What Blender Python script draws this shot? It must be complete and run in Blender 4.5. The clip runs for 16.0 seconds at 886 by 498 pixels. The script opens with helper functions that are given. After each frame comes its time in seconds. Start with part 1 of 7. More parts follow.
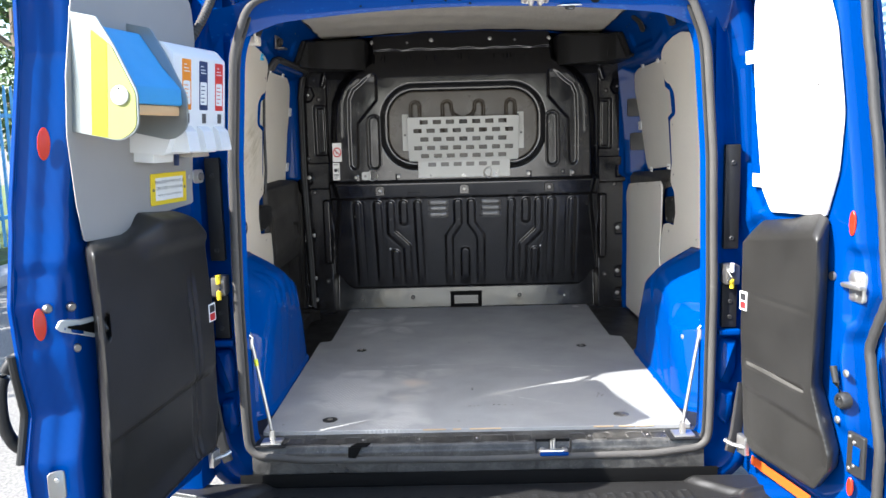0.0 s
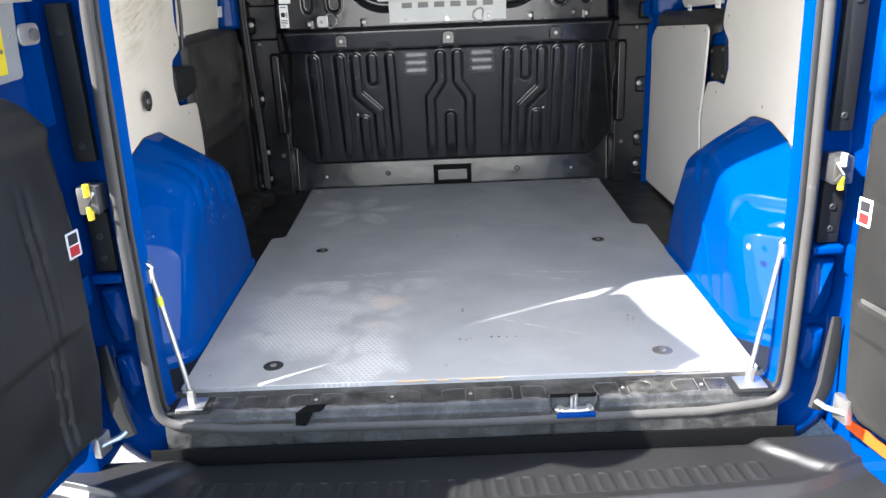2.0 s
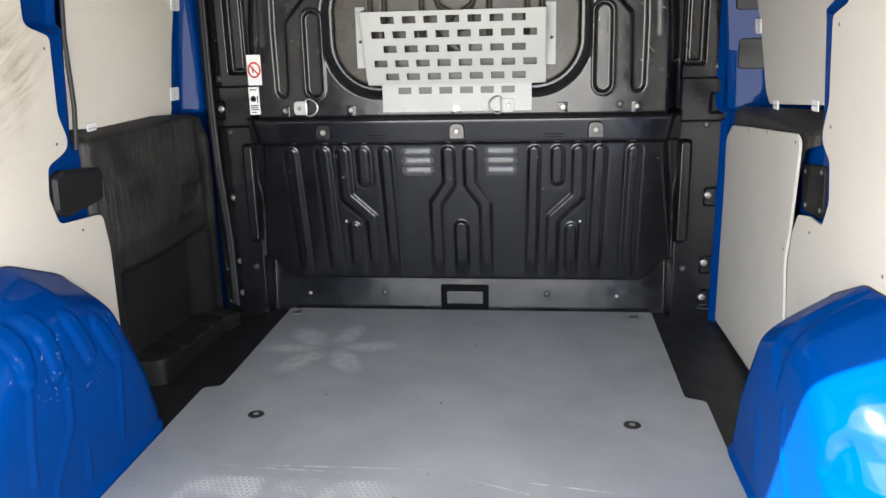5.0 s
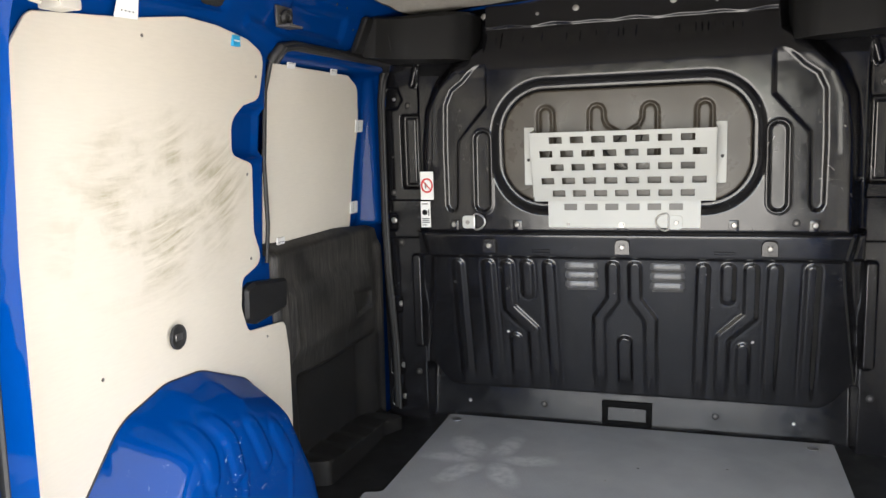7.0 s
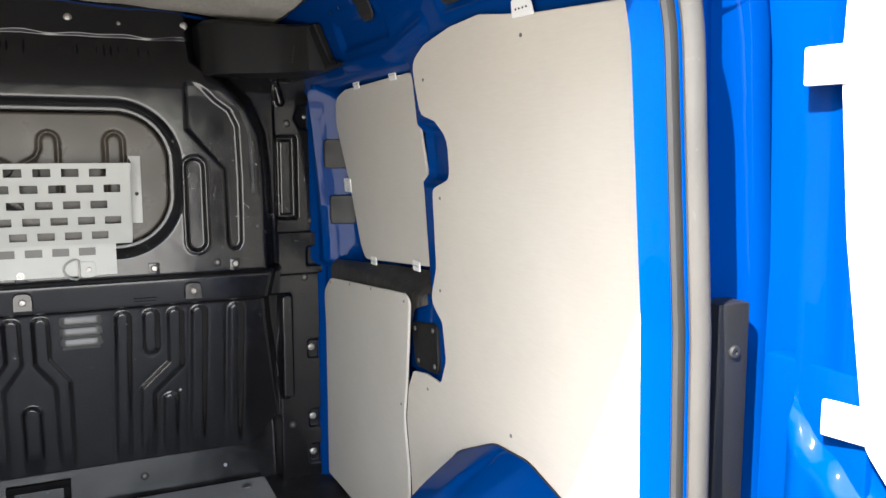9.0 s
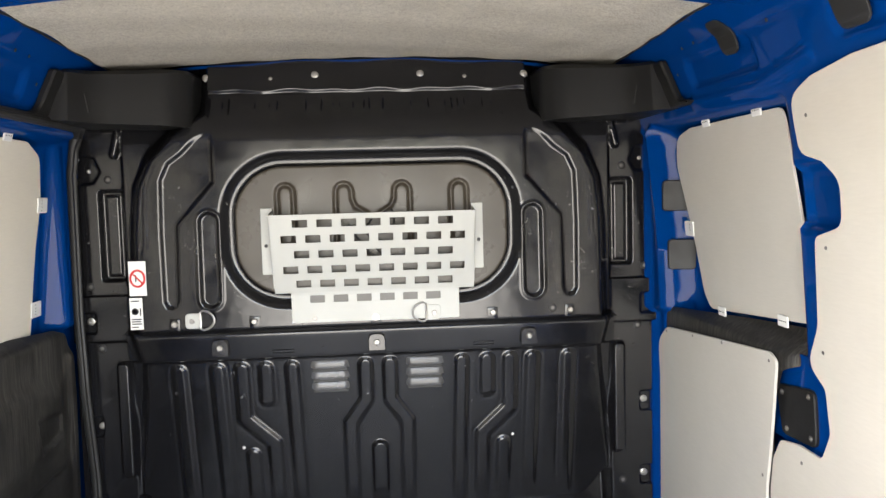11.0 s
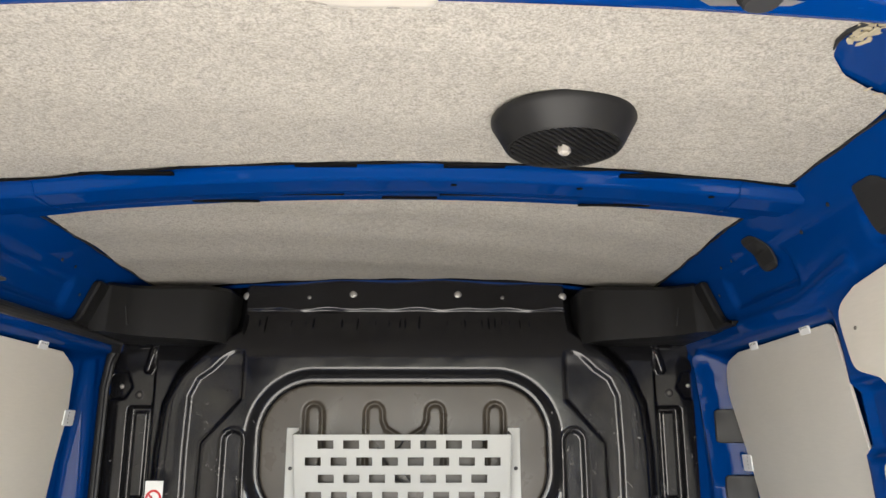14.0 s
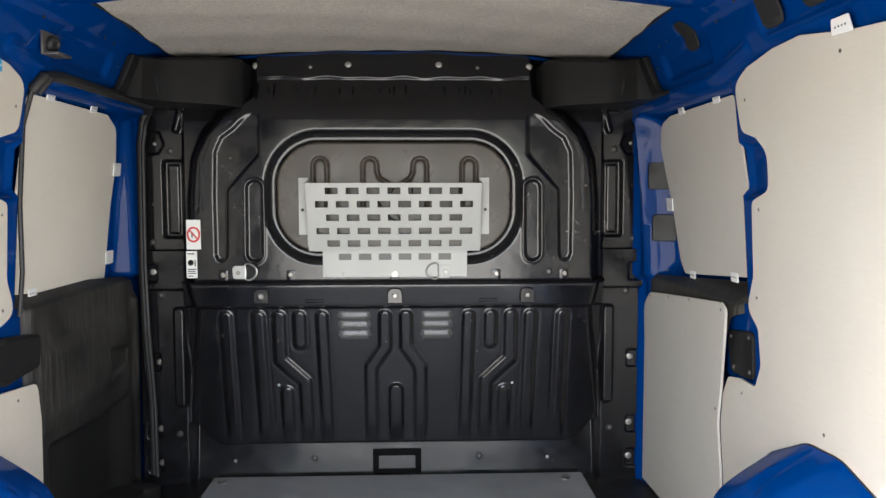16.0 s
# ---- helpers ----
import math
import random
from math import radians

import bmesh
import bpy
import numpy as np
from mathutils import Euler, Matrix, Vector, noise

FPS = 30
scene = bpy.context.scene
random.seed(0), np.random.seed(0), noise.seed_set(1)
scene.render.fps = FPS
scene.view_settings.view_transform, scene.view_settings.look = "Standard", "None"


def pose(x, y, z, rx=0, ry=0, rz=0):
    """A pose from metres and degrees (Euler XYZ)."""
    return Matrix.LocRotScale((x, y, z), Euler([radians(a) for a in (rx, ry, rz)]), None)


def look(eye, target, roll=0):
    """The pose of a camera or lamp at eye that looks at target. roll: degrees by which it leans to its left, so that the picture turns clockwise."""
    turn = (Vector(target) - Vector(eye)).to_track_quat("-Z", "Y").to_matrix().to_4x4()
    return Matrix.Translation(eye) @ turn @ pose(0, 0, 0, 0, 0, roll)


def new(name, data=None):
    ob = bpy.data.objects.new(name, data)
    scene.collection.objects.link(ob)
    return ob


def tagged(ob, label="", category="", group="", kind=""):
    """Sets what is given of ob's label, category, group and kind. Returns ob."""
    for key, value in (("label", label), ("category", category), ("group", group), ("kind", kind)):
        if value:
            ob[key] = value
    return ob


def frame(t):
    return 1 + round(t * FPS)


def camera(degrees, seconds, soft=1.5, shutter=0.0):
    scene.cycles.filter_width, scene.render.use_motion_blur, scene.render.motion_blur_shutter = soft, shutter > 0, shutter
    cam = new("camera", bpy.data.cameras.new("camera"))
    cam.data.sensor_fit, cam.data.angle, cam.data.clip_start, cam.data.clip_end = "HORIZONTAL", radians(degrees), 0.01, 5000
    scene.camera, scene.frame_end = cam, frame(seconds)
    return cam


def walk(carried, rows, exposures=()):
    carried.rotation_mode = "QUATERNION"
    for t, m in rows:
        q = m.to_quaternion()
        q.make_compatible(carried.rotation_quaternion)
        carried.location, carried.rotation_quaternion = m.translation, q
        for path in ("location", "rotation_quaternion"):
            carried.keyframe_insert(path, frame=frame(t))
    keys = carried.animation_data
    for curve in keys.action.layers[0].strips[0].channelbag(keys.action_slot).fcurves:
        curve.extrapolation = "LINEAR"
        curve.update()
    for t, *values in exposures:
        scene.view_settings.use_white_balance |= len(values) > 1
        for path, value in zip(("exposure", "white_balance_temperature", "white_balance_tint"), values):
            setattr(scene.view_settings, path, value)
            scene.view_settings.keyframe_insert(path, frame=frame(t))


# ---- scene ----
cam = camera(58.6, 16.0)
PATH = [
    (0, (-0.05, -2.215, 1.428), (-0.081, -0.236, 1.136), -1.5),
    (0.5, (-0.017, -2.061, 1.421), (-0.065, -0.093, 1.066), -1.0),
    (1, (0.064, -1.86, 1.43), (-0.03, 0.083, 0.965), -0.3),
    (1.5, (-0.009, -1.666, 1.433), (-0.055, 0.234, 0.81), -0.8),
    (2, (-0.04, -1.503, 1.41), (-0.048, 0.38, 0.736), -2.4),
    (2.5, (0.062, -1.303, 1.389), (0.028, 0.572, 0.694), -2.8),
    (3, (0.131, -1.112, 1.369), (0.06, 0.721, 0.572), -2.4),
    (3.5, (0.115, -0.929, 1.353), (0.035, 0.877, 0.496), -1.6),
    (4, (0.132, -0.825, 1.352), (0.021, 0.968, 0.473), -1.5),
    (4.5, (0.186, -0.781, 1.387), (0.051, 1.067, 0.634), -0.8),
    (5, (0.227, -0.762, 1.436), (0.0, 1.154, 0.911), -1.5),
    (5.2, (0.236, -0.766, 1.462), (-0.015, 1.163, 1.0), -1.8),
    (5.8, (0.236, -0.775, 1.49), (-0.16, 1.148, 1.12), -2.0),
    (6.4, (0.225, -0.785, 1.502), (-0.38, 1.11, 1.19), -2.0),
    (6.9, (0.217, -0.785, 1.503), (-0.41, 1.10, 1.215), -1.9),
    (7.3, (0.218, -0.775, 1.504), (-0.313, 1.131, 1.213), -1.7),
    (7.5, (0.225, -0.766, 1.507), (-0.217, 1.161, 1.203), -1.2),
    (8, (0.23, -0.715, 1.503), (0.199, 1.256, 1.167), 0.1),
    (8.2, (0.219, -0.673, 1.504), (0.409, 1.29, 1.171), 0.2),
    (8.6, (0.18, -0.63, 1.512), (0.80, 1.25, 1.22), 0.1),
    (9.2, (0.10, -0.59, 1.532), (0.97, 1.20, 1.31), -0.2),
    (9.8, (0.04, -0.575, 1.548), (0.77, 1.27, 1.385), -0.6),
    (10.3, (0.005, -0.561, 1.555), (0.49, 1.375, 1.426), -0.9),
    (10.5, (-0.007, -0.543, 1.553), (0.37, 1.416, 1.415), -1.1),
    (11, (0.011, -0.489, 1.552), (0.175, 1.499, 1.403), -1.5),
    (11.5, (0.045, -0.452, 1.55), (0.177, 1.538, 1.707), -2.1),
    (12, (0.073, -0.42, 1.523), (0.109, 1.558, 1.816), -1.2),
    (12.5, (0.084, -0.424, 1.533), (0.103, 1.54, 1.91), -1.0),
    (13, (0.099, -0.43, 1.534), (0.105, 1.512, 2.015), -0.7),
    (13.5, (0.085, -0.433, 1.507), (0.09, 1.511, 1.977), -0.4),
    (14, (0.076, -0.43, 1.491), (0.097, 1.515, 1.958), 0.0),
    (14.5, (0.066, -0.442, 1.495), (0.091, 1.518, 1.893), 0.2),
    (15, (0.047, -0.511, 1.477), (0.075, 1.477, 1.696), 0.5),
    (15.5, (0.014, -0.642, 1.471), (0.105, 1.355, 1.425), 0.2),
    (16, (0.057, -0.822, 1.472), (0.132, 1.172, 1.329), -0.1),
]
walk(cam, [(t, look(eye, target, roll)) for t, eye, target, roll in PATH], [(0.0, 2.08, 6150, 10), (0.5, 2.25, 6150, 10), (1.0, 2.42, 6100, 10), (2.5, 2.53, 6050, 10), (3.0, 2.5, 6100, 10), (3.5, 2.38, 6150, 10), (4.0, 2.25, 6200, 10), (4.5, 2.4, 6250, 10), (5.0, 2.85, 6300, 10), (7.5, 2.75, 6500, 10), (8.0, 2.5, 6250, 10), (10.5, 2.9, 6550, 10), (11.0, 3.1, 6550, 10), (11.5, 3.35, 6500, 10), (12.0, 3.0, 6600, 10), (13.0, 2.75, 6550, 10), (14.5, 2.8, 6500, 10), (15.0, 3.3, 6400, 10), (15.5, 3.1, 6400, 10), (16.0, 2.5, 6350, 10)])

# ---- world, sun ----
SUN = Vector((-0.93, -0.515, 1.0)).normalized()
world = bpy.data.worlds.new("sky")
scene.world = world
world.use_nodes = True
wn = world.node_tree.nodes
sky = wn.new("ShaderNodeTexSky")
sky.sky_type = "NISHITA"
sky.sun_disc = False
sky.sun_elevation = math.asin(SUN.z)
sky.sun_rotation = math.atan2(SUN.x, SUN.y)
sky.dust_density = 1.5
world.node_tree.links.new(sky.outputs[0], wn["Background"].inputs[0])
wn["Background"].inputs[1].default_value = 0.125
sun_data = bpy.data.lights.new("sun", "SUN")
sun_data.energy, sun_data.angle, sun_data.color = 5.0, radians(0.5), (1.0, 0.95, 0.88)
sun = new("sun", sun_data)
sun.matrix_world = Matrix.Translation((0, 0, 8)) @ SUN.to_track_quat("Z", "Y").to_matrix().to_4x4()


# daylight that comes in by the open rear doorway
door_light = bpy.data.lights.new("doorway_daylight", "AREA")
door_light.shape, door_light.size, door_light.size_y = "RECTANGLE", 1.15, 1.05
door_light.energy, door_light.color = 3.4, (1.0, 0.94, 0.86)
doorway = new("doorway_daylight", door_light)
doorway.matrix_world = look((0.0, -0.085, 1.14), (0.0, 1.0, 1.14))


# ---- materials ----
def nodes_of(name):
    m = bpy.data.materials.new(name)
    m.use_nodes = True
    nt = m.node_tree
    return m, nt, nt.nodes["Principled BSDF"]


def add(nt, kind, **values):
    n = nt.nodes.new(kind)
    for k, v in values.items():
        if k in n.inputs:
            n.inputs[k].default_value = v
    return n


def coords(nt, scale=(1, 1, 1), offset=(0, 0, 0)):
    geo = nt.nodes.new("ShaderNodeNewGeometry")
    mp = nt.nodes.new("ShaderNodeMapping")
    mp.inputs["Scale"].default_value = scale
    mp.inputs["Location"].default_value = offset
    nt.links.new(geo.outputs["Position"], mp.inputs["Vector"])
    return mp.outputs["Vector"]


def noise_of(nt, scale, detail=4.0, rough=0.55, vec=None, distortion=0.0):
    n = add(nt, "ShaderNodeTexNoise", Scale=scale, Detail=detail, Roughness=rough, Distortion=distortion)
    nt.links.new(vec if vec else coords(nt), n.inputs["Vector"])
    return n.outputs["Fac"]


def ramp(nt, fac, stops):
    r = nt.nodes.new("ShaderNodeValToRGB")
    els = r.color_ramp.elements
    while len(els) < len(stops):
        els.new(0.5)
    for e, (p, c) in zip(els, stops):
        e.position = p
        e.color = (c, c, c, 1) if isinstance(c, (int, float)) else (*c, 1)
    nt.links.new(fac, r.inputs["Fac"])
    return r.outputs["Color"]


def mix(nt, fac, a, b, blend="MIX"):
    m = nt.nodes.new("ShaderNodeMix")
    m.data_type, m.blend_type = "RGBA", blend
    for sock, v in ((m.inputs[0], fac), (m.inputs[6], a), (m.inputs[7], b)):
        if isinstance(v, (int, float)):
            sock.default_value = v
        elif isinstance(v, tuple):
            sock.default_value = (*v, 1) if len(v) == 3 else v
        else:
            nt.links.new(v, sock)
    return m.outputs[2]


def math_of(nt, op, a, b=None, c=None):
    m = nt.nodes.new("ShaderNodeMath")
    m.operation = op
    for i, v in enumerate((a, b, c)):
        if v is None:
            continue
        if isinstance(v, (int, float)):
            m.inputs[i].default_value = v
        else:
            nt.links.new(v, m.inputs[i])
    return m.outputs[0]


def bump(nt, bsdf, height, strength=0.3, dist=0.002):
    b = add(nt, "ShaderNodeBump", Strength=strength, Distance=dist)
    nt.links.new(height, b.inputs["Height"])
    nt.links.new(b.outputs["Normal"], bsdf.inputs["Normal"])


def paint(name, color, rough=0.3, coat=0.0, metal=0.0, var=0.06, grain=0.0, grain_scale=300.0, scuff=0.0, scuff_col=(0.5, 0.5, 0.5), spec=0.5, coat_rough=0.035, wave=0.0):
    """A plain surface with soft cloudiness, fine grain and, where given, scuff marks."""
    m, nt, b = nodes_of(name)
    cloud = ramp(nt, noise_of(nt, 5.0, 5), [(0.3, 1.0 - var), (0.7, 1.0 + var)])
    col = mix(nt, 1.0, color, cloud, "MULTIPLY")
    rough_sock = ramp(nt, noise_of(nt, 14.0, 6), [(0.3, max(rough - 0.06, 0.02)), (0.7, min(rough + 0.07, 1.0))])
    if scuff > 0:
        streak = noise_of(nt, 26.0, 8, 0.75, None, 1.2)
        mask = ramp(nt, streak, [(0.66 - 0.1 * scuff, 0.0), (0.74, min(1.0, scuff))])
        col = mix(nt, mask, col, scuff_col)
        rough_sock = mix(nt, mask, rough_sock, (0.6, 0.6, 0.6))
    nt.links.new(col, b.inputs["Base Color"])
    nt.links.new(rough_sock, b.inputs["Roughness"])
    b.inputs["Metallic"].default_value = metal
    b.inputs["Coat Weight"].default_value = coat
    b.inputs["Coat Roughness"].default_value = coat_rough
    b.inputs["Specular IOR Level"].default_value = spec
    if grain > 0:
        bump(nt, b, noise_of(nt, grain_scale, 3), grain, 0.001)
    if wave > 0:
        # slow waviness of pressed sheet under the gloss
        w = add(nt, "ShaderNodeBump", Strength=wave, Distance=0.01)
        nt.links.new(noise_of(nt, 11.0, 2), w.inputs["Height"])
        nt.links.new(w.outputs["Normal"], b.inputs["Coat Normal" if coat > 0 else "Normal"])
    return m


BLUE = paint("blue_paint", (0.0001, 0.0325, 0.172), 0.45, coat=0.27, var=0.05, spec=0.0, wave=0.10)
BLUE_ARCH = paint("blue_paint_scuffed", (0.0001, 0.0325, 0.172), 0.45, coat=0.27, var=0.06, spec=0.0, scuff=0.06, scuff_col=(0.10, 0.22, 0.42), wave=0.12)


def spotted_paint():
    """The blue paint with pale dried water spots."""
    m = paint("blue_paint_water_spots", (0.0001, 0.0325, 0.172), 0.45, coat=0.27, var=0.08, spec=0.0, wave=0.1)
    nt = m.node_tree
    b = nt.nodes["Principled BSDF"]
    old = b.inputs["Base Color"].links[0].from_socket
    vor = add(nt, "ShaderNodeTexVoronoi", Scale=58.0, Randomness=1.0)
    nt.links.new(coords(nt, (1.0, 1.5, 1.5)), vor.inputs["Vector"])
    some = add(nt, "ShaderNodeSeparateColor")
    nt.links.new(vor.outputs["Color"], some.inputs[0])
    size = math_of(nt, "MULTIPLY_ADD", some.outputs[0], 0.32, 0.12)
    d = math_of(nt, "DIVIDE", vor.outputs["Distance"], size)
    spot = ramp(nt, d, [(0.55, 0.55), (0.85, 1.0), (1.0, 0.0)])
    keep = math_of(nt, "GREATER_THAN", some.outputs[1], 0.45)
    clump = ramp(nt, noise_of(nt, 9.0, 3), [(0.40, 0.0), (0.58, 1.0)])
    mask = math_of(nt, "MULTIPLY", math_of(nt, "MULTIPLY", spot, keep), clump)
    nt.links.new(mix(nt, math_of(nt, "MULTIPLY", mask, 0.32), old, (0.03, 0.13, 0.34)), b.inputs["Base Color"])
    return m


BLUE_SPOT = spotted_paint()


def add_scratches(m, low, high, color, rare=0.0):
    """Bare bright nicks in a band of height, over the paint that is there."""
    nt = m.node_tree
    b = nt.nodes["Principled BSDF"]
    old = b.inputs["Base Color"].links[0].from_socket
    geo = nt.nodes.new("ShaderNodeNewGeometry")
    sz = nt.nodes.new("ShaderNodeSeparateXYZ")
    nt.links.new(geo.outputs["Position"], sz.inputs[0])
    mid, half = (low + high) / 2, (high - low) / 2
    off = math_of(nt, "DIVIDE", math_of(nt, "ABSOLUTE", math_of(nt, "SUBTRACT", sz.outputs[2], mid)), half)
    band = ramp(nt, off, [(0.5, 1.0), (1.0, 0.0)])
    nick = ramp(nt, noise_of(nt, 1.0, 8, 0.75, coords(nt, (60, 34, 60)), 1.0), [(0.62 + rare, 0.0), (0.66 + rare, 1.0)])
    patch = ramp(nt, noise_of(nt, 11.0, 3), [(0.48 + rare, 0.0), (0.58 + rare, 1.0)])
    mask = mix(nt, 1.0, mix(nt, 1.0, nick, band, "MULTIPLY"), patch, "MULTIPLY")
    nt.links.new(mix(nt, mask, old, color), b.inputs["Base Color"])


add_scratches(BLUE_ARCH, 0.765, 0.935, (0.36, 0.44, 0.54), -0.012)
BLACK_METAL = paint("black_bulkhead", (0.0078, 0.0079, 0.0092), 0.175, spec=0.60, var=0.2, wave=0.12, scuff=0.22, scuff_col=(0.12, 0.118, 0.115))
add_scratches(BLACK_METAL, 0.40, 1.78, (0.34, 0.33, 0.32), 0.04)
# the bulkhead's black, lightened to brown for the reflections on the plate
BLANK_PLATE = paint("sheen_black_plate", (0.050, 0.042, 0.032), 0.30, spec=0.38, var=0.25, scuff=0.2, scuff_col=(0.09, 0.085, 0.075))
add_scratches(BLACK_METAL, 1.18, 1.62, (0.30, 0.29, 0.28), -0.01)
add_scratches(BLACK_METAL, 0.97, 1.11, (0.26, 0.26, 0.26), 0.0)
BLACK_PLASTIC = paint("black_plastic", (0.012, 0.012, 0.012), 0.45, spec=0.3, var=0.15, grain=0.25, grain_scale=500, scuff=0.15, scuff_col=(0.10, 0.10, 0.10))
TRIM_PLASTIC = paint("grained_trim", (0.0175, 0.0168, 0.0155), 0.36, spec=0.42, var=0.35, grain=0.35, grain_scale=420, scuff=0.3, scuff_col=(0.05, 0.047, 0.042))
add_scratches(TRIM_PLASTIC, 0.55, 1.30, (0.10, 0.095, 0.088), 0.05)


def scraped_plastic():
    """Black grained plastic, greyed by long upright scrapes where goods have rubbed against it."""
    m, nt, b = nodes_of("scraped_side_trim")
    base = mix(nt, 1.0, (0.0085, 0.0083, 0.008), ramp(nt, noise_of(nt, 6.0, 5), [(0.3, 0.7), (0.7, 1.4)]), "MULTIPLY")
    up = noise_of(nt, 1.0, 6, 0.75, coords(nt, (60, 210, 9)), 0.15)
    area = ramp(nt, noise_of(nt, 5.0, 4), [(0.34, 0.15), (0.56, 1.0)])
    geo = nt.nodes.new("ShaderNodeNewGeometry")
    sep = nt.nodes.new("ShaderNodeSeparateXYZ")
    nt.links.new(geo.outputs["Position"], sep.inputs[0])
    high = ramp(nt, math_of(nt, "SUBTRACT", sep.outputs[2], 0.55), [(0.29, 0.10), (0.40, 1.0)])
    mask = mix(nt, 1.0, mix(nt, 1.0, ramp(nt, up, [(0.42, 0.02), (0.66, 0.7)]), area, "MULTIPLY"), high, "MULTIPLY")
    col = mix(nt, mask, base, (0.115, 0.108, 0.096))
    dust = ramp(nt, noise_of(nt, 40.0, 6, 0.7), [(0.55, 0.0), (0.8, 0.25)])
    nt.links.new(mix(nt, dust, col, (0.06, 0.056, 0.05)), b.inputs["Base Color"])
    b.inputs["Roughness"].default_value = 0.46
    b.inputs["Specular IOR Level"].default_value = 0.35
    bump(nt, b, noise_of(nt, 420.0, 3), 0.35, 0.001)
    return m


SIDE_TRIM = scraped_plastic()


def worn_sill():
    """Black sill plastic, polished by feet, with grey dust, speckles and scratches along it."""
    m, nt, b = nodes_of("worn_sill")
    base = mix(nt, 1.0, (0.013, 0.0128, 0.0122), ramp(nt, noise_of(nt, 9.0, 6), [(0.3, 0.6), (0.7, 1.6)]), "MULTIPLY")
    dust = ramp(nt, noise_of(nt, 16.0, 8, 0.72, None, 0.8), [(0.44, 0.0), (0.68, 0.75)])
    col = mix(nt, dust, base, (0.075, 0.072, 0.066))
    speck = ramp(nt, noise_of(nt, 150.0, 5, 0.8), [(0.60, 0.0), (0.70, 0.7)])
    col = mix(nt, speck, col, (0.16, 0.155, 0.145))
    line = ramp(nt, noise_of(nt, 1.0, 7, 0.8, coords(nt, (9, 130, 130)), 0.4), [(0.60, 0.0), (0.70, 0.6)])
    col = mix(nt, line, col, (0.14, 0.135, 0.125))
    nt.links.new(col, b.inputs["Base Color"])
    nt.links.new(ramp(nt, noise_of(nt, 12.0, 5), [(0.3, 0.26), (0.7, 0.55)]), b.inputs["Roughness"])
    bump(nt, b, noise_of(nt, 220.0, 4), 0.35, 0.001)
    return m


SILL_PLASTIC = worn_sill()
SILL_RIDGE = paint("worn_tread_ridge", (0.060, 0.058, 0.055), 0.45, var=0.6, scuff=1.0, scuff_col=(0.02, 0.02, 0.019))
GLUE = paint("dried_glue", (0.40, 0.35, 0.24), 0.8, var=0.4, grain=0.8, grain_scale=250)
# near black: shade of holes, gaps and recesses put into the colour
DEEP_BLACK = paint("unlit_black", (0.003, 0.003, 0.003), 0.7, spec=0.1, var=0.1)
# louvres greyer than the bulkhead: reflected light put into their paint
LOUVRE = paint("pale_louvre", (0.085, 0.085, 0.087), 0.3, spec=0.5, var=0.2, scuff=0.3, scuff_col=(0.2, 0.2, 0.19))
SCUFFED = paint("scuffed_trim", (0.06, 0.057, 0.052), 0.6, var=0.5, grain=0.4, scuff=0.5, scuff_col=(0.03, 0.03, 0.03))
BUMPER_PLASTIC = paint("bumper_plastic", (0.0145, 0.0143, 0.014), 0.40, spec=0.6, var=0.18, grain=0.3, grain_scale=600, scuff=0.2, scuff_col=(0.14, 0.13, 0.12))
RUBBER = paint("rubber", (0.046, 0.043, 0.039), 0.65, var=0.2, grain=0.2, scuff=0.4, scuff_col=(0.2, 0.19, 0.18))
RUBBER_DARK = paint("dark_rubber", (0.015, 0.015, 0.015), 0.55, var=0.15)
STEEL = paint("zinc_steel", (0.55, 0.54, 0.52), 0.32, metal=0.9, var=0.15)
STEEL_DULL = paint("dull_zinc", (0.36, 0.35, 0.33), 0.4, metal=0.85, var=0.2)
STEEL_DARK = paint("dull_steel", (0.22, 0.21, 0.2), 0.4, metal=0.85, var=0.2)
GREY_STEEL = paint("grey_coated_steel", (0.46, 0.465, 0.44), 0.45, var=0.05)
BACK_SHEET = paint("dull_grey_sheet", (0.13, 0.125, 0.115), 0.5, var=0.15)
WHITE_PLASTIC = paint("white_plastic", (0.80, 0.80, 0.78), 0.35, var=0.02)
CREAM = paint("cream_lamp", (0.43, 0.40, 0.35), 0.3, var=0.02)
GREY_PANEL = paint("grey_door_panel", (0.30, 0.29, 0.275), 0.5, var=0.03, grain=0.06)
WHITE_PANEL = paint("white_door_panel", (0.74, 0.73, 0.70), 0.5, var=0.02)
YELLOW = paint("yellow", (0.85, 0.62, 0.02), 0.45, var=0.03)
YELLOW_HI = paint("bright_yellow", (0.36, 0.40, 0.002), 0.45, var=0.02)
CHEEK_GREY = paint("grey_holder_steel", (0.30, 0.33, 0.33), 0.36, metal=0.8, var=0.05)
RUBBER_EDGE = paint("ribbed_rubber", (0.03, 0.029, 0.028), 0.6, var=0.2, grain=0.3)
PALE_YELLOW = paint("pale_yellow", (0.26, 0.28, 0.08), 0.45, var=0.02)
LIGHT_BLUE = paint("blue_roll", (0.05, 0.30, 0.60), 0.5, var=0.05)
TAN = paint("tan_card", (0.62, 0.40, 0.2), 0.7, var=0.08)
PAPER = paint("paper_white", (0.80, 0.80, 0.77), 0.6, var=0.02)
INK = paint("ink", (0.02, 0.02, 0.022), 0.6, var=0.02)
RED = paint("red_print", (0.55, 0.02, 0.02), 0.5, var=0.02)
ORANGE = paint("orange_label", (0.83, 0.27, 0.02), 0.5, var=0.02)
ORANGE_TAPE = paint("orange_tape", (0.62, 0.085, 0.008), 0.45, var=0.04, grain=0.3, grain_scale=900)
NAVY = paint("navy_label", (0.02, 0.04, 0.12), 0.5, var=0.02)
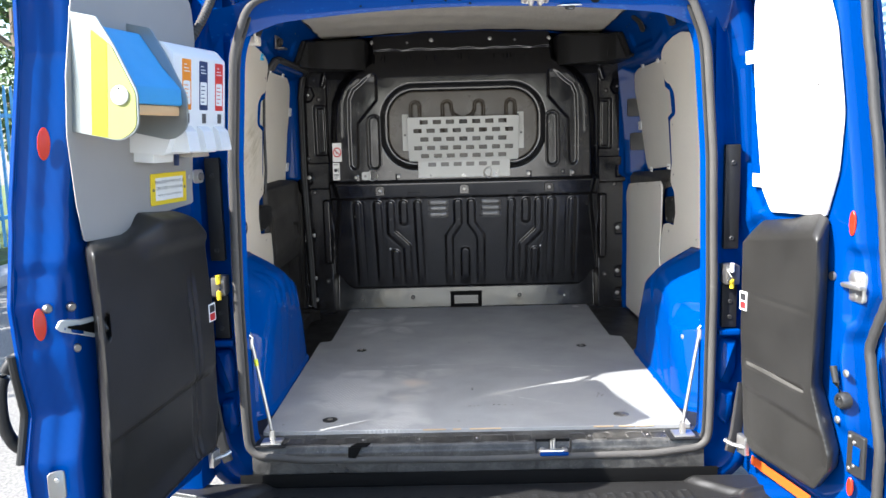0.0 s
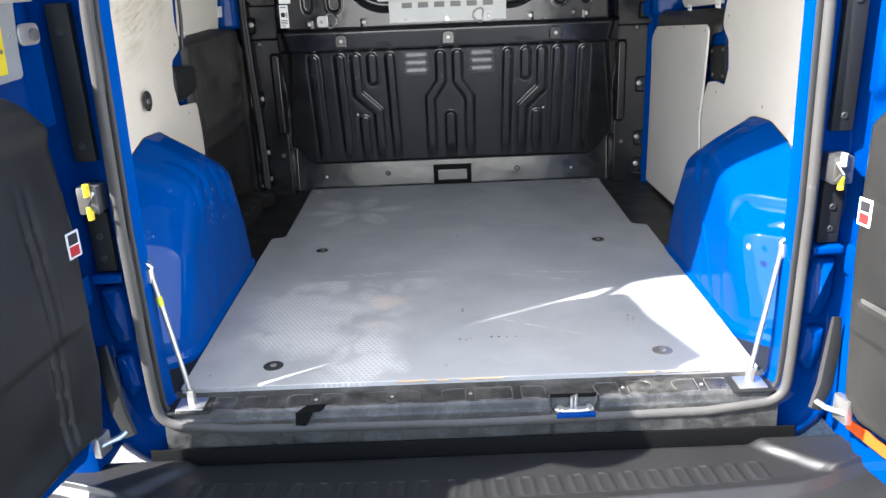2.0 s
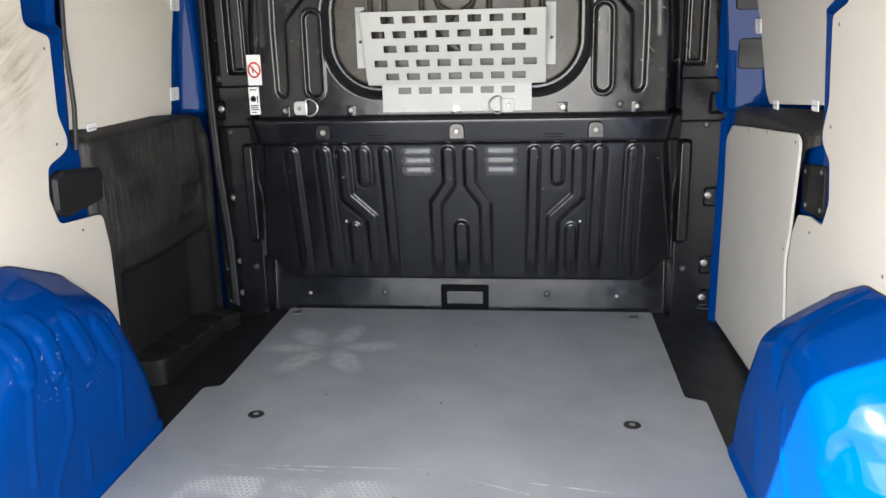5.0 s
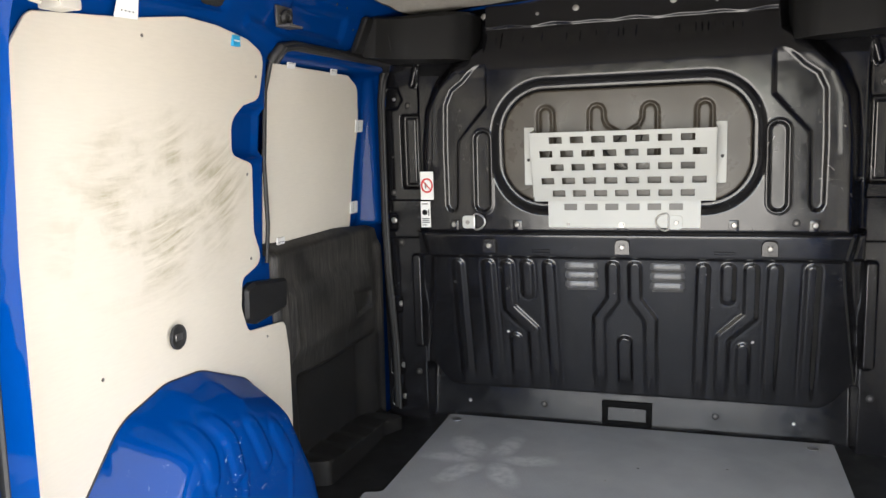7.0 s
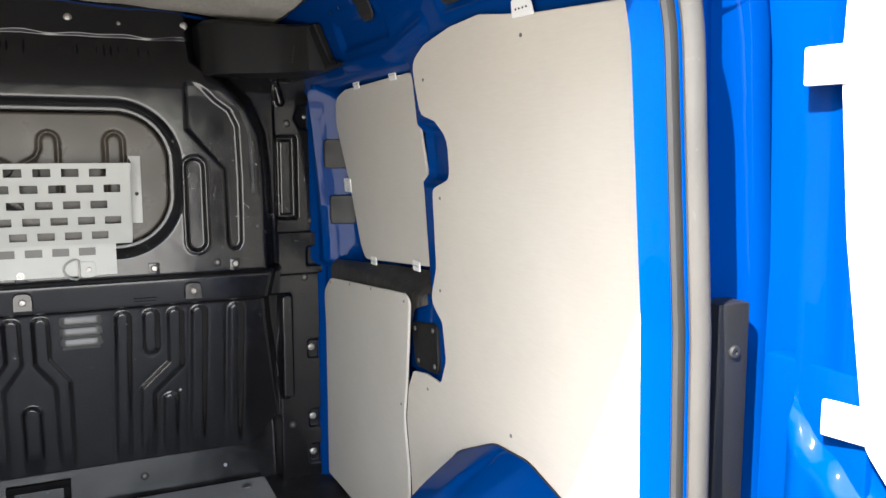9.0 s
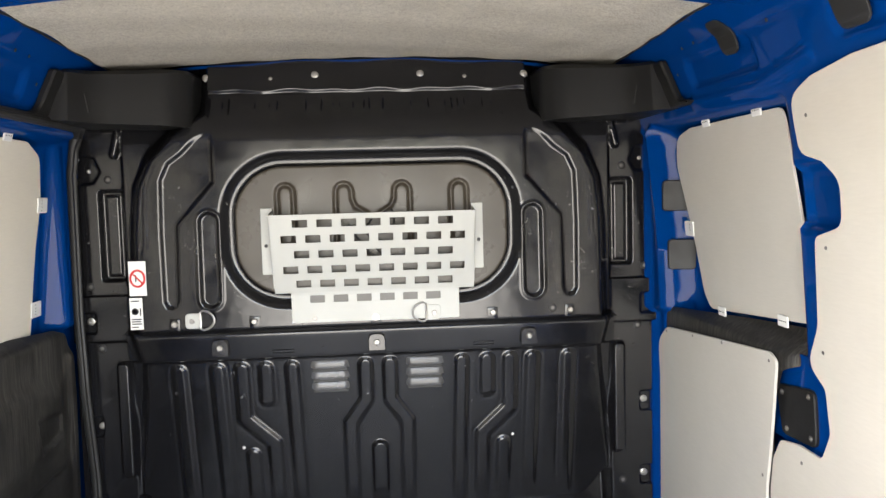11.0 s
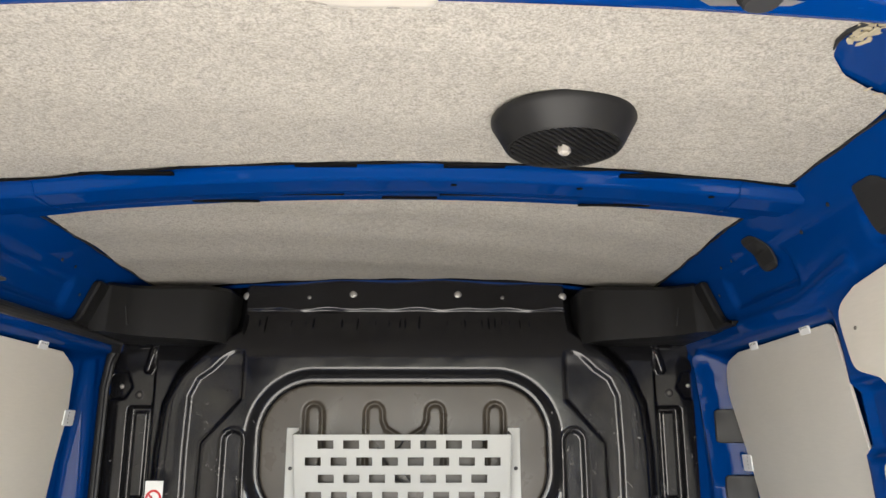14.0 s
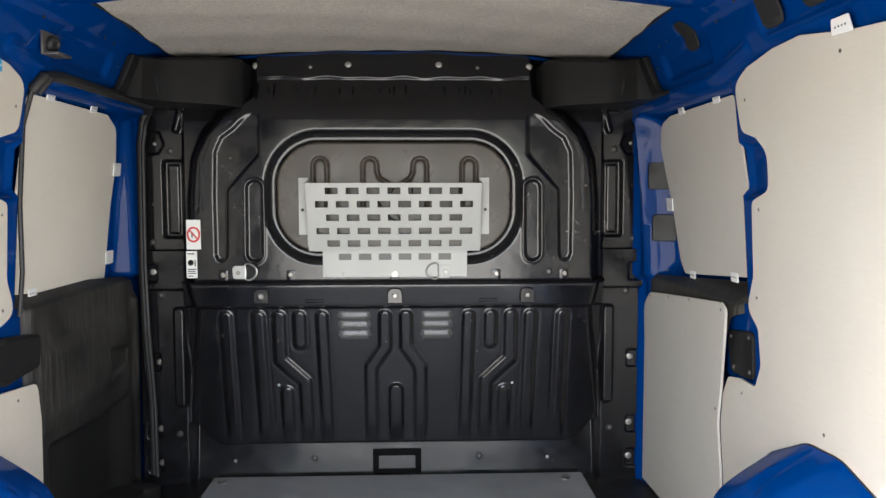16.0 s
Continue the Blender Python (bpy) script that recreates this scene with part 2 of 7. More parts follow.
RED_LABEL = paint("red_label", (0.66, 0.04, 0.03), 0.5, var=0.02)
CYAN = paint("cyan_sticker", (0.02, 0.33, 0.6), 0.5, var=0.02)
REFLECTOR = paint("red_reflector", (0.46, 0.022, 0.008), 0.2, var=0.08, grain=0.5, grain_scale=450)
FENCE_BLUE = paint("fence_blue", (0.08, 0.30, 0.52), 0.45, var=0.1)


def ply_material(name, color, dirty):
    """Pale painted ply lining: fine grain, faint marks, and scraped dirt where goods have rubbed."""
    m, nt, b = nodes_of(name)
    cloud = ramp(nt, noise_of(nt, 3.0, 6), [(0.3, 0.95), (0.7, 1.04)])
    grain = ramp(nt, noise_of(nt, 1.0, 5, 0.6, coords(nt, (200, 30, 260))), [(0.3, 0.97), (0.7, 1.02)])
    col = mix(nt, 1.0, mix(nt, 1.0, color, cloud, "MULTIPLY"), grain, "MULTIPLY")
    if dirty:
        vec = coords(nt, (1, 1.1, 1))
        sx = nt.nodes.new("ShaderNodeSeparateXYZ")
        geo = nt.nodes.new("ShaderNodeNewGeometry")
        nt.links.new(geo.outputs["Position"], sx.inputs[0])
        dy = math_of(nt, "DIVIDE", math_of(nt, "SUBTRACT", sx.outputs[1], 0.52), 0.34)
        dz = math_of(nt, "DIVIDE", math_of(nt, "SUBTRACT", sx.outputs[2], 1.38), 0.21)
        rad = math_of(nt, "SQRT", math_of(nt, "ADD", math_of(nt, "MULTIPLY", dy, dy), math_of(nt, "MULTIPLY", dz, dz)))
        near = ramp(nt, rad, [(0.45, 1.0), (1.0, 0.0)])
        # long curved sweeps about a point high above the mark
        ay = math_of(nt, "SUBTRACT", sx.outputs[1], 0.36)
        az = math_of(nt, "SUBTRACT", 2.05, sx.outputs[2])
        arc = nt.nodes.new("ShaderNodeCombineXYZ")
        nt.links.new(math_of(nt, "MULTIPLY", math_of(nt, "ARCTAN2", ay, az), 5.0), arc.inputs[0])
        nt.links.new(math_of(nt, "MULTIPLY", math_of(nt, "SQRT", math_of(nt, "ADD", math_of(nt, "MULTIPLY", ay, ay), math_of(nt, "MULTIPLY", az, az))), 46.0), arc.inputs[1])
        sweep = noise_of(nt, 1.0, 7, 0.62, arc.outputs[0], 0.5)
        spots = ramp(nt, noise_of(nt, 7.0, 5), [(0.38, 0.0), (0.62, 1.0)])
        mask = mix(nt, 1.0, mix(nt, 1.0, ramp(nt, sweep, [(0.38, 0.0), (0.62, 1.0)]), near, "MULTIPLY"), spots, "MULTIPLY")
        col = mix(nt, mask, col, (0.23, 0.20, 0.105))
    fleck = ramp(nt, noise_of(nt, 55.0, 6, 0.7), [(0.70, 0.0), (0.78, 0.25)])
    col = mix(nt, fleck, col, (0.3, 0.28, 0.24))
    nt.links.new(col, b.inputs["Base Color"])
    b.inputs["Roughness"].default_value = 0.42
    bump(nt, b, noise_of(nt, 160.0, 3), 0.08, 0.001)
    return m


PLY = ply_material("white_ply", (0.56, 0.527, 0.463), False)
PLY_DIRTY = ply_material("white_ply_dirty", (0.585, 0.540, 0.455), True)
# lighter copy of the ply: bounced light put into the colour
PLY_LIT = ply_material("lit_cream_ply", (0.72, 0.675, 0.58), False)
PLY_GREY = ply_material("grey_ply", (0.555, 0.53, 0.475), False)


def felt_material():
    m, nt, b = nodes_of("grey_felt")
    f1 = noise_of(nt, 260.0, 6, 0.8)
    f2 = noise_of(nt, 70.0, 5, 0.7)
    col = mix(nt, 0.5, ramp(nt, f1, [(0.36, (0.10, 0.092, 0.08)), (0.62, (0.68, 0.642, 0.565))]), ramp(nt, f2, [(0.35, (0.32, 0.30, 0.262)), (0.68, (0.52, 0.49, 0.43))]))
    nt.links.new(col, b.inputs["Base Color"])
    b.inputs["Roughness"].default_value = 0.95
    b.inputs["Specular IOR Level"].default_value = 0.1
    bump(nt, b, f1, 0.5, 0.002)
    return m


FELT = felt_material()


def blob(nt, xy, cx, cy, rx, ry, turn=0.0, soft=0.25):
    """A soft-edged oval mark on the floor, 1 inside and 0 outside."""
    c, s = math.cos(turn), math.sin(turn)
    dx = math_of(nt, "SUBTRACT", xy[0], cx)
    dy = math_of(nt, "SUBTRACT", xy[1], cy)
    u = math_of(nt, "DIVIDE", math_of(nt, "ADD", math_of(nt, "MULTIPLY", dx, c), math_of(nt, "MULTIPLY", dy, s)), rx)
    v = math_of(nt, "DIVIDE", math_of(nt, "SUBTRACT", math_of(nt, "MULTIPLY", dy, c), math_of(nt, "MULTIPLY", dx, s)), ry)
    r = math_of(nt, "SQRT", math_of(nt, "ADD", math_of(nt, "MULTIPLY", u, u), math_of(nt, "MULTIPLY", v, v)))
    mr = add(nt, "ShaderNodeMapRange")
    mr.inputs["From Min"].default_value, mr.inputs["From Max"].default_value = 1.0 + soft, 1.0 - soft
    nt.links.new(r, mr.inputs["Value"])
    return mr.outputs[0]


def board_material():
    """Grey resin-faced floor board with a pressed hexagon mesh, dusty patches, a splash mark and scratches."""
    m, nt, b = nodes_of("resin_floor_board")
    geo = nt.nodes.new("ShaderNodeNewGeometry")
    wob = add(nt, "ShaderNodeTexNoise", Scale=9.0, Detail=5.0)
    nt.links.new(geo.outputs["Position"], wob.inputs["Vector"])
    sep0 = nt.nodes.new("ShaderNodeSeparateXYZ")
    nt.links.new(geo.outputs["Position"], sep0.inputs[0])
    sepw = nt.nodes.new("ShaderNodeSeparateColor")
    nt.links.new(wob.outputs["Color"], sepw.inputs[0])
    X = math_of(nt, "ADD", sep0.outputs[0], math_of(nt, "MULTIPLY", math_of(nt, "SUBTRACT", sepw.outputs[0], 0.5), 0.12))
    Y = math_of(nt, "ADD", sep0.outputs[1], math_of(nt, "MULTIPLY", math_of(nt, "SUBTRACT", sepw.outputs[1], 0.5), 0.12))
    # hexagon mesh, 12 mm across
    px = math_of(nt, "MULTIPLY", sep0.outputs[0], 1 / 0.0125)
    py = math_of(nt, "MULTIPLY", sep0.outputs[1], 1 / 0.0125)
    R3 = 1.7320508

    def cell(ox, oy):
        ax = math_of(nt, "SUBTRACT", math_of(nt, "FLOORED_MODULO", math_of(nt, "ADD", px, ox), 1.0), 0.5)
        ay = math_of(nt, "SUBTRACT", math_of(nt, "FLOORED_MODULO", math_of(nt, "ADD", py, oy), R3), R3 / 2)
        return math_of(nt, "ABSOLUTE", ax), math_of(nt, "ABSOLUTE", ay)

    def hexd(a):
        return math_of(nt, "MAXIMUM", a[0], math_of(nt, "ADD", math_of(nt, "MULTIPLY", a[0], 0.5), math_of(nt, "MULTIPLY", a[1], R3 / 2)))

    d = math_of(nt, "MINIMUM", hexd(cell(0, 0)), hexd(cell(0.5, R3 / 2)))
    line = ramp(nt, d, [(0.38, 0.0), (0.45, 1.0)])
    # marks
    xy = (X, Y)
    patch = [blob(nt, xy, -0.36, 0.44, 0.20, 0.22), blob(nt, xy, -0.25, 0.16, 0.09, 0.15), blob(nt, xy, -0.40, 0.30, 0.14, 0.10), blob(nt, xy, -0.30, 0.62, 0.22, 0.06)]
    XS = math_of(nt, "ADD", sep0.outputs[0], math_of(nt, "MULTIPLY", math_of(nt, "SUBTRACT", sepw.outputs[1], 0.5), 0.06))
    YS = math_of(nt, "ADD", sep0.outputs[1], math_of(nt, "MULTIPLY", math_of(nt, "SUBTRACT", sepw.outputs[0], 0.5), 0.06))
    star = [blob(nt, (XS, YS), -0.37 + 0.115 * math.cos(a), 1.36 + 0.115 * math.sin(a), 0.075, 0.034, a, 0.35) for a in (0.15, 1.25, 2.3, 3.2, 4.2, 5.35)]
    dust = patch[0]
    for p in patch[1:]:
        dust = math_of(nt, "MAXIMUM", dust, p)
    # the dust is scuffed through in blots and ends at a straight tape line
    blots = ramp(nt, noise_of(nt, 10.0, 5, 0.55, None, 0.5), [(0.40, 0.12), (0.56, 1.0)])
    dust = math_of(nt, "MULTIPLY", math_of(nt, "MULTIPLY", dust, blots), math_of(nt, "LESS_THAN", sep0.outputs[1], 0.655))
    flower = star[0]
    for p in star[1:]:
        flower = math_of(nt, "MAXIMUM", flower, p)
    worn = blob(nt, xy, -0.20, 0.50, 0.035, 0.045, 0, 0.5)
    worn2 = blob(nt, xy, -0.24, 0.33, 0.03, 0.03, 0, 0.7)
    base = mix(nt, 1.0, (0.232, 0.237, 0.239), ramp(nt, noise_of(nt, 6.0, 6), [(0.3, 0.90), (0.7, 1.09)]), "MULTIPLY")
    haze = ramp(nt, noise_of(nt, 3.2, 6, 0.6, None, 0.6), [(0.45, 0.0), (0.72, 0.5)])
    col = mix(nt, haze, base, (0.335, 0.33, 0.32))
    col = mix(nt, math_of(nt, "MULTIPLY", dust, 0.36), col, (0.40, 0.395, 0.385))
    col = mix(nt, math_of(nt, "MULTIPLY", math_of(nt, "MULTIPLY", dust, line), 0.62), col, (0.64, 0.63, 0.60))
    col = mix(nt, math_of(nt, "MULTIPLY", line, 0.10), col, (0.12, 0.12, 0.13))
    col = mix(nt, math_of(nt, "MULTIPLY", math_of(nt, "MULTIPLY", flower, ramp(nt, noise_of(nt, 45.0, 4), [(0.3, 0.35), (0.6, 1.0)])), 0.8), col, (0.42, 0.42, 0.42))
    col = mix(nt, math_of(nt, "MULTIPLY", worn, 0.62), col, (0.47, 0.385, 0.30))
    col = mix(nt, math_of(nt, "MULTIPLY", worn2, 0.3), col, (0.45, 0.40, 0.33))
    for cx, cy, ln, turn in ((-0.22, 0.705, 0.17, 0.02), (-0.30, 0.690, 0.10, -0.03), (0.25, 0.62, 0.12, -0.35), (0.30, 0.66, 0.10, -0.15), (0.18, 0.30, 0.09, -0.5)):
        hair = blob(nt, (sep0.outputs[0], sep0.outputs[1]), cx, cy, ln, 0.0022, turn, 0.6)
        col = mix(nt, math_of(nt, "MULTIPLY", hair, ramp(nt, noise_of(nt, 30.0, 5), [(0.42, 0.0), (0.6, 0.7)])), col, (0.55, 0.55, 0.54))
    scr = ramp(nt, noise_of(nt, 1.0, 8, 0.8, coords(nt, (5, 90, 1))), [(0.69, 0.0), (0.74, 0.3)])
    col = mix(nt, scr, col, (0.5, 0.5, 0.5))
    nt.links.new(col, b.inputs["Base Color"])
    nt.links.new(ramp(nt, noise_of(nt, 7.0, 5), [(0.3, 0.34), (0.7, 0.48)]), b.inputs["Roughness"])
    bump(nt, b, line, 0.25, 0.0006)
    return m


BOARD = board_material()
EDGE_WOOD = paint("raw_board_edge", (0.42, 0.30, 0.18), 0.8, var=0.25)


def ground_material():
    m, nt, b = nodes_of("asphalt")
    fine = noise_of(nt, 70.0, 6, 0.8)
    big = noise_of(nt, 0.8, 5)
    col = mix(nt, 0.35, ramp(nt, fine, [(0.38, (0.045, 0.043, 0.039)), (0.62, (0.27, 0.26, 0.235))]), ramp(nt, big, [(0.35, (0.115, 0.112, 0.104)), (0.65, (0.165, 0.16, 0.148))]))
    nt.links.new(col, b.inputs["Base Color"])
    b.inputs["Roughness"].default_value = 0.9
    bump(nt, b, fine, 0.5, 0.006)
    return m


ASPHALT = ground_material()
CONCRETE = paint("kerb_concrete", (0.42, 0.40, 0.37), 0.85, var=0.15, grain=0.4, grain_scale=120)
GRASS = paint("grass_bank", (0.07, 0.10, 0.03), 0.9, var=0.4, grain=0.6, grain_scale=60)
LEAF = paint("leaf_green", (0.055, 0.10, 0.022), 0.6, var=0.4)
BARK = paint("bark", (0.10, 0.08, 0.06), 0.9, var=0.3, grain=0.5, grain_scale=40)
SHEET = paint("corrugated_sheet", (0.22, 0.34, 0.46), 0.45, var=0.08)


# ---- mesh helpers ----
from mathutils.geometry import tessellate_polygon


def finish(ob, angle=38.0):
    me = ob.data
    me.polygons.foreach_set("use_smooth", [True] * len(me.polygons))
    me.set_sharp_from_angle(angle=radians(angle))
    return ob


def part(name, bm, material, parent=None, label="", angle=38.0):
    """Links a bmesh as one mesh object, under a thing where one is given."""
    me = bpy.data.meshes.new(name)
    bmesh.ops.recalc_face_normals(bm, faces=bm.faces)
    bm.to_mesh(me)
    bm.free()
    me.materials.append(material)
    ob = new(name, me)
    if parent is not None:
        ob.parent = parent
    if label:
        ob["label"] = label
    return finish(ob, angle)


def thing(name, label, category, kind="", group="", at=(0, 0, 0)):
    ob = new(name)
    ob.location = at
    ob.empty_display_size = 0.02
    return tagged(ob, label, category, group, kind)


def put(bm, verts, faces):
    vs = [bm.verts.new(v) for v in verts]
    for f in faces:
        try:
            bm.faces.new([vs[i] for i in f])
        except ValueError:
            pass
    return vs


def box(lo, hi, bev=0.003, seg=2, bm=None):
    own = bmesh.new()
    bmesh.ops.create_cube(own, size=1.0)
    for v in own.verts:
        v.co = Vector([lo[i] + (v.co[i] + 0.5) * (hi[i] - lo[i]) for i in range(3)])
    if bev > 0:
        bmesh.ops.bevel(own, geom=list(own.edges), offset=bev, segments=seg, profile=0.6, affect="EDGES", clamp_overlap=True)
    if bm is None:
        return own
    merge(bm, own)
    return bm


def merge(bm, other):
    other.verts.ensure_lookup_table()
    vs = {v: bm.verts.new(v.co) for v in other.verts}
    for f in other.faces:
        try:
            bm.faces.new([vs[v] for v in f.verts])
        except ValueError:
            pass
    other.free()


def tube(path, r, seg=10, closed=False, bm=None, flat=1.0, up=None):
    """A round (or flattened) bar along a path; r may be one number or one for each point."""
    bm = bm if bm is not None else bmesh.new()
    pts = [Vector(p) for p in path]
    n = len(pts)
    rs = r if isinstance(r, (list, tuple)) else [r] * n
    rings = []
    ref = Vector(up) if up else None
    for i, p in enumerate(pts):
        a = pts[(i - 1) % n] if (closed or i > 0) else p
        c = pts[(i + 1) % n] if (closed or i < n - 1) else p
        t = (c - a).normalized()
        side = ref if ref else (Vector((0, 0, 1)) if abs(t.z) < 0.9 else Vector((0, 1, 0)))
        u = t.cross(side).normalized()
        w = u.cross(t).normalized()
        rings.append([bm.verts.new(p + rs[i] * (math.cos(k * math.tau / seg) * u + flat * math.sin(k * math.tau / seg) * w)) for k in range(seg)])
    for i in range(n if closed else n - 1):
        a, c = rings[i], rings[(i + 1) % n]
        for k in range(seg):
            bm.faces.new((a[k], a[(k + 1) % seg], c[(k + 1) % seg], c[k]))
    if not closed:
        bm.faces.new(rings[0])
        bm.faces.new(rings[-1][::-1])
    return bm


def lathe(profile, centre, axis, seg=20, bm=None):
    """Turns (radius, height) pairs about an axis through centre."""
    bm = bm if bm is not None else bmesh.new()
    q = Vector(axis).normalized().to_track_quat("Z", "Y")
    c = Vector(centre)
    rings = []
    for r, h in profile:
        if r < 1e-6:
            rings.append([bm.verts.new(c + q @ Vector((0, 0, h)))])
        else:
            rings.append([bm.verts.new(c + q @ Vector((r * math.cos(k * math.tau / seg), r * math.sin(k * math.tau / seg), h))) for k in range(seg)])
    for a, b in zip(rings, rings[1:]):
        for k in range(seg):
            j = (k + 1) % seg
            if len(a) == 1 and len(b) == 1:
                break
            if len(a) == 1:
                bm.faces.new((a[0], b[k], b[j]))
            elif len(b) == 1:
                bm.faces.new((a[k], a[j], b[0]))
            else:
                bm.faces.new((a[k], a[j], b[j], b[k]))
    if len(rings[0]) > 1:
        bm.faces.new(rings[0][::-1])
    if len(rings[-1]) > 1:
        bm.faces.new(rings[-1])
    return bm


def rounded(pts, r, seg=5):
    """A polygon with its corners rounded; r is one radius or one for each corner."""
    out = []
    n = len(pts)
    for i in range(n):
        p0, p, p1 = (Vector(pts[(i + k) % n]) for k in (-1, 0, 1))
        rr = r[i] if isinstance(r, (list, tuple)) else r
        a, c = p0 - p, p1 - p
        la, lc = a.length, c.length
        if rr <= 0 or la < 1e-6 or lc < 1e-6:
            out.append(tuple(p))
            continue
        a, c = a / la, c / lc
        cosv = max(-0.9999, min(0.9999, a.dot(c)))
        ang = math.acos(cosv)
        cut = min(rr / max(math.tan(ang / 2), 1e-3), 0.48 * la, 0.48 * lc)
        for k in range(seg + 1):
            s = k / seg
            out.append(tuple((1 - s) ** 2 * (p + a * cut) + 2 * s * (1 - s) * p + s * s * (p + c * cut)))
    return out


def inset(pts, d):
    """Moves a polygon's outline inwards by d."""
    n = len(pts)
    area = sum(pts[i][0] * pts[(i + 1) % n][1] - pts[(i + 1) % n][0] * pts[i][1] for i in range(n))
    sgn = 1 if area > 0 else -1
    out = []
    for i in range(n):
        p0, p, p1 = (Vector(pts[(i + k) % n]) for k in (-1, 0, 1))
        t = (p1 - p).normalized() + (p - p0).normalized()
        if t.length < 1e-6:
            t = p1 - p
        t.normalize()
        out.append((p.x - sgn * t.y * d, p.y + sgn * t.x * d))
    return out


def slab(outline, depth, place, bev=0.0015, cuts=(), bm=None):
    """A plate of that outline (u, v), front face at w = depth with a small round on its rim; place(u, v, w) puts it into the world. cuts: v lines at which it is split, to bend."""
    own = bmesh.new()
    n = len(outline)
    inner = inset(outline, bev)
    rings = [[own.verts.new((*p, w)) for p in ring] for ring, w in ((outline, 0.0), (outline, depth - bev), (inner, depth))]
    for a, c in zip(rings, rings[1:]):
        for k in range(n):
            own.faces.new((a[k], a[(k + 1) % n], c[(k + 1) % n], c[k]))
    caps = [own.faces.new(rings[0][::-1]), own.faces.new(rings[2])]
    if cuts:
        bmesh.ops.delete(own, geom=caps, context="FACES_ONLY")
        for ring, flat in ((rings[0], outline), (rings[2], inner)):
            for tri in tessellate_polygon([[Vector((p[0], p[1], 0.0)) for p in flat]]):
                own.faces.new([ring[i] for i in tri])
    for v in cuts:
        bmesh.ops.bisect_plane(own, geom=list(own.verts) + list(own.edges) + list(own.faces), plane_co=(0, v, 0), plane_no=(0, 1, 0))
    for v in own.verts:
        v.co = place(*v.co)
    if bm is None:
        return own
    merge(bm, own)
    return bm


def relief(name, u, v, place, keep, material, parent=None, label="", angle=60.0, edge=None):
    """A pressed sheet: a fine grid over u and v, put into the world by place(U, V) and cut to the cells where keep is true."""
    U, V = np.meshgrid(u, v)
    if edge is not None:
        # cut to an outline: cells that reach inside stay, and their outer corners are drawn onto the outline
        d0 = inside_dist(U, V, edge)
        reach = np.maximum.reduce([d0[:-1, :-1], d0[:-1, 1:], d0[1:, 1:], d0[1:, :-1]]) > 0
        best, bu, bv = np.full(U.shape, 1e9), U.copy(), V.copy()
        ring = list(edge) + [edge[0]]
        for (a, b), (c, e) in zip(ring, ring[1:]):
            du, dv = c - a, e - b
            t = np.clip(((U - a) * du + (V - b) * dv) / (du * du + dv * dv + 1e-12), 0, 1)
            dd = np.hypot(U - a - t * du, V - b - t * dv)
            near = dd < best
            best, bu, bv = np.where(near, dd, best), np.where(near, a + t * du, bu), np.where(near, b + t * dv, bv)
        U, V = np.where(d0 < 0, bu, U), np.where(d0 < 0, bv, V)
    P = place(U, V)
    nu, nv = len(u), len(v)
    idx = np.arange(nu * nv).reshape(nv, nu)
    quads = np.stack([idx[:-1, :-1], idx[:-1, 1:], idx[1:, 1:], idx[1:, :-1]], axis=-1).reshape(-1, 4)
    if keep is not None:
        ku = (U[:-1, :-1] + U[1:, 1:]) / 2
        kv = (V[:-1, :-1] + V[1:, 1:]) / 2
        quads = quads[keep(ku, kv).reshape(-1)]
    elif edge is not None:
        quads = quads[reach.reshape(-1)]
    used, inv = np.unique(quads, return_inverse=True)
    pts = P.reshape(-1, 3)[used]
    me = bpy.data.meshes.new(name)
    me.from_pydata(pts.tolist(), [], inv.reshape(-1, 4).tolist())
    me.update()
    me.materials.append(material)
    ob = new(name, me)
    if parent is not None:
        ob.parent = parent
    if label:
        ob["label"] = label
    return finish(ob, angle)


def smooth(x):
    x = np.clip(x, 0.0, 1.0)
    return x * x * (3 - 2 * x)


def seg_dist(U, V, pts):
    """Distance from each grid point to a line through pts."""
    d = np.full(U.shape, 1e9)
    for (a, b), (c, e) in zip(pts, pts[1:]):
        du, dv = c - a, e - b
        t = np.clip(((U - a) * du + (V - b) * dv) / (du * du + dv * dv + 1e-12), 0, 1)
        d = np.minimum(d, np.hypot(U - a - t * du, V - b - t * dv))
    return d


def inside_dist(U, V, poly):
    """Signed distance to a polygon, positive inside."""
    d = seg_dist(U, V, list(poly) + [poly[0]])
    inn = np.zeros(U.shape, bool)
    n = len(poly)
    for i in range(n):
        (a, b), (c, e) = poly[i], poly[(i + 1) % n]
        if b == e:
            continue
        cond = ((b > V) != (e > V)) & (U < (c - a) * (V - b) / (e - b) + a)
        inn ^= cond
    return np.where(inn, d, -d)


def round_rect(U, V, cx, cy, hx, hy, r):
    """Signed distance to a rounded rectangle, positive inside."""
    qx, qy = np.abs(U - cx) - (hx - r), np.abs(V - cy) - (hy - r)
    return r - np.hypot(np.maximum(qx, 0), np.maximum(qy, 0)) - np.minimum(np.maximum(qx, qy), 0)


def screw(parent, at, axis, r=0.006, material=STEEL, name="screw", h=0.003):
    bm = lathe([(r, 0), (r, h * 0.5), (r * 0.75, h), (r * 0.35, h), (r * 0.3, h * 0.4), (0, h * 0.4)], at, axis, 12)
    return part(name, bm, material, parent)

# ---- the ground and what stands round the van ----
bm = bmesh.new()
bmesh.ops.create_grid(bm, x_segments=1, y_segments=1, size=150.0)
ground = tagged(part("ground", bm, ASPHALT), "pale worn asphalt yard in full sun", "ground", kind="structure")

FLOOR = 0.55


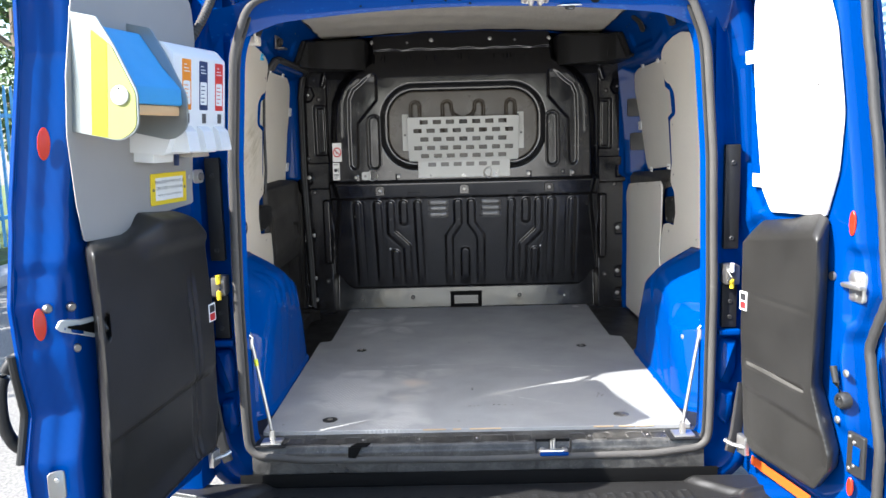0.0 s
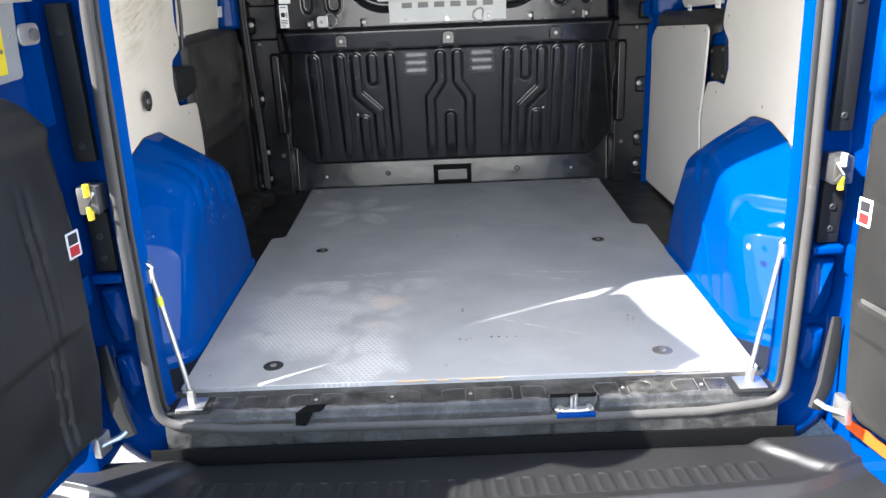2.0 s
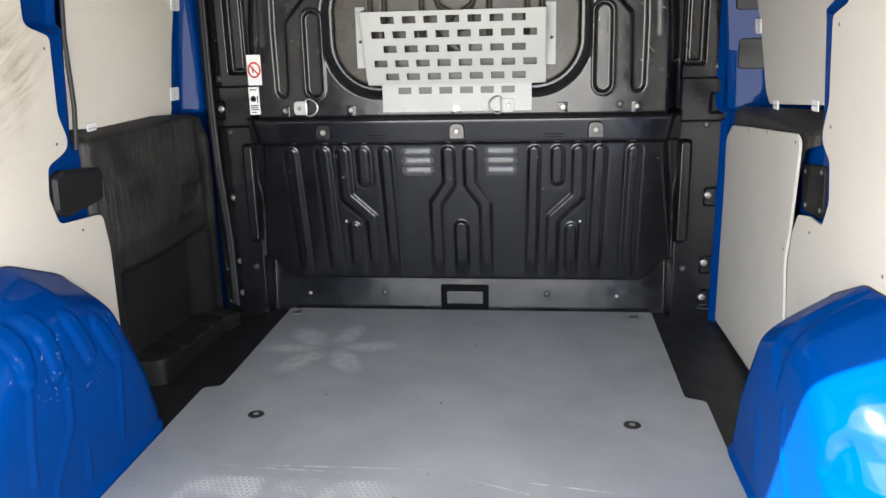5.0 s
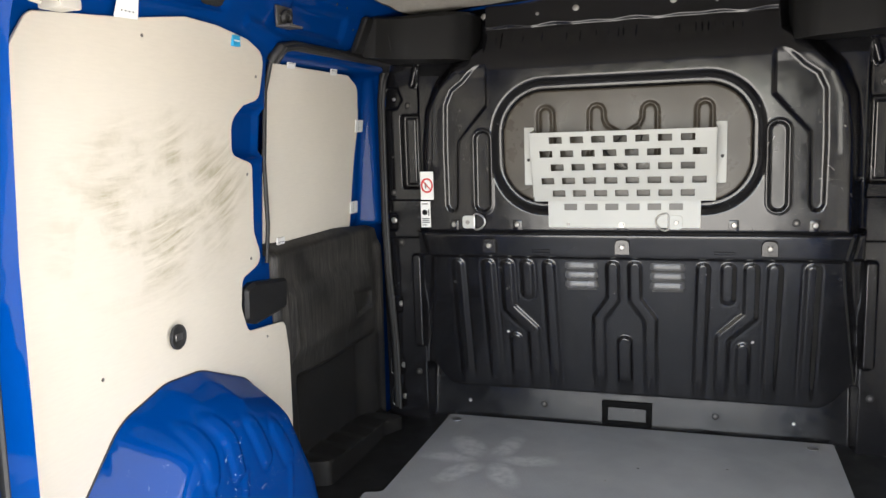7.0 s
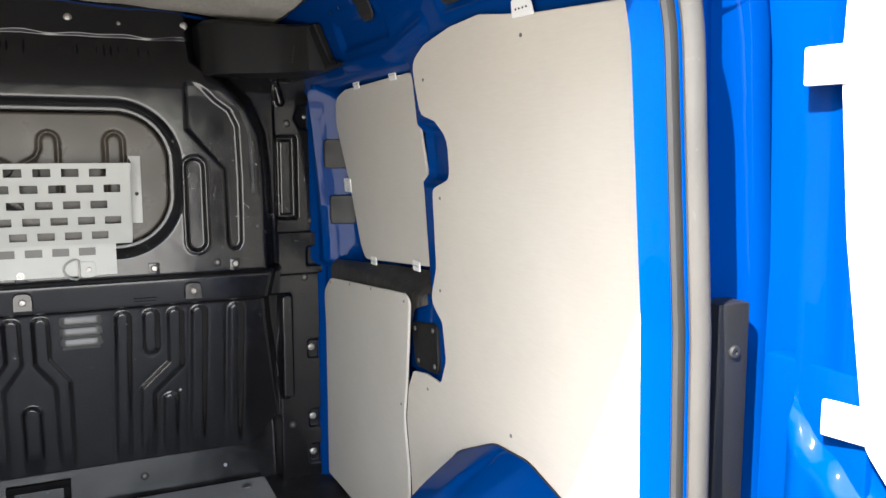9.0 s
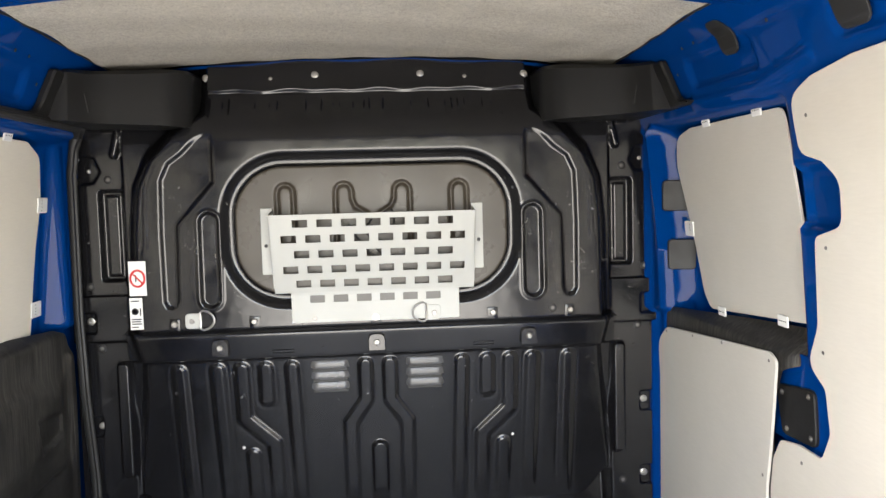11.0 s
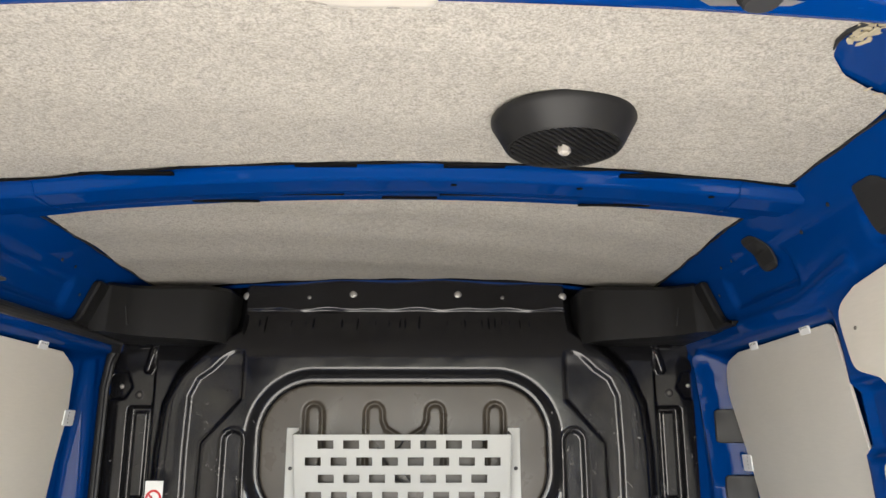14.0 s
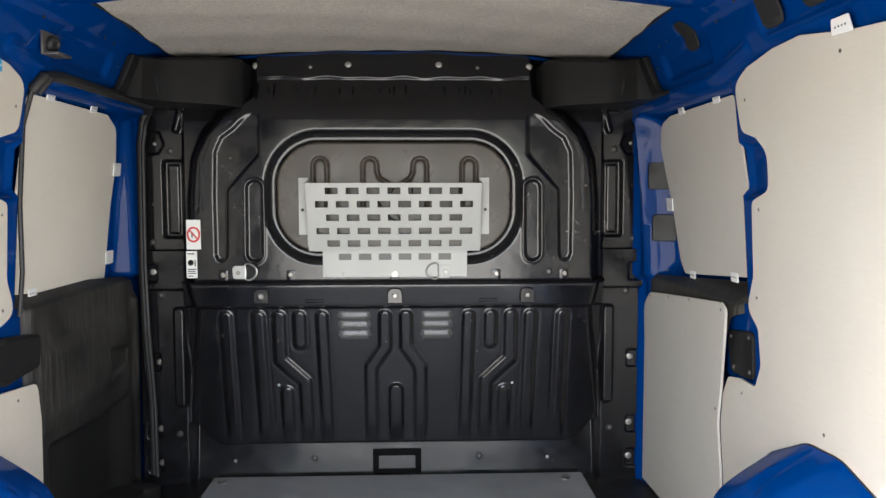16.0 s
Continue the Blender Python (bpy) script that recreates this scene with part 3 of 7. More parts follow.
def wall_x(z):
    """How far the body side stands from the middle, by height: it leans in towards the roof."""
    return np.interp(z, [0.5, 1.0, 1.2, 1.44, 1.67, 1.75, 1.80, 1.845, 1.89, 1.92], [0.80, 0.80, 0.795, 0.778, 0.752, 0.735, 0.717, 0.70, 0.645, 0.60])


# ---- body sides ----
def body_side(side):
    def place(Y, Z):
        xm = wall_x(Z) + 0.012
        rear = smooth((Y + 0.03) / 0.13) ** 0.5
        x = np.minimum(xm, 0.652 + (xm - 0.652) * rear)
        below = smooth((1.715 - Z) / 0.03)
        x = x + 0.058 * smooth((Y - 0.905) / 0.03) * below
        front = smooth((Y - 1.605) / 0.03)
        if side > 0:
            # the sliding door's front post stands further in, above the lining panel
            upper = smooth((Z - 1.19) / 0.02)
            x = x - 0.085 * smooth((Y - 1.585) / 0.022) * upper * below
        x = x * (1 - front * below) + (0.800 + (-0.02 * smooth((Z - 1.19) / 0.02) if side > 0 else 0.055 * smooth((1.225 - Z) / 0.02))) * front * below
        x = x - 0.02 * smooth((Y - 1.66) / 0.02) * below
        # pockets behind the cut-outs in the lining
        x = x + 0.030 * smooth(round_rect(Y, Z, 0.835, 1.523, 0.085, 0.066, 0.03) / 0.02)
        x = x + 0.024 * smooth(round_rect(Y, Z, 0.885, 1.12, 0.105, 0.085, 0.04) / 0.02)
        # pressings along the roof rail
        x = x + 0.012 * smooth(round_rect(Y, Z, 1.13, 1.80, 0.16, 0.036, 0.02) / 0.012)
        x = x - 0.008 * smooth(1 - seg_dist(Y, Z, [(0.80, 1.765), (1.0, 1.735), (1.3, 1.735)]) / 0.02)
        x = x + 0.010 * smooth(round_rect(Y, Z, 0.55, 1.80, 0.17, 0.03, 0.02) / 0.012)
        x = x - 0.006 * smooth(1 - np.abs(Z - 1.705) / 0.012) * smooth((Y - 0.95) / 0.03) * smooth((1.58 - Y) / 0.03)
        # window surround step of the side door
        d = round_rect(Y, Z, 1.26, 1.46, 0.33, 0.25, 0.06)
        x = x + 0.022 * smooth(d / 0.02) * below
        return np.stack([side * x, Y, Z], axis=-1)

    name = "wall_right" if side > 0 else "wall_left"
    ob = relief(name, np.arange(-0.02, 1.765, 0.008), np.arange(0.52, 1.926, 0.0078), place, None, BLUE)
    return tagged(ob, "glossy blue painted inner side of the van body", "wall", kind="structure")


wall_left = body_side(-1)
wall_right = body_side(1)
# outer skins close the sides
for side, owner in ((-1, wall_left), (1, wall_right)):
    bm = box((side * 0.93 - 0.01, 0.02, 0.3), (side * 0.93 + 0.01, 1.9, 1.6), 0.005)
    box((min(side * 0.87, side * 0.93), 0.02, 1.59), (max(side * 0.87, side * 0.93), 1.9, 1.74), 0.005, bm=bm)
    box((min(side * 0.80, side * 0.92), 0.02, 1.735), (max(side * 0.80, side * 0.92), 1.9, 1.97), 0.005, bm=bm)
    part("outer_skin", bm, BLUE, owner)

# ---- roof ----
bm = box((-0.86, 0.02, 1.955), (0.86, 1.95, 1.985), 0.01)
tagged(part("roof", bm, BLUE), "blue painted steel roof of the van", "roof", kind="structure")


def crown(X, Y):
    return 1.925 - 0.085 * X * X - 0.014 * smooth((Y - 1.0) / 0.55)


def lining_place(X, Y):
    Z = crown(X, Y) + 0.0012 * np.sin(X * 41 + Y * 13) + 0.0015 * np.sin(Y * 29 - X * 7)
    return np.stack([X, Y, Z], axis=-1)


def lining_outline():
    """The headlining's cut edge, wavering a little, with a torn notch at one rear corner."""
    side = [(0.0, 0.052), (0.52, 0.052), (0.575, 0.20), (0.60, 0.30), (0.635, 0.38), (0.645, 0.60), (0.645, 0.75), (0.642, 0.95), (0.645, 1.30), (0.652, 1.60), (0.652, 1.655), (0.0, 1.655)]
    right = [p for p in side if p[1] not in (0.30, 0.38)]
    right[3:3] = [(0.585, 0.262), (0.520, 0.285), (0.503, 0.320), (0.515, 0.365), (0.550, 0.408), (0.600, 0.438), (0.636, 0.452)]
    ring = right + [(-x, y) for x, y in side[-2:0:-1]]
    out = []
    for k, (a, b) in enumerate(zip(ring, ring[1:] + ring[:1])):
        n = max(1, int(math.dist(a, b) / 0.04))
        for i in range(n):
            f = i / n
            w = 0.0022 * math.sin(17.0 * k + 5.3 * i)
            out.append((a[0] + f * (b[0] - a[0]) + w, a[1] + f * (b[1] - a[1]) + 0.7 * w))
    return out


ceiling = relief("ceiling", np.arange(-0.68, 0.681, 0.01), np.arange(0.05, 1.68, 0.01), lining_place, None, FELT, edge=lining_outline())
tagged(ceiling, "flecked grey felt headlining glued under the roof", "ceiling", kind="structure")
bm = box((-0.70, 0.03, 1.935), (0.70, 1.75, 1.95), 0.0)
part("roof_skin", bm, BLUE, ceiling)
relief("bare_patch", np.arange(0.48, 0.661, 0.02), np.arange(0.24, 0.481, 0.02), lambda X, Y: np.stack([X, Y, crown(X, Y) + 0.006], axis=-1), None, BLUE, ceiling, "bare blue metal where the felt is torn")


def front_rail_place(X, S):
    dip = 0.5 + 0.5 * np.cos(X * math.tau / 0.28 + 0.9)
    Y = 1.652 - 0.008 * dip + 0.020 * S
    Z = crown(X, 1.6 + 0 * X) - 0.0035 - 0.005 * dip - 0.004 * S
    return np.stack([X, Y, Z], axis=-1)


relief("front_roof_rail", np.arange(-0.70, 0.701, 0.01), np.linspace(0, 1, 8), front_rail_place, None, BLUE, ceiling)
# added wall, out of sight, keeps light from leaking past the bulkhead
bm = box((-0.93, 1.80, 0.30), (0.93, 1.83, 1.97), 0.0)
tagged(part("wall_front", bm, BLACK_METAL), "unseen black wall added ahead of the bulkhead to stop light", "wall", kind="structure")
# roof beam across the middle
beam = thing("roof_beam", "blue painted steel roof beam with drilled holes", "roof beam", "structure")


def beam_place(X, S):
    # S runs round the hat section, 0 to 1 from rear lip to front lip
    yy = np.interp(S, [0, 0.16, 0.26, 0.52, 0.58, 0.74, 0.84, 1.0], [0.772, 0.786, 0.800, 0.858, 0.868, 0.905, 0.925, 0.968])
    zz = np.interp(S, [0, 0.16, 0.26, 0.52, 0.58, 0.74, 0.84, 1.0], [0.0, -0.003, -0.024, -0.027, -0.021, -0.017, -0.004, -0.002])
    flare = 0.015 * smooth((np.abs(X) - 0.52) / 0.13)
    Y = yy + (S - 0.5) * flare * 1.2 + 0.05 * np.abs(X) ** 2 * (0.6 - S)
    Z = 1.922 - 0.082 * X * X + zz * 0.8
    return np.stack([X, Y, Z], axis=-1)


relief("beam_pressing", np.arange(-0.68, 0.681, 0.02), np.linspace(0, 1, 36), beam_place, None, BLUE, beam)
for hx in (0.107, 0.316, 0.532):
    part("hole", lathe([(0.0055, 0), (0.005, 0.001), (0, 0.001)], (hx, 0.822 - 0.02 * hx, 1.9016 - 0.082 * hx * hx), (0, 0, -1), 12), DEEP_BLACK, beam)
for sx, sy in ((-0.137, 0.888), (0.14, 0.888)):
    part("slot", box((sx - 0.055, sy - 0.0014, 1.9036), (sx + 0.055, sy + 0.0014, 1.9065), 0.0005, 1), DEEP_BLACK, beam)
for sx, half in ((-0.42, 0.075), (-0.1, 0.050), (0.14, 0.050), (0.44, 0.065)):
    z = 1.9195 - 0.082 * sx * sx
    part("gap", box((sx - half, 0.7705 + 0.03 * sx * sx, z - 0.0012), (sx + half, 0.783 + 0.03 * sx * sx, z + 0.003), 0.0008, 1), DEEP_BLACK, beam)
for sx, half in ((-0.30, 0.06), (0.03, 0.05), (0.40, 0.065)):
    # dark slits along the front flange
    z = 1.9145 - 0.082 * sx * sx
    part("slit", box((sx - half, 0.935, z - 0.0016), (sx + half, 0.941, z + 0.002), 0.0006, 1), DEEP_BLACK, beam)
# dark tube for shade where the felt stops short of the beam's rear flange
part("beam_gap_line", tube([beam_place(np.array(q), np.array(0.0)) + np.array((0, -0.0015, -0.0002 + 0.0012 * math.sin(q * 37))) for q in np.linspace(-0.655, 0.655, 60)], [0.0022 + 0.0009 * math.sin(k * 0.9) for k in range(60)], 6), DEEP_BLACK, beam, "dark line put in for the shaded gap")
for sx in (-0.575, 0.575):
    # joint where the beam's end socket laps over it
    part("end_joint", tube([beam_place(np.array(sx), np.array(q)) - np.array((0, 0, 0.0005)) for q in np.linspace(0.02, 0.98, 30)], 0.0016, 6), BLUE, beam)

# ---- rear header over the door opening ----
header = thing("rear_header", "blue painted steel header over the rear door opening, water-spotted", "header", "structure")


def header_place(X, S):
    yy = np.interp(S, [0, 0.1, 0.5, 0.62, 0.8, 1.0], [-0.05, -0.03, -0.006, 0.0, 0.055, 0.09])
    zz = np.interp(S, [0, 0.1, 0.5, 0.62, 0.8, 1.0], [1.848, 1.815, 1.772, 1.764, 1.782, 1.93])
    drop = 0.11 * np.abs(X) ** 2.0 + 0.03 * smooth((np.abs(X) - 0.5) / 0.15)
    return np.stack([X, yy + 0.0 * X, zz - drop * np.clip(1.0 - 0.35 * (S > 0.9), 0, 1)], axis=-1)


relief("header_pressing", np.arange(-0.70, 0.701, 0.02), np.linspace(0, 1, 40), header_place, None, BLUE_SPOT, header)
bm = box((-0.74, -0.06, 1.83), (0.74, 0.03, 1.96), 0.012)
part("header_outer", bm, BLUE, header)


def on_header(x, q):
    """A point of the header's face and its outward direction."""
    p, a, b = (Vector(header_place(np.array(x), np.array(v))) for v in (q, q - 0.01, q + 0.01))
    n = Vector((1, 0, 0)).cross(b - a).normalized()
    return p, n if n.y < 0 else -n


for hx, hq, rr, wide in ((-0.060, 0.42, 0.0034, 1.0), (-0.023, 0.42, 0.0034, 1.0), (0.006, 0.50, 0.0036, 1.0), (0.272, 0.36, 0.0036, 1.0), (0.318, 0.36, 0.0034, 1.3), (0.343, 0.40, 0.0075, 1.5), (-0.15, 0.40, 0.0034, 1.0), (-0.29, 0.42, 0.0034, 1.0), (0.105, 0.25, 0.004, 1.6)):
    p, n = on_header(hx, hq)
    side = Vector((1, 0, 0))
    up = n.cross(side).normalized()
    ring = [(math.cos(a) * rr * wide, math.sin(a) * rr) for a in np.linspace(0, math.tau, 20, False)]
    part("hole", slab(ring, 0.0012, lambda u, v, w: p + side * u + up * v + n * (w - 0.0002), 0.0003), DEEP_BLACK, header)


# ---- front bulkhead ----
CAPS = [  # raised ribs of the lower half: centre line and half-width
    ([(0.525, 1.087), (0.521, 0.63)], 0.019), ([(0.425, 1.087), (0.417, 0.63)], 0.020),
    ([(0.362, 1.087), (0.362, 0.945), (0.287, 0.872), (0.283, 0.63)], 0.020), ([(0.346, 0.838), (0.344, 0.63)], 0.020),
    ([(0.299, 1.087), (0.299, 1.0)], 0.020), ([(0.229, 1.087), (0.219, 0.63)], 0.019),
    ([(0.033, 1.087), (0.033, 0.985), (0.078, 0.92), (0.078, 0.63)], 0.020),
]
KINK = [(0.404, 1.73), (0.405, 1.586), (0.499, 1.479), (0.503, 1.283), (0.510, 1.267), (0.521, 1.263), (0.533, 1.267), (0.541, 1.283), (0.542, 1.46), (0.538, 1.595), (0.518, 1.638), (0.482, 1.664), (0.448, 1.70)]
RIDGE = [(0.584, 1.425), (0.579, 1.575), (0.555, 1.641), (0.495, 1.690)]


def bulkhead_y(X, Z):
    A = np.abs(X)
    y = 1.737 + 0.12 * (Z - 0.55)
    low = 1.702 - (Z - 0.66) * 0.165
    zb = 0.648 + 0.075 * smooth((A - 0.54) / 0.11) ** 2
    s = smooth((Z - zb) / 0.018)
    y = y * (1 - s) + low * s
    s = smooth((Z - 1.112) / 0.014)
    y = y * (1 - s) + (1.577 + 0.20 * np.clip(1.186 - Z, 0.0, 0.08)) * s
    up = 1.579 + 0.0 * Z
    s = smooth((Z - 1.192) / 0.006)
    y = y * (1 - s) + up * s
    y = y + 0.008 * np.exp(-((Z - 1.2) / 0.004) ** 2)
    top = np.clip((Z - 1.69) / 0.17, 0, 1.4)
    y = y + np.where(Z > 1.69, np.minimum(0.105 * top ** 1.6, 0.068 + 0.22 * (Z - 1.82)), 0)
    # corrugation under the top strip
    fold = 0.0 * X
    for k, (fx, fw) in enumerate(((-0.47, 0.010), (-0.43, 0.018), (-0.372, 0.010), (-0.315, 0.020), (-0.25, 0.012), (-0.145, 0.022), (-0.086, 0.010), (-0.028, 0.016), (0.018, 0.020), (0.128, 0.020), (0.178, 0.024), (0.226, 0.010), (0.262, 0.012), (0.312, 0.014))):
        g = smooth((fw + 0.003 - np.abs(X - fx)) / 0.009)
        fold = fold + (0.0075 + 0.002 * (k % 3)) * g
    step = 0.0022 * np.sin(X * 52.0) + 0.0018 * np.sin(X * 31.0 + 1.0)
    y = y + fold * smooth((Z - 1.735) / 0.06) * smooth((1.818 + step - Z) / 0.034)
    y = y - 0.007 * smooth((Z - 1.814 - step) / 0.014) - 0.002 * np.exp(-((Z - 1.826 - step) / 0.006) ** 2)
    # lower ribs
    lowmask = smooth((Z - 0.660) / 0.075) * smooth((1.12 - Z) / 0.01)
    for pts, r in CAPS:
        d = seg_dist(A, Z, pts)
        y = y - 0.0062 * smooth((r + 0.004 - d) / 0.014) * lowmask
        y = y + 0.0006 * np.exp(-((d - r - 0.006) / 0.004) ** 2) * lowmask
    d = seg_dist(X, Z, [(0, 0.842), (0, 0.63)])
    y = y - 0.012 * smooth((0.026 - d) / 0.012) * lowmask
    # window blank: a deep groove round a flat plate
    d = round_rect(X, Z, 0, 1.458, 0.352, 0.1635, 0.125)
    y = y + 0.019 * smooth((d + 0.044) / 0.030) - 0.013 * smooth((d + 0.007) / 0.008)
    # upright slots beside it
    d = seg_dist(A, Z, [(0.421, 1.485), (0.4225, 1.288)])
    y = y + 0.007 * smooth((0.026 - d) / 0.008) * (Z > 1.2) - 0.003 * np.exp(-((d - 0.029) / 0.004) ** 2) * (Z > 1.2)
    d = inside_dist(A, Z, KINK)
    y = y + 0.008 * smooth((d + 0.005) / 0.013) * (Z > 1.2) * smooth((1.73 - Z) / 0.06)
    y = y - np.where(Z > 1.3, 0.0010 * np.exp(-(seg_dist(A, Z, RIDGE) / 0.011) ** 2), 0)
    # the rounded shoulder of the upper half
    d = inside_dist(A, Z, [(-1, 1.2), (0.60, 1.2), (0.596, 1.46), (0.585, 1.57), (0.555, 1.64), (0.50, 1.70), (0.42, 1.76), (0.40, 2.2), (-1, 2.2)])
    y = y + np.where(Z > 1.2, 0.085 * smooth(-d / 0.05), 0)
    # small inverted loops pressed into the plate
    for cx, tail in ((-0.225, 0), (-0.074, 1), (0.078, -1), (0.228, 0)):
        lead = -tail if tail else -1
        loop = [(cx + lead * 0.021, 1.42)] + [(cx + lead * 0.021 * math.cos(a), 1.555 + 0.021 * math.sin(a)) for a in np.linspace(0, math.pi, 7)]
        loop += [(cx + tail * 0.021, 1.535), (cx + tail * 0.030, 1.515), (cx + tail * 0.062, 1.495)] if tail else [(cx + 0.021, 1.42)]
        y = y + 0.006 * np.exp(-(seg_dist(X, Z, loop) / 0.0052) ** 2) * (Z > 1.40)
    # side flanks of the lower half, then the corner posts
    edge = np.interp(Z, [0.66, 0.77, 1.04, 1.12, 1.2, 1.9], [0.655, 0.645, 0.607, 0.60, 0.615, 0.64])
    y = np.where(Z < 1.2, y + 0.035 * smooth((A - edge) / 0.03), y)
    post = smooth((A - 0.650) / 0.014)
    py = 1.682 + 0.0 * Z
    d = round_rect(A, Z, 0.694, 1.452, 0.031, 0.122, 0.012)
    py = py + 0.022 * smooth((d + 0.003) / 0.010) - 0.006 * smooth((d - 0.012) / 0.006)
    d = round_rect(A, Z, 0.680, 0.953, 0.020, 0.160, 0.014)
    py = py - 0.022 * smooth((d + 0.002) / 0.010)
    py = py - 0.012 * smooth((1.294 - Z) / 0.004) * smooth((Z - 1.165) / 0.006)
    for pz in (0.935, 0.718, 0.607, 1.22):
        d = round_rect(A, Z, 0.768, pz, 0.026, 0.032, 0.012)
        py = py + 0.013 * smooth(d / 0.008)
    # six-sided recess, a diagonal stiffener and a ledge at the head of the post
    d = inside_dist(A, Z, [(0.716, 1.622), (0.732, 1.662), (0.775, 1.668), (0.80, 1.625), (0.775, 1.588), (0.735, 1.592)])
    py = py + 0.013 * smooth((d + 0.002) / 0.009)
    d = seg_dist(A, Z, [(0.664, 1.722), (0.678, 1.668)])
    py = py - 0.016 * smooth((0.014 - d) / 0.010)
    py = py - 0.022 * smooth((Z - 1.726) / 0.008) * smooth((0.712 - A) / 0.01)
    d = seg_dist(A, Z, [(0.655, 1.58), (0.655, 1.32)])
    py = py - 0.004 * smooth((0.010 - d) / 0.006)
    y = y * (1 - post) + py * post
    return y


def bulkhead_place(X, Z):
    return np.stack([X, bulkhead_y(X, Z), Z], axis=-1)


bulkhead = thing("bulkhead", "satin black pressed steel bulkhead with ribs, scuffed", "bulkhead", "structure")
gx = np.linspace(-0.805, 0.805, 600)
relief("lower_panel", gx, np.linspace(0.53, 1.125, 215), bulkhead_place, lambda a, b: np.abs(a) < 0.662, BLACK_METAL, bulkhead)
relief("middle_rail", gx, np.linspace(1.125, 1.20, 20), bulkhead_place, lambda a, b: np.abs(a) < 0.662, BLACK_METAL, bulkhead)
relief("upper_panel", gx, np.linspace(1.20, 1.93, 270), bulkhead_place, lambda a, b: (np.abs(a) < 0.662) & (round_rect(a, b, 0, 1.458, 0.352, 0.1635, 0.125) < -0.002), BLACK_METAL, bulkhead)
relief("window_blank", gx, np.linspace(1.20, 1.93, 270), bulkhead_place, lambda a, b: round_rect(a, b, 0, 1.458, 0.352, 0.1635, 0.125) >= -0.002, BLANK_PLATE, bulkhead, "black blanking plate, paler and browner for its reflections")
for sgn in (-1, 1):
    relief("corner_post", gx, np.linspace(0.53, 1.93, 480), bulkhead_place, lambda a, b: (sgn * a) >= 0.662, BLACK_METAL, bulkhead)


def on_bulkhead(x, z):
    return float(bulkhead_y(np.array([[x]]), np.array([[z]]))[0, 0])


def bolt(x, z, r=0.009, material=STEEL_DULL, name="bolt"):
    y = on_bulkhead(x, z)
    prof = [(r * 1.15, 0), (r * 1.15, 0.0015), (r * 0.8, 0.003), (r * 0.75, 0.006), (r * 0.35, 0.0065), (r * 0.3, 0.003), (0, 0.003)]
    part(name, lathe(prof, (x, y + 0.001, z), (0, -1, 0), 14), material, bulkhead)


for x in (-0.517, -0.314, 0.0, 0.31, 0.519):
    bm = box((x - 0.014, on_bulkhead(x, 1.224) - 0.004, 1.206), (x + 0.014, on_bulkhead(x, 1.224) + 0.002, 1.238), 0.003)
    part("tab", bm, BLACK_METAL, bulkhead)
    part("bolt", lathe([(0.0085, 0), (0.0085, 0.002), (0.006, 0.0045), (0.003, 0.0045), (0.003, 0.002), (0, 0.002)], (x, on_bulkhead(x, 1.224) - 0.004, 1.224), (0, -1, 0), 14), STEEL_DULL, bulkhead)
for x in (-0.405, 0.0, 0.406):
    bm = slab(rounded([(x - 0.022, 1.135), (x + 0.022, 1.135), (x + 0.022, 1.18), (x - 0.022, 1.18)], [0.002, 0.002, 0.018, 0.018]), 0.007, lambda u, v, w: (u, 1.578 - w, v))
    part("tab", bm, BLACK_METAL, bulkhead)
    part("bolt", lathe([(0.0085, 0), (0.0085, 0.002), (0.006, 0.0045), (0.003, 0.0045), (0.003, 0.002), (0, 0.002)], (x, 1.571, 1.158), (0, -1, 0), 14), STEEL_DULL, bulkhead)
for x in (-0.245, 0.285):
    bm = tube([(x - 0.028, 1.5842, 1.145), (x + 0.028, 1.5842, 1.145), (x + 0.028, 1.5858, 1.137), (x - 0.028, 1.5858, 1.137)], 0.0012, 6, True)
    part("slot_lip", bm, BLACK_METAL, bulkhead)
for x in (-0.455, -0.424, -0.141, 0.138, 0.418, 0.453):
    bolt(x, 1.864 - 0.004 * (abs(x) > 0.3), 0.009)
for x in (-0.257, 0.257):
    bolt(x, 1.856, 0.005, STEEL_DARK)
for x, z in ((-0.752, 0.935), (-0.752, 0.718), (-0.752, 0.606), (0.760, 0.938), (0.760, 0.721), (0.760, 0.608), (-0.762, 1.224), (0.774, 1.226)):
    bolt(x, z, 0.009)
for x, z in ((-0.271, 0.598), (0.272, 0.598), (-0.757, 1.318), (0.760, 1.325), (-0.737, 1.150), (0.739, 1.156), (-0.697, 1.602), (0.696, 1.608), (-0.691, 0.703), (0.693, 0.707), (0.472, 1.23)):
    part("bolt", lathe([(0.011, 0), (0.011, 0.002), (0.009, 0.003), (0.006, 0.003), (0.006, 0.001), (0, 0.001)], (x, on_bulkhead(x, z), z), (0, -1, 0), 14), RUBBER_DARK, bulkhead)
    part("bolt_core", lathe([(0.005, 0), (0.004, 0.003), (0, 0.003)], (x, on_bulkhead(x, z) - 0.001, z), (0, -1, 0), 10), STEEL_DARK, bulkhead)
for x, z in ((-0.750, 1.625), (0.752, 1.628), (-0.53, 0.592), (0.50, 0.592)):
    bolt(x, z, 0.005, STEEL)
for x, z in ((0.372, 0.862), (-0.372, 0.862)):
    bolt(x, z, 0.004, STEEL)
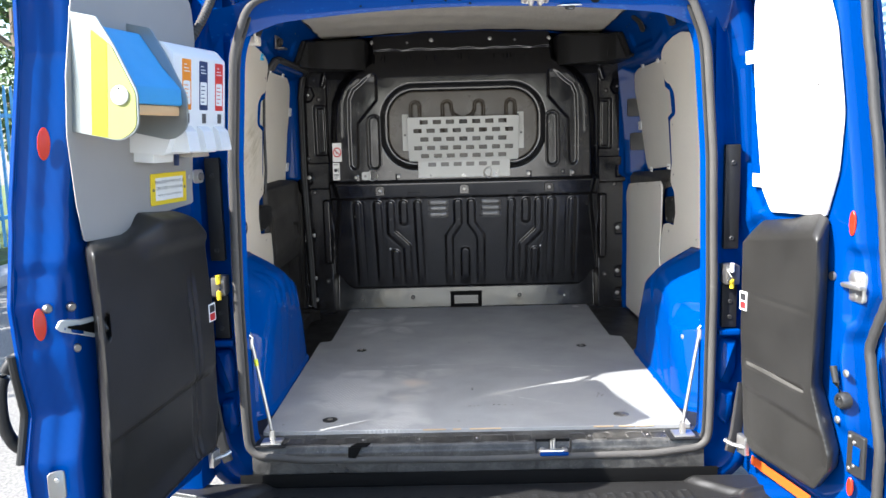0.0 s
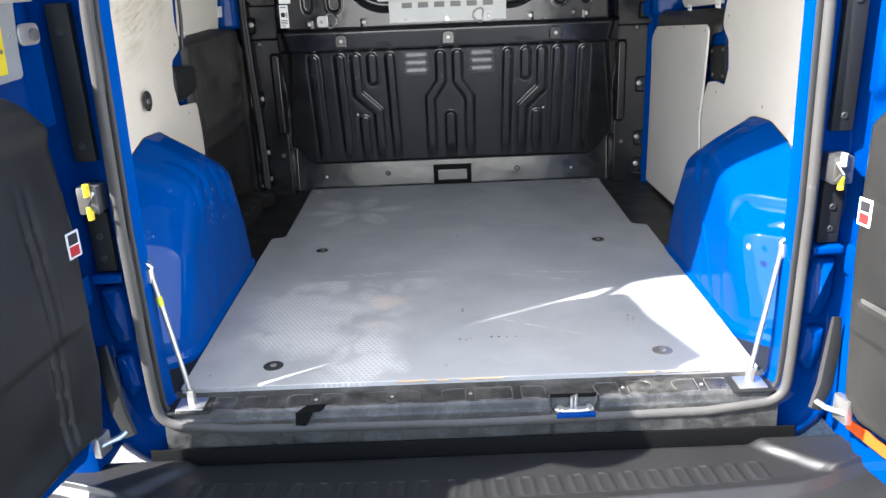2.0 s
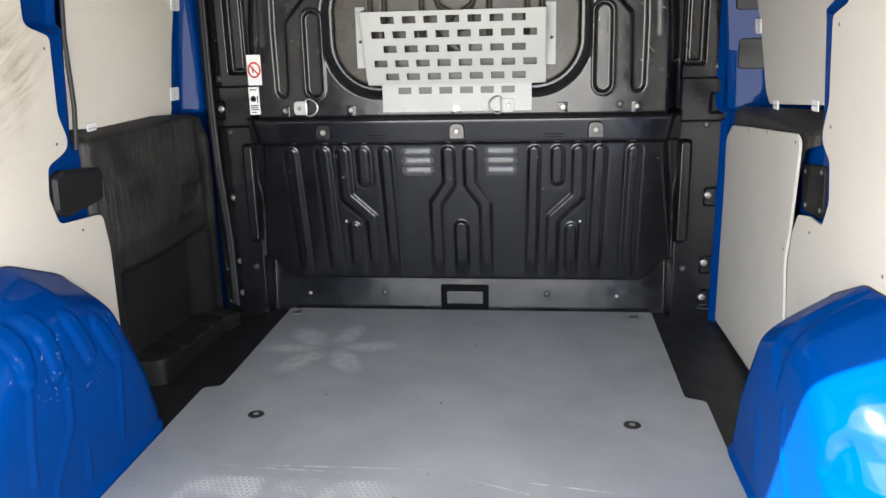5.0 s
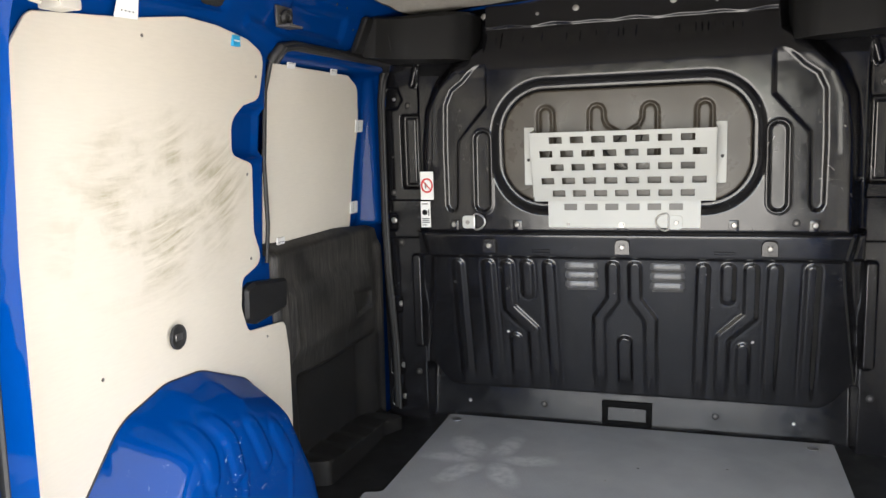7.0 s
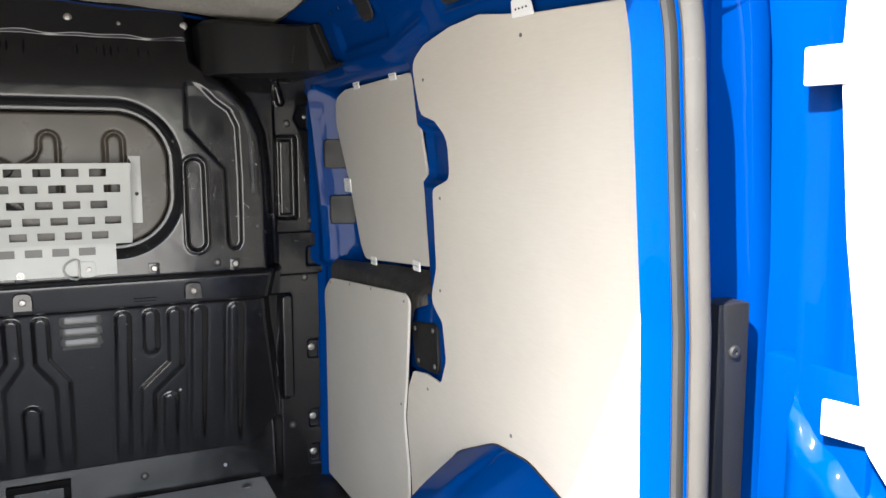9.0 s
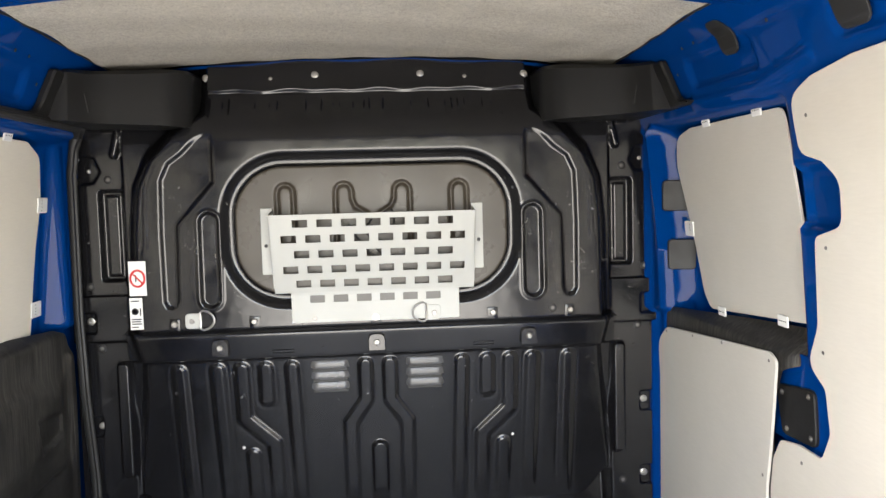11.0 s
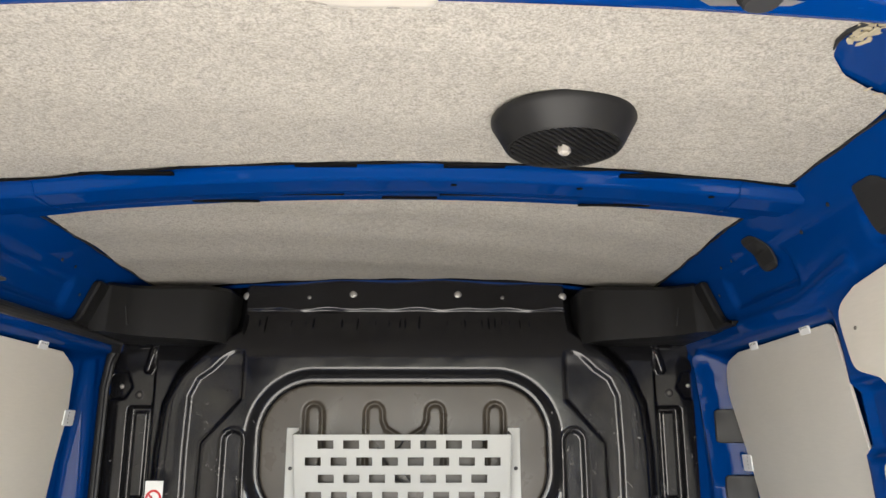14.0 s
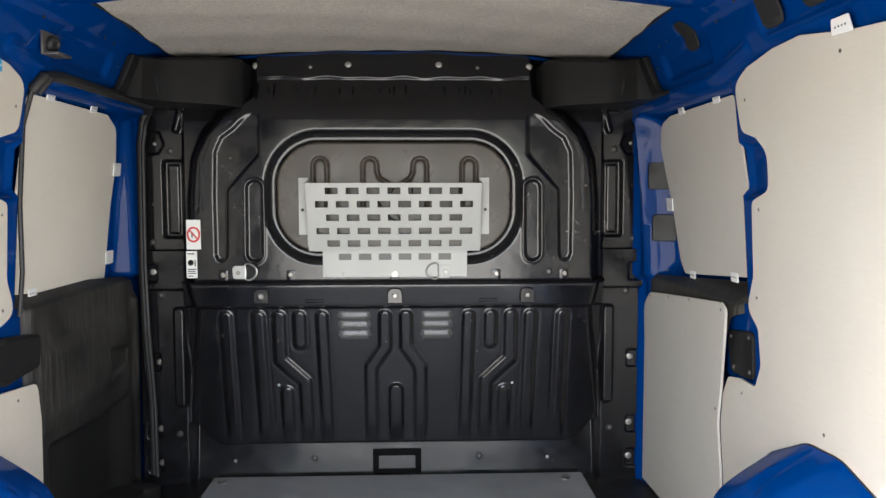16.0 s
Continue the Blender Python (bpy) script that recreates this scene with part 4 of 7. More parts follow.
# louvres
for cx in (-0.128, 0.128):
    for k in range(3):
        z = 1.092 - 0.030 * k
        y0 = on_bulkhead(cx, z - 0.01) + 0.002
        prof = [(0.0, 0.012), (-0.010, 0.010), (-0.014, -0.002), (-0.012, -0.010), (0.0, -0.013)]
        bm = bmesh.new()
        rings = []
        for i in range(13):
            s = i / 12
            x = cx - 0.054 + 0.108 * s
            f = min(1.0, math.sin(math.pi * min(max(s, 0.0), 1.0)) * 3.2)
            rings.append([bm.verts.new((x, y0 + a * f, z + b * (0.7 + 0.3 * f))) for a, b in prof])
        for a, b in zip(rings, rings[1:]):
            for j in range(len(prof) - 1):
                bm.faces.new((a[j], a[j + 1], b[j + 1], b[j]))
        part("louvre", bm, LOUVRE, bulkhead)
        part("louvre_gap", box((cx - 0.046, y0 - 0.004, z - 0.0185), (cx + 0.046, y0 + 0.004, z - 0.0125), 0.0), RUBBER_DARK, bulkhead)
# carrying frame at the foot of the bulkhead
bm = bmesh.new()
for lo, hi in (((-0.080, 1.735, 0.604), (0.080, 1.760, 0.626)), ((-0.080, 1.735, 0.552), (-0.060, 1.760, 0.606)), ((-0.08, 1.735, 0.545), (0.08, 1.76, 0.562)), ((0.060, 1.735, 0.552), (0.080, 1.760, 0.606))):
    box(lo, hi, 0.004, bm=bm)
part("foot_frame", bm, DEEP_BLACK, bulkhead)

# plastic corner mouldings at the top of the bulkhead
for sgn in (-1, 1):
    mould = rounded([(sgn * 0.712, 1.395), (sgn * 0.690, 1.405), (sgn * 0.650, 1.470), (sgn * 0.490, 1.530), (sgn * 0.452, 1.585), (sgn * 0.445, 1.74), (sgn * 0.77, 1.74), (sgn * 0.77, 1.40)], [0.0, 0.012, 0.16, 0.09, 0.07, 0.0, 0.0, 0.0], 12)
    # the face leans back towards its top
    bm = slab(mould, 0.135, lambda u, v, w: (u, v + 0.020 * (w / 0.135) if v < 1.7 else v, 1.730 + w + (0.012 - 0.10 * (abs(u) - 0.45)) * (w / 0.135 - 0.25)), 0.011)
    cm = tagged(part("corner_moulding", bm, BLACK_PLASTIC), "matt black plastic corner moulding above the bulkhead", "trim", "corner mouldings", "structure")
    bm = slab(rounded([(1.350, 1.752), (1.278, 1.742), (1.300, 1.735), (1.420, 1.735), (1.420, 1.846), (1.366, 1.846)], [0.03, 0.004, 0.01, 0.0, 0.01, 0.01]), 0.016, lambda u, v, w: (sgn * (float(wall_x(v)) + 0.008 - w), u, v), 0.005)
    part("flange", bm, BLACK_PLASTIC, cm)
    part("fold", tube([(sgn * 0.660, 1.458, 1.755), (sgn * 0.667, 1.456, 1.80)], [0.004, 0.0025], 8), BLACK_PLASTIC, cm)

# ---- load floor ----
bm = box((-0.83, 0.055, 0.50), (0.83, 1.76, 0.537), 0.002)
floor = tagged(part("floor", bm, BLACK_PLASTIC), "black coated steel load floor beside the board", "floor", kind="structure")

# ---- wheel arches ----
ARCH = [(0.075, 0.30), (0.10, 0.62), (0.205, 0.835), (0.36, 0.975), (0.50, 1.010), (0.62, 1.002), (0.79, 0.925), (0.905, 0.735), (0.945, 0.60), (0.955, 0.30)]
ARCH_L = [(y + 0.022 * float(smooth((y - 0.60) / 0.2)), z + 0.022 * float(smooth((z - 0.80) / 0.15))) for y, z in ARCH]


def arch(side):
    outline = rounded(ARCH if side > 0 else ARCH_L, 0.13, 5)

    def place(Y, Z):
        d = inside_dist(Y, Z, outline)
        # a broad rounded shoulder round a nearly flat face
        wide = 0.082 + 0.028 * smooth((0.42 - Y) / 0.25) * smooth((0.97 - Z) / 0.12)
        s = d / wide
        p = 0.158 * (s - np.log1p(np.exp(np.clip(5.2 * (s - 1.0), -40, 40))) / 5.2)
        p = p - 0.012
        if side < 0:
            # pressed fingers along the top, and ribs that run on towards the floor
            for a, b in (((0.437, 0.955), (0.430, 0.870)), ((0.492, 0.952), (0.515, 0.850)), ((0.580, 0.925), (0.622, 0.835)), ((0.665, 0.885), (0.712, 0.805))):
                e = seg_dist(Y, Z, [a, b])
                p = p + 0.0055 * smooth((0.022 - e) / 0.010) - 0.002 * np.exp(-((e - 0.025) / 0.005) ** 2)
            for line in ([(0.537, 0.84), (0.528, 0.728), (0.458, 0.643), (0.435, 0.57)], [(0.718, 0.79), (0.716, 0.738), (0.695, 0.617)], [(0.356, 0.636), (0.348, 0.567)], [(0.43, 0.86), (0.405, 0.74), (0.40, 0.68)], [(0.565, 0.66), (0.56, 0.60)]):
                p = p + 0.0030 * smooth((0.013 - seg_dist(Y, Z, line)) / 0.010)
        else:
            for line in ([(0.522, 0.80), (0.518, 0.737), (0.403, 0.564)], [(0.530, 0.635), (0.502, 0.557)], [(0.353, 0.646), (0.326, 0.556)], [(0.66, 0.72), (0.64, 0.60)]):
                p = p + 0.0042 * smooth((0.012 - seg_dist(Y, Z, line)) / 0.009)
            # a notch across the rear shoulder
            run = smooth((0.36 - Y) / 0.02)
            p = p - 0.014 * smooth((Z - 0.795 + 0.10 * (Y - 0.2)) / 0.006) * smooth((0.862 - Z) / 0.03) * run
            p = p + 0.006 * smooth((0.79 - Z) / 0.008) * smooth((0.36 - Y) / 0.05) * smooth((Z - 0.60) / 0.1)
            p = p - 0.006 * smooth((0.050 - np.abs(Y - 0.58) - 0.4 * np.abs(Z - 0.90)) / 0.03)
        # a small flange along the foot
        p = p + 0.010 * smooth((0.562 - Z) / 0.008)
        x = wall_x(Z) - p
        return np.stack([side * x, Y, Z], axis=-1)

    ob = relief("wheel_arch", np.arange(0.07, 1.0, 0.0055), np.arange(0.53, 1.045, 0.0055), place, None, BLUE_ARCH if side < 0 else BLUE, edge=outline)
    tagged(ob, "blue painted steel wheel arch, scratched along its top" if side < 0 else "glossy blue painted steel wheel arch half in sun", "wheel arch", "wheel arches")
    # the shaded gap between arch and lining, drawn as a dark tube
    seam = [(side * (float(wall_x(z)) + 0.002), y, z) for y, z in inset(outline, 0.006) if z > 0.60]
    part("seam", tube(seam, 0.0022, 6), RUBBER_DARK, ob, "dark line for the shade where arch meets lining")
    if side > 0:
        screw(ob, (0.655, 0.20, 0.776), (-1, -0.3, 0), 0.008)
    return ob


arch(-1)
arch(1)

# ---- floor board ----
board_outline = rounded([(-0.642, 0.048), (0.640, 0.046), (0.652, 1.068), (0.604, 1.088), (0.608, 1.708), (-0.592, 1.708), (-0.594, 1.088), (-0.640, 1.074)], [0.006, 0.006, 0.012, 0.02, 0.008, 0.008, 0.02, 0.012])
bm = slab(board_outline, 0.013, lambda u, v, w: (u, v, 0.537 + w), 0.0012)
floor_board = tagged(part("floor_board", bm, BOARD), "grey resin-faced plywood floor board with dusty hexagon mesh", "floor board")
for a, b in ((-0.16, -0.09), (-0.07, -0.045), (-0.02, 0.075)):
    part("worn_edge", box((a, 0.0448, 0.5455), (b, 0.0490, 0.5496), 0.001, 1), EDGE_WOOD, floor_board, "bare worn wood edge")
for a, b in ((0.35, 0.41), (0.425, 0.47), (0.475, 0.53)):
    part("worn_edge", box((a, 0.0436, 0.5455), (b, 0.0480, 0.5496), 0.001, 1), EDGE_WOOD, floor_board, "bare worn wood edge")
for x, y in ((-0.453, 0.14), (0.453, 0.14), (-0.445, 0.932), (0.457, 0.934)):
    r = 0.0235 if y < 0.5 else 0.020
    bm = lathe([(r, -0.003), (r, 0.0006), (r * 0.8, 0.0022), (r * 0.45, 0.0026), (r * 0.4, 0.0015), (0, 0.0015)], (x, y, FLOOR), (0, 0, 1), 24)
    part("tie_down_cup", bm, STEEL_DULL if x > 0 and y < 0.5 else RUBBER_DARK, floor_board)
    part("tie_down_bolt", lathe([(r * 0.36, 0), (r * 0.36, 0.003), (r * 0.25, 0.0045), (0, 0.0045)], (x, y, FLOOR), (0, 0, 1), 12), STEEL, floor_board)
for x, y in ((-0.555, 1.66), (0.545, 1.66)):
    part("tie_down_bolt", lathe([(0.016, 0), (0.016, 0.0015), (0.008, 0.003), (0, 0.003)], (x, y, FLOOR), (0, 0, 1), 16), STEEL, floor_board)
random.seed(4)
for x, y in ((-0.051, 0.108), (-0.591, 0.105), (-0.595, 0.604), (0.590, 0.598), (-0.046, 0.60), (0.011, 0.691), (-0.003, 0.404), (-0.003, 0.418), (-0.015, 0.24), (0.0, 0.236), (0.012, 0.242), (0.41, 0.31), (0.425, 0.312), (0.415, 0.325), (0.43, 0.328), (0.419, 0.34), (0.425, 0.489), (0.063, 0.248), (0.08, 0.246), (0.10, 0.245), (0.123, 0.244), (0.0, 1.02), (-0.3, 1.05), (0.3, 1.45), (0.06, 1.4), (-0.02, 1.3)):
    part("screw_hole", lathe([(0.0034, 0), (0.0032, 0.0006), (0.0018, 0.0006), (0.0018, 0.0003), (0, 0.0003)], (x, y, FLOOR), (0, 0, 1), 8), STEEL_DARK if random.random() < 0.6 else SCUFFED, floor_board)

# ---- side lining panels ----
MAIN = [(0.125, 0.56), (0.125, 1.15), (0.13, 1.48), (0.15, 1.64), (0.19, 1.71), (0.42, 1.727), (0.57, 1.748), (0.68, 1.744), (0.80, 1.728), (0.882, 1.70), (0.866, 1.60), (0.80, 1.584), (0.752, 1.55), (0.758, 1.475), (0.845, 1.452), (0.852, 1.29), (0.893, 1.213), (0.80, 1.185), (0.79, 1.12), (0.815, 1.055), (0.91, 1.047), (0.99, 1.04), (1.005, 0.95), (1.0, 0.76), (0.98, 0.56)]
MAIN_R = [0.0, 0.02, 0.05, 0.05, 0.03, 0.05, 0.05, 0.05, 0.05, 0.05, 0.03, 0.02, 0.04, 0.03, 0.02, 0.05, 0.05, 0.025, 0.03, 0.03, 0.03, 0.03, 0.03, 0.03, 0.0]
# the right one reaches further forward, and its lower cut-out sits further forward too
MAIN_RIGHT = MAIN[:16] + [(0.893, 1.213), (0.838, 1.178), (0.824, 1.10), (0.853, 1.045), (0.93, 1.047), (1.0, 1.035), (1.030, 0.99), (1.042, 0.91), (1.018, 0.79), (0.995, 0.56)]
MAIN_RIGHT_R = MAIN_R[:16] + [0.05, 0.02, 0.03, 0.02, 0.05, 0.02, 0.03, 0.1, 0.1, 0.0]
ZCUTS = [0.9, 1.0, 1.1, 1.2, 1.28, 1.36, 1.44, 1.5, 1.56, 1.62, 1.67, 1.71]


def side_place(side, off):
    return lambda u, v, w: (side * (float(wall_x(v)) + off - w), u, v)


def lining(side, name, outline, radii, off, mat, label, screws, thick=0.005, group=""):
    own = slab(rounded(outline, radii), thick, side_place(side, off), 0.0012, ZCUTS)
    ob = tagged(part(name, own, mat, angle=25), label, "lining panel", group)
    for y, z in screws:
        part("screw", lathe([(0.0038, 0), (0.0034, 0.0012), (0.0015, 0.0012), (0, 0.0005)], (side * (float(wall_x(z)) + off - thick + 0.0002), y, z), (-side, 0, 0), 10), STEEL_DARK, ob)
    return ob


left_lining = lining(-1, "side_lining_panel", MAIN, MAIN_R, 0.008, PLY_DIRTY, "white painted ply side lining with dirty scrape marks", [(0.847, 1.65), (0.823, 1.428), (0.838, 1.228), (0.899, 1.022), (0.528, 1.017), (0.33, 1.087), (0.45, 1.70)], group="side linings")
right_lining = lining(1, "side_lining_panel", MAIN_RIGHT, MAIN_RIGHT_R, 0.008, PLY, "clean white painted ply side lining panel", [(0.832, 1.665), (0.81, 1.435), (0.838, 1.245), (0.92, 1.015), (0.56, 1.03), (0.45, 1.70)], group="side linings")
# round black plug with a moulded mark in the left lining
plug = thing("round_plug", "round black plastic plug set in the lining", "plug")
part("disc", lathe([(0.026, 0), (0.026, 0.003), (0.022, 0.005), (0.018, 0.003), (0, 0.003)], (-0.7965 + 0.008, 0.533, 1.115), (1, 0, 0), 24), RUBBER_DARK, plug)
part("moulded_mark", box((-0.7865, 0.522, 1.108), (-0.7835, 0.544, 1.122), 0.0008, 1), STEEL_DARK, plug)
bm = box((-0.752, 0.736, 1.708), (-0.7395, 0.764, 1.731), 0.0004, 1)
sticker = tagged(part("sticker", bm, CYAN), "small cyan maker's sticker on the lining", "sticker")
part("print_bar", box((-0.7405, 0.740, 1.718), (-0.7388, 0.760, 1.721), 0), PAPER, sticker)

# ---- side door trims, black plastic ----
def door_trim(side):
    def place(Y, Z):
        x = 0.806 + 0.0 * Z
        x = x + 0.052 * smooth((Z - 1.205) / 0.05)
        x = x + 0.02 * smooth((0.985 - Y) / 0.03)
        if side < 0:
            # a shallow bay under a crease, a tray at its foot, a proud rim towards the pillar
            crease = 0.884 - 0.015 * np.sin((Y - 1.05) * 5.5)
            rim = smooth((1.610 - 0.05 * (1.0 - Z) - Y) / 0.11)
            x = x + 0.042 * smooth((crease - Z) / 0.035) * smooth((Y - 1.035) / 0.03) * rim
            ledge = smooth((0.618 - 0.06 * (Y - 1.1) - Z) / 0.010) * smooth((Y - 1.07) / 0.05) * smooth((1.61 - Y) / 0.04)
            x = x - (0.086 + 0.012 * np.sin((Y - 1.07) * 5.8)) * ledge
            x = x - 0.010 * smooth((Y - 1.600) / 0.02) * smooth((1.17 - Z) / 0.03)
            # a four-sided pocket and a faint swell above the crease
            d = inside_dist(Y, Z, [(1.405, 1.036), (1.548, 1.016), (1.556, 0.962), (1.425, 0.945)])
            x = x + 0.010 * smooth((d + 0.002) / 0.008)
            x = x - 0.010 * smooth(inside_dist(Y, Z, [(1.0, 0.90), (1.0, 1.13), (1.40, 1.14), (1.585, 1.10), (1.585, 0.91)]) / 0.05)
        return np.stack([side * x, Y, Z], axis=-1)

    edge = [(0.955, 0.53), (0.955, 1.0), (0.955, 1.262), (1.63, 1.215), (1.672, 1.10), (1.68, 0.53)]
    if side > 0:
        edge[:2] = [(1.03, 0.53), (1.03, 1.10), (1.0, 1.175), (0.955, 1.195)]
    else:
        edge = [(0.955, 0.53), (0.955, 1.0), (0.955, 1.262), (1.57, 1.222), (1.615, 1.205), (1.638, 1.16), (1.642, 1.05), (1.632, 0.80), (1.622, 0.53)]
    ob = relief("side_door_trim", np.arange(0.94, 1.70, 0.006), np.arange(0.53, 1.28, 0.006), place, None, SIDE_TRIM, edge=edge)
    return tagged(ob, "scuffed black plastic side door trim" if side < 0 else "black plastic side door trim behind a ply panel", "door trim", "side door trims")


door_trim(-1)
door_trim(1)

LOWER = [(1.018, 0.56), (1.024, 0.79), (1.050, 0.91), (1.018, 1.09), (1.002, 1.195), (1.03, 1.208), (1.44, 1.176), (1.60, 1.162), (1.66, 1.12), (1.685, 1.00), (1.672, 0.545)]
lining(1, "door_lining_panel", LOWER, [0.01, 0.1, 0.1, 0.1, 0.02, 0.02, 0.05, 0.05, 0.05, 0.1, 0.01], 0.004, PLY_GREY, "pale grey ply panel screwed over the side door trim", [(1.03, 1.19), (1.25, 1.185), (1.42, 1.17), (1.60, 1.15), (1.063, 0.94), (1.67, 0.98)], 0.006, "door linings")
WINDOW = [(0.955, 1.245), (0.962, 1.40), (0.985, 1.694), (1.44, 1.690), (1.515, 1.66), (1.535, 1.55), (1.51, 1.36), (1.495, 1.215), (1.43, 1.208)]
WIN_R = [0.01, 0.1, 0.02, 0.05, 0.04, 0.1, 0.1, 0.03, 0.03]
WINDOW_RIGHT = [(0.928, 1.277), (0.950, 1.42), (0.988, 1.696), (1.44, 1.690), (1.535, 1.672), (1.555, 1.60), (1.522, 1.50), (1.490, 1.41), (1.449, 1.275), (1.415, 1.238)]
for side in (-1, 1):
    # the left panel's colour is raised for light bounced off the right lining
    wp = lining(side, "window_lining_panel", WINDOW if side < 0 else WINDOW_RIGHT, WIN_R if side < 0 else [0.01, 0.1, 0.02, 0.05, 0.05, 0.06, 0.1, 0.1, 0.05, 0.03], 0.052, PLY_LIT if side < 0 else PLY_GREY, "cream painted ply panel blanking the side door window, lightened for bounced light" if side < 0 else "pale grey ply panel blanking the side door window", [], 0.005, "window linings")
    for y, z, du, dv in ((1.505, 1.435, 0.05, 0.024), (1.08, 1.698, 0.02, 0.03), (1.33, 1.696, 0.02, 0.03), (1.05, 1.238 + 0.028 * (side > 0), 0.02, 0.03), (1.34, 1.215 + 0.026 * (side > 0), 0.02, 0.03)) + (((1.535, 1.54, 0.045, 0.022), (1.515, 1.285, 0.045, 0.022)) if side < 0 else ()):
        if side < 0 and abs(z - 1.435) < 0.01:
            continue
        wide = du > dv
        hw, hv = (0.027, 0.019) if wide else (0.020, 0.012)
        o = rounded([(y - hw, z - hv), (y + hw, z - hv), (y + hw, z + hv), (y - hw, z + hv)], 0.004)
        clip = part("clip", slab(o, 0.003, side_place(side, 0.0445), 0.0008), WHITE_PLASTIC, wp, "white plastic clip")
        for k in range(4):
            a, b = (y - 0.006, z - 0.012 + 0.008 * k) if wide else (y - 0.012 + 0.008 * k, z)
            part("clip_hole", lathe([(0.0017, 0), (0.0015, 0.0006), (0, 0.0006)], (side * (float(wall_x(b)) + 0.0415), a, b), (-side, 0, 0), 8), INK, clip)
for side, owner in ((-1, left_lining), (1, right_lining)):
    far = 0.028 if side > 0 else 0.0
    o = rounded([(0.37 + far, 1.722), (0.43 + far, 1.724), (0.425 + far, 1.762 - 0.45 * far), (0.375 + far, 1.762 - 0.45 * far)], 0.004)
    clip = part("clip", slab(o, 0.003, side_place(side, 0.0), 0.0008), WHITE_PLASTIC, owner, "white plastic clip")
    for k in range(4):
        part("clip_hole", lathe([(0.002, 0), (0.0018, 0.0006), (0, 0.0006)], (side * (float(wall_x(1.735)) - 0.003), 0.385 + far + 0.010 * k, 1.735), (-side, 0, 0), 8), INK, clip)

# foam pads on the right door pillar
for z, xl in ((1.521, 0.779), (1.362, 0.794)):
    o = rounded([(xl, z - 0.041), (xl + 0.070, z - 0.041), (xl + 0.070, z + 0.041), (xl, z + 0.041)], 0.012)
    tagged(part("foam_pad", slab(o, 0.006, lambda u, v, w: (u, 1.590 - w - 0.3 * (u - xl), v), 0.002), RUBBER_DARK), "dark foam pad stuck on the door pillar", "pad", "foam pads")
# oval grommets along the roof rails
for side in (-1, 1):
    for y, z, a, b in ((1.05, 1.838, 0.040, 0.032), (0.655, 1.818, 0.046, 0.038), (0.495, 1.818, 0.046, 0.034)):
        if side < 0 and y > 1:
            continue
        o = rounded([(y - a, z - b), (y + a * 0.8, z - b), (y + a, z + b), (y - a * 0.8, z + b)], 0.024)
        g = slab(o, 0.004, lambda u, v, w: (side * (float(wall_x(v)) + 0.011 - w), u, v), 0.001, [1.79, 1.80, 1.81, 1.82, 1.83, 1.84, 1.85, 1.86])
        tagged(part("grommet", g, RUBBER_DARK), "black rubber blanking grommet in the roof rail", "grommet", "grommets")
    for y, z in ((1.245, 1.852), (1.18, 1.853), (0.885, 1.838), (0.765, 1.852), (1.33, 1.806)):
        tagged(part("drain_hole", lathe([(0.004, 0), (0.0035, 0.001), (0, 0.001)], (side * (float(wall_x(z)) + 0.008), y, z), (-side, 0, -0.4), 8), RUBBER_DARK), "small dark hole in the blue rail", "hole", "rail holes")

# handle housing and blanking plate in the lower cut-outs
hous = thing("handle_housing", "black plastic side door handle housing in a blue pocket", "handle")
part("pocket_back", box((-0.830, 0.765, 1.03), (-0.823, 0.965, 1.215), 0.002), BLUE, hous, "blue painted pocket")
cup = rounded([(0.822, 1.076), (0.858, 1.062), (1.00, 1.074), (1.01, 1.150), (0.858, 1.166), (0.828, 1.156)], [0.018, 0.012, 0.01, 0.01, 0.012, 0.018])
part("cup", slab(cup, 0.026, lambda u, v, w: (-0.823 + w - 0.009 * float(smooth((0.872 - u) / 0.04)), u, v), 0.008), BLACK_PLASTIC, hous)
o = rounded([(0.893, 1.049), (1.019, 1.042), (1.046, 1.140), (0.904, 1.158)], 0.02)
blank = part("blanking_plate", slab(o, 0.008, lambda u, v, w: (0.824 - w, u, v), 0.002), BLACK_PLASTIC)
tagged(blank, "black plastic blanking plate with four screws", "plate")
part("pocket_back", box((0.823, 0.765, 1.03), (0.830, 1.06, 1.215), 0.002), BLUE, blank, "blue painted pocket")
for y, z in ((0.922, 1.142), (1.020, 1.128), (0.912, 1.064), (1.000, 1.058)):
    screw(blank, (0.8165, y, z), (-1, 0, 0), 0.006, STEEL_DARK)

# black rubber seal round the left side-door opening
path = [(-0.760, 0.925, 1.69), (-0.738, 0.935, 1.722), (-0.735, 1.0, 1.732), (-0.735, 1.45, 1.733), (-0.74, 1.60, 1.733), (-0.765, 1.650, 1.715), (-0.782, 1.659, 1.62), (-0.784, 1.655, 1.25), (-0.778, 1.652, 1.05), (-0.772, 1.675, 0.80), (-0.770, 1.673, 0.545)]
pts = []
for a, b in zip(path, path[1:]):
    n = max(2, int((Vector(b) - Vector(a)).length / 0.03))
    pts += [Vector(a).lerp(Vector(b), k / n) for k in range(n)]
seal_side = thing("side_door_seal", "black rubber seal round the side door opening", "seal")
part("bulb", tube(pts, 0.0125, 10), RUBBER_DARK, seal_side)
part("edge_strip", tube([(-0.800, 0.915, 1.205), (-0.792, 0.918, 1.30), (-0.790, 0.915, 1.45), (-0.784, 0.930, 1.62), (-0.760, 0.925, 1.69)], 0.0055, 8), RUBBER_DARK, seal_side)
